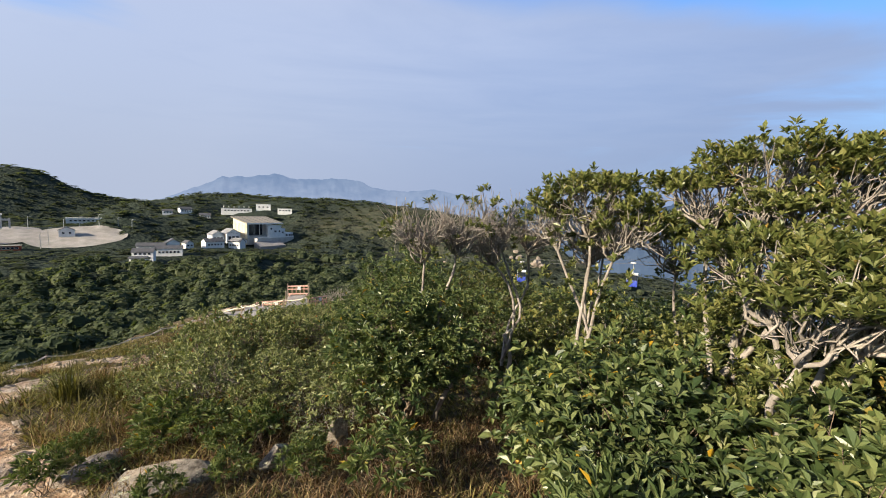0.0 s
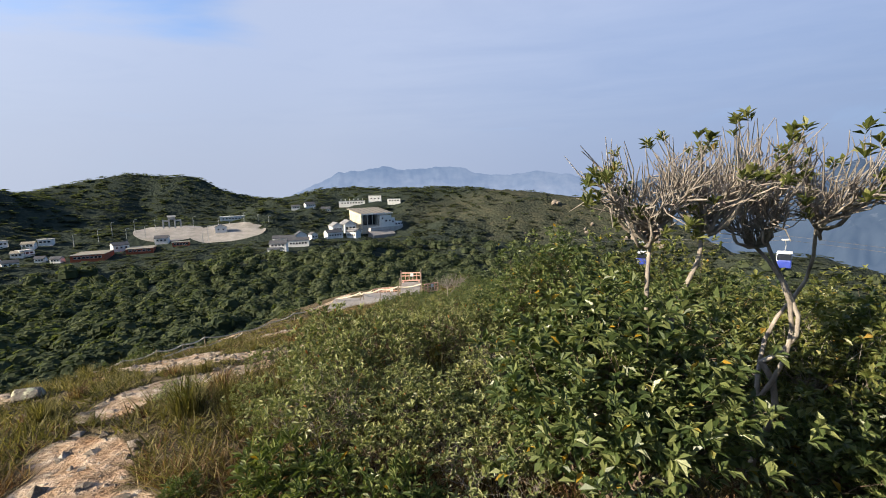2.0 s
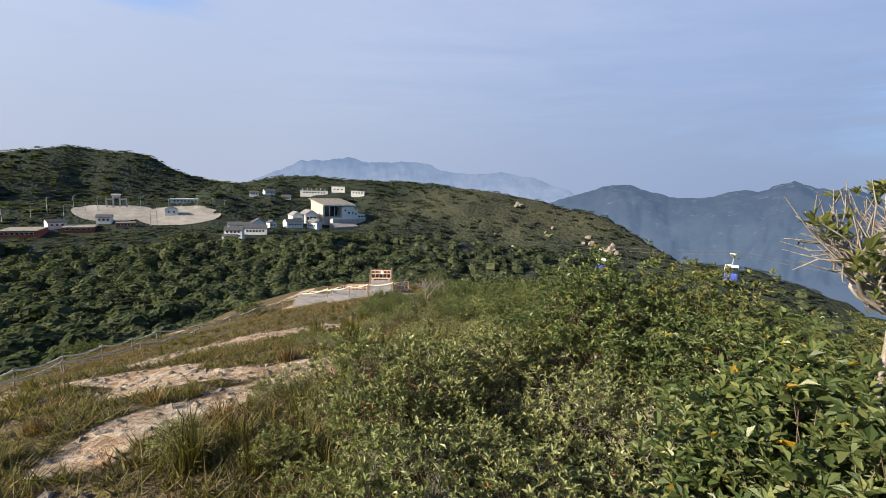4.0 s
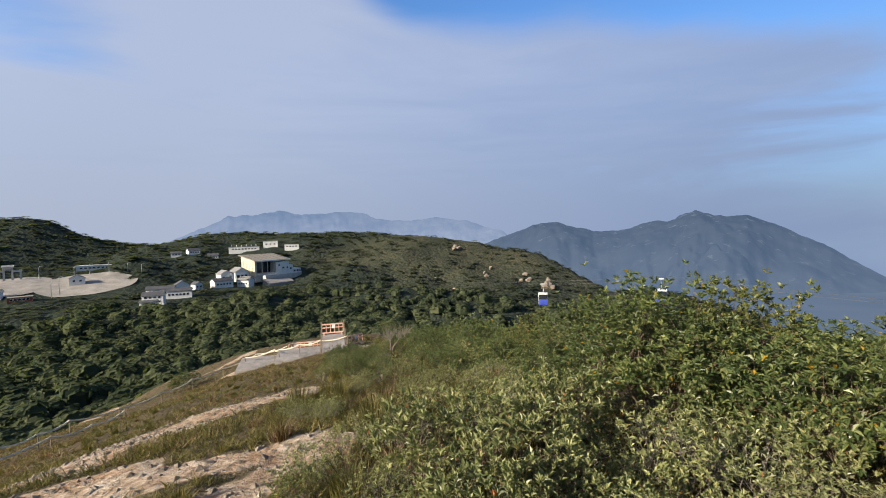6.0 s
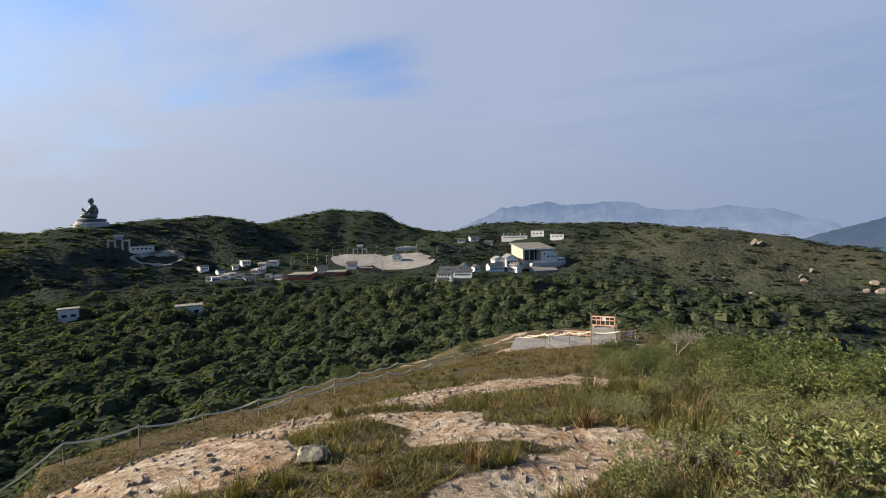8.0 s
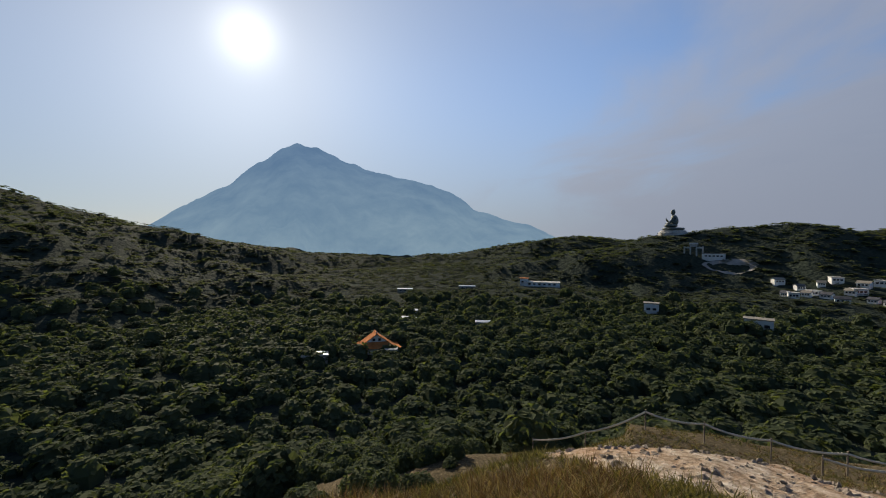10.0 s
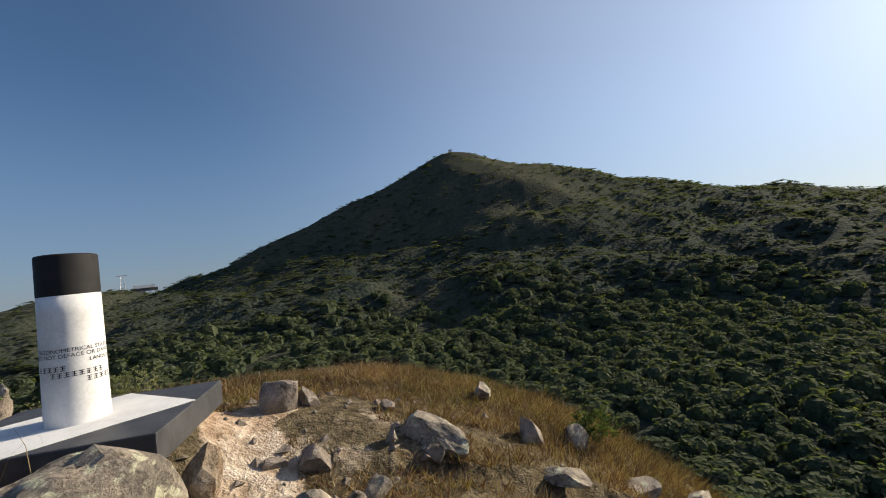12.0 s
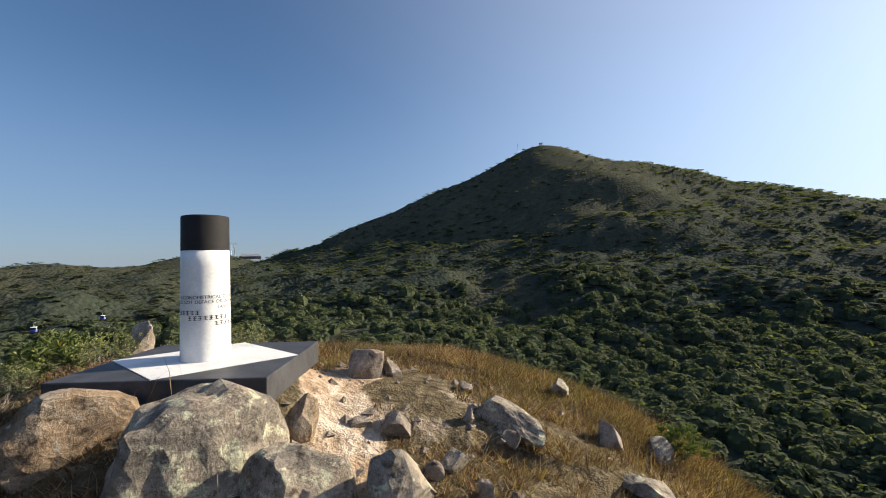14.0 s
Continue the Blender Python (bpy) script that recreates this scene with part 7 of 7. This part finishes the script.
# ---- mountain mast and ridge station ----
def mast(az, d, h):
    x, y, _ = polar(az, d)
    t = thing("radio_mast", pose(x, y, ground_z(x, y) - 2), "thin lattice radio mast on the mountain top", "mast")
    for k in range(3):
        a = 2 * math.pi * k / 3
        part("leg", tube(bmesh.new(), [(1.6 * math.cos(a), 1.6 * math.sin(a), 0), (0.25 * math.cos(a), 0.25 * math.sin(a), h)], [0.22, 0.12], 4), M_STEEL, t)
    for k in range(6):
        part("crossbar", box_bm((2.2 - 0.3 * k, 0.12, 0.12), (0, 0, h * (k + 0.7) / 6.5)), M_STEEL, t)


mast(181.1, 985, 24)
flat_block(178.1, 992, ground_z(*polar(178.1, 992)[:2]) - 2, 8, 5, 3.6, cols=2, label="small building on the mountain top", roof=M_ROOF_G, name="hilltop_hut")


def ridge_station():
    az, d = 216, 790
    x, y, _ = polar(az, d)
    z = ground_z(x, y)
    t = thing("ridge_station", at_polar(az, d, z - 2), "cable-car angle station on the ridge saddle", "building")
    part("deck", box_bm((34, 12, 5), (0, 0, 6.5), 0, 0.2), M_ROOF_G, t)
    part("roof", gable(bmesh.new(), 26, 12, 9.0, 4.0, 1.0), M_STEEL, t)
    for k in range(5):
        part("support", box_bm((1.0, 1.0, 5), (-14 + 7 * k, -4, 2.5)), M_STEEL, t)
    x, y, _ = polar(217.9, 800)
    z = ground_z(x, y)
    p = thing("cable_pylon", at_polar(217.9, 800, z - 2), "steel lattice cable-car pylon on the ridge", "pylon")
    for sx, sy in ((-1, -1), (1, -1), (-1, 1), (1, 1)):
        part("leg", tube(bmesh.new(), [(4 * sx, 4 * sy, 0), (1.2 * sx, 1.2 * sy, 27)], [0.6, 0.4], 5), M_STEEL, p)
    for k in range(4):
        s = 7.4 - 1.4 * k
        part("brace", box_bm((s, 0.4, 0.4), (0, -s / 2 + 0.3, 5 + 6 * k)), M_STEEL, p)
    part("crossarm", box_bm((13, 1.4, 1.2), (0, 0, 27.5), 0, 0.1), M_STEEL, p)


ridge_station()


# ---- cable line with hanging cabins ----
def cabin(at, turn, label="blue and white cable-car cabin hanging from its rope"):
    t = thing("cable_car", pose(*at, 0, 0, turn) @ Matrix.Scale(1.2, 4), label, "cable car", "cable cars on the line")
    body = part("body", box_bm((1.7, 2.0, 1.15), (0, 0, -3.35), 0, 0.18), M_BLUE, t, "blue lower body")
    part("glazing", box_bm((1.6, 1.9, 0.95), (0, 0, -2.35), 0, 0.12), M_GLASS, t, "dark cabin windows")
    part("roof", box_bm((1.75, 2.05, 0.2), (0, 0, -1.8), 0, 0.08), M_WALL_W, t, "white cabin roof")
    part("door_frame", box_bm((1.74, 0.12, 1.9), (0, 0, -2.85), 0, 0.03), M_WALL_W, t, "white door frame")
    part("hanger", tube(bmesh.new(), [(0, 0, -1.7), (0.1, 0.15, -0.9), (0, 0, -0.1)], 0.07, 6), M_STEEL, t)
    part("grip", box_bm((0.9, 0.4, 0.3), (0, 0, 0), 0, 0.06), M_STEEL, t)


def rope(a, b, sag, r, name, label, category, mat=None):
    pts = [Vector(a).lerp(Vector(b), k / 24) - Vector((0, 0, sag * 4 * (k / 24) * (1 - k / 24))) for k in range(25)]
    ob = part(name, tube(bmesh.new(), pts, r, 5), mat or M_ROOF_G)
    return tagged(ob, label, category)


NEAR_CABIN, NEXT_CABIN = polar(339.5, 100, -6.7), polar(325.5, 92, -5.9)
for off in (0.0, 2.0):
    def above(p):
        return (p[0], p[1], p[2] + off * 0.35)
    rope(polar(20, 470, -3.1), polar(350.1, 240, -6.13), 5, 0.035, "cable", "thin steel haul rope of the cable-car line", "cable")
    rope(polar(350.1, 240, -6.13 - off * 0.04), above(NEAR_CABIN), 0.6, 0.03, "cable", "thin steel rope of the cable-car line", "cable")
    rope(above(NEAR_CABIN), above(NEXT_CABIN), 0.3, 0.03, "cable", "thin steel rope of the cable-car line", "cable")
    rope(above(NEXT_CABIN), polar(261.2, 150, -5.5), 2, 0.03, "cable", "thin steel rope of the cable-car line", "cable")
cabin(NEAR_CABIN, -20)
cabin(NEXT_CABIN, -35)
cabin(polar(230.3, 330, -4.67), 30, "distant white cable-car cabin over the valley")
cabin(polar(235.5, 300, -5.23), 30, "distant white cable-car cabin over the valley")


# pale rock outcrops on the far ridge
rso = random.Random(9)
for az, d, el, n, s in ((350.4, 560, -1.3, 3, 6), (341.6, 470, -4.9, 4, 5), (338.5, 440, -5.4, 5, 6), (350.7, 430, -4.8, 3, 4), (354.1, 460, -3.8, 2, 4), (346.5, 480, -3.6, 3, 4)):
    for k in range(n):
        a2, d2 = az + rso.uniform(-0.7, 0.7), d + rso.uniform(-14, 14)
        x, y, _ = polar(a2, d2)
        make_rock("outcrop", (x, y, ground_z(x, y) + 0.3 * s), (s * rso.uniform(0.5, 1), s * rso.uniform(0.4, 0.7), s * rso.uniform(0.5, 0.8)), rso.uniform(0, 180), 60 + k, M_ROCK_PALE, "pale granite outcrop among scrub")


# ---- timber deck with barriers, rope rails ----
def timber_deck():
    t = thing("timber_deck", pose(-4.1, 28.7, -5.72, 0, 0, 8), "weathered grey timber steps and landing of the trail", "deck")
    def boards(cx, y0, w, l, z0, z1, n):
        for k in range(n):
            q = (k + 0.5) / n
            part("plank", box_bm((w, l / n - 0.02, 0.06), (cx, y0 + l * q, z0 + (z1 - z0) * q), 0, 0.004), M_DECK, t)
    boards(0.0, 0.0, 1.5, 3.6, -0.04, 0.42, 18)
    boards(-2.25, 0.2, 2.9, 2.4, -0.30, -0.16, 12)
    boards(-5.0, 0.9, 2.3, 2.4, -0.80, -0.66, 12)
    part("riser", box_bm((1.5, 0.06, 0.5), (0, -0.03, -0.20)), M_DECK, t)
    part("fascia", box_bm((2.9, 0.06, 0.25), (-2.25, 0.16, -0.44)), M_DECK, t)
    part("fascia", box_bm((2.3, 0.06, 0.25), (-5.0, 0.86, -0.94)), M_DECK, t)
    for sx in (-0.8, 0.8):
        part("stringer", box_bm((0.07, 3.6, 0.7), (sx, 1.8, -0.36)), M_DECK, t)
        for sy, lift in ((0.0, -0.15), (1.8, 0.1), (3.5, 0.35)):
            part("post", box_bm((0.09, 0.09, 1.6), (sx, sy, 0.25 + lift), 0, 0.01), M_POST, t)


def barrier(x, y, z, w, turn):
    t = thing("safety_barrier", pose(x, y, z, 0, 0, turn), "faded orange and white plastic safety barrier", "barrier", "barriers round the deck")
    part("top_rail", box_bm((w, 0.06, 0.10), (0, 0, 0.76), 0, 0.015), M_ORANGE, t)
    part("mid_rail", box_bm((w, 0.05, 0.08), (0, 0, 0.52), 0, 0.015), M_ORANGE, t)
    part("bottom_rail", box_bm((w, 0.06, 0.10), (0, 0, 0.14), 0, 0.015), M_ORANGE, t)
    n = max(4, int(w / 0.28))
    for k in range(n + 1):
        part("bar", box_bm((0.05, 0.04, 0.66), (-w / 2 + w * k / n, 0, 0.43), 0, 0.008), M_ORANGE, t)
    for sx in (-1, 1):
        part("foot", box_bm((0.12, 0.5, 0.06), (sx * w * 0.42, 0, 0.03), 0, 0.01), M_ORANGE, t)
    part("white_plate", box_bm((0.24, 0.02, 0.26), (w * 0.05, -0.04, 0.60), 0, 0.004), M_WALL_W, t, "white reflective plate")


timber_deck()
for x, y, z, w, turn in ((-4.60, 32.15, -5.29, 1.5, 8), (-6.3, 32.0, ground_z(-6.3, 32.0), 1.8, 12), (-7.4, 32.4, ground_z(-7.4, 32.4), 0.9, 40), (-3.0, 32.3, ground_z(-3.0, 32.3), 1.3, 40)):
    barrier(x, y, z, w, turn)


def rope_rail(line, spacing, height, label, group):
    """Short timber posts with a rope slung from one to the next."""
    pts = []
    for (xa, ya), (xb, yb) in zip(line, line[1:]):
        n = max(1, round(math.hypot(xb - xa, yb - ya) / spacing))
        pts += [(xa + (xb - xa) * k / n, ya + (yb - ya) * k / n) for k in range(n)]
    pts.append(line[-1])
    t = thing("rope_fence", pose(pts[0][0], pts[0][1], ground_z(*pts[0])), label, "fence", group)
    base = Vector((pts[0][0], pts[0][1], ground_z(*pts[0])))
    tops = []
    for x, y in pts:
        z = ground_z(x, y)
        bm = tube(bmesh.new(), [(x - base.x, y - base.y, z - base.z - 0.1), (x - base.x, y - base.y, z - base.z + height)], 0.026, 6)
        part("post", bm, M_POST, t)
        tops.append(Vector((x, y, z + height - 0.08)) - base)
    for a, b in zip(tops, tops[1:]):
        pts2 = [a.lerp(b, k / 6) - Vector((0, 0, 0.5 * (k / 6) * (1 - k / 6))) for k in range(7)]
        part("rope", tube(bmesh.new(), pts2, 0.04, 5, False), M_ROPE, t, "pale sagging rope")


ALONG, BESIDE = "low timber posts with a slack pale rope along the trail", "timber posts with a rope beside the deck"
rope_rail([(-7.9, 32.3), (-9.9, 31.8), (-11.6, 30.2), (-12.6, 28.0), (-13.4, 26), (-15.4, 22), (-15.1, 18), (-15.0, 14), (-16.0, 10), (-17.6, 6.5), (-19.5, 2.5)], 2.4, 0.80, ALONG, "rope fences")
rope_rail([(-13.3, 22.5), (-13.6, 18.4), (-13.8, 14.6), (-14.9, 10.8)], 2.6, 0.62, ALONG, "rope fences")
rope_rail([(-3.2, 28.6), (-5.0, 28.75), (-7.7, 29.15), (-8.2, 30.0), (-10.2, 30.3)], 1.5, 1.0, BESIDE, "rope fences")
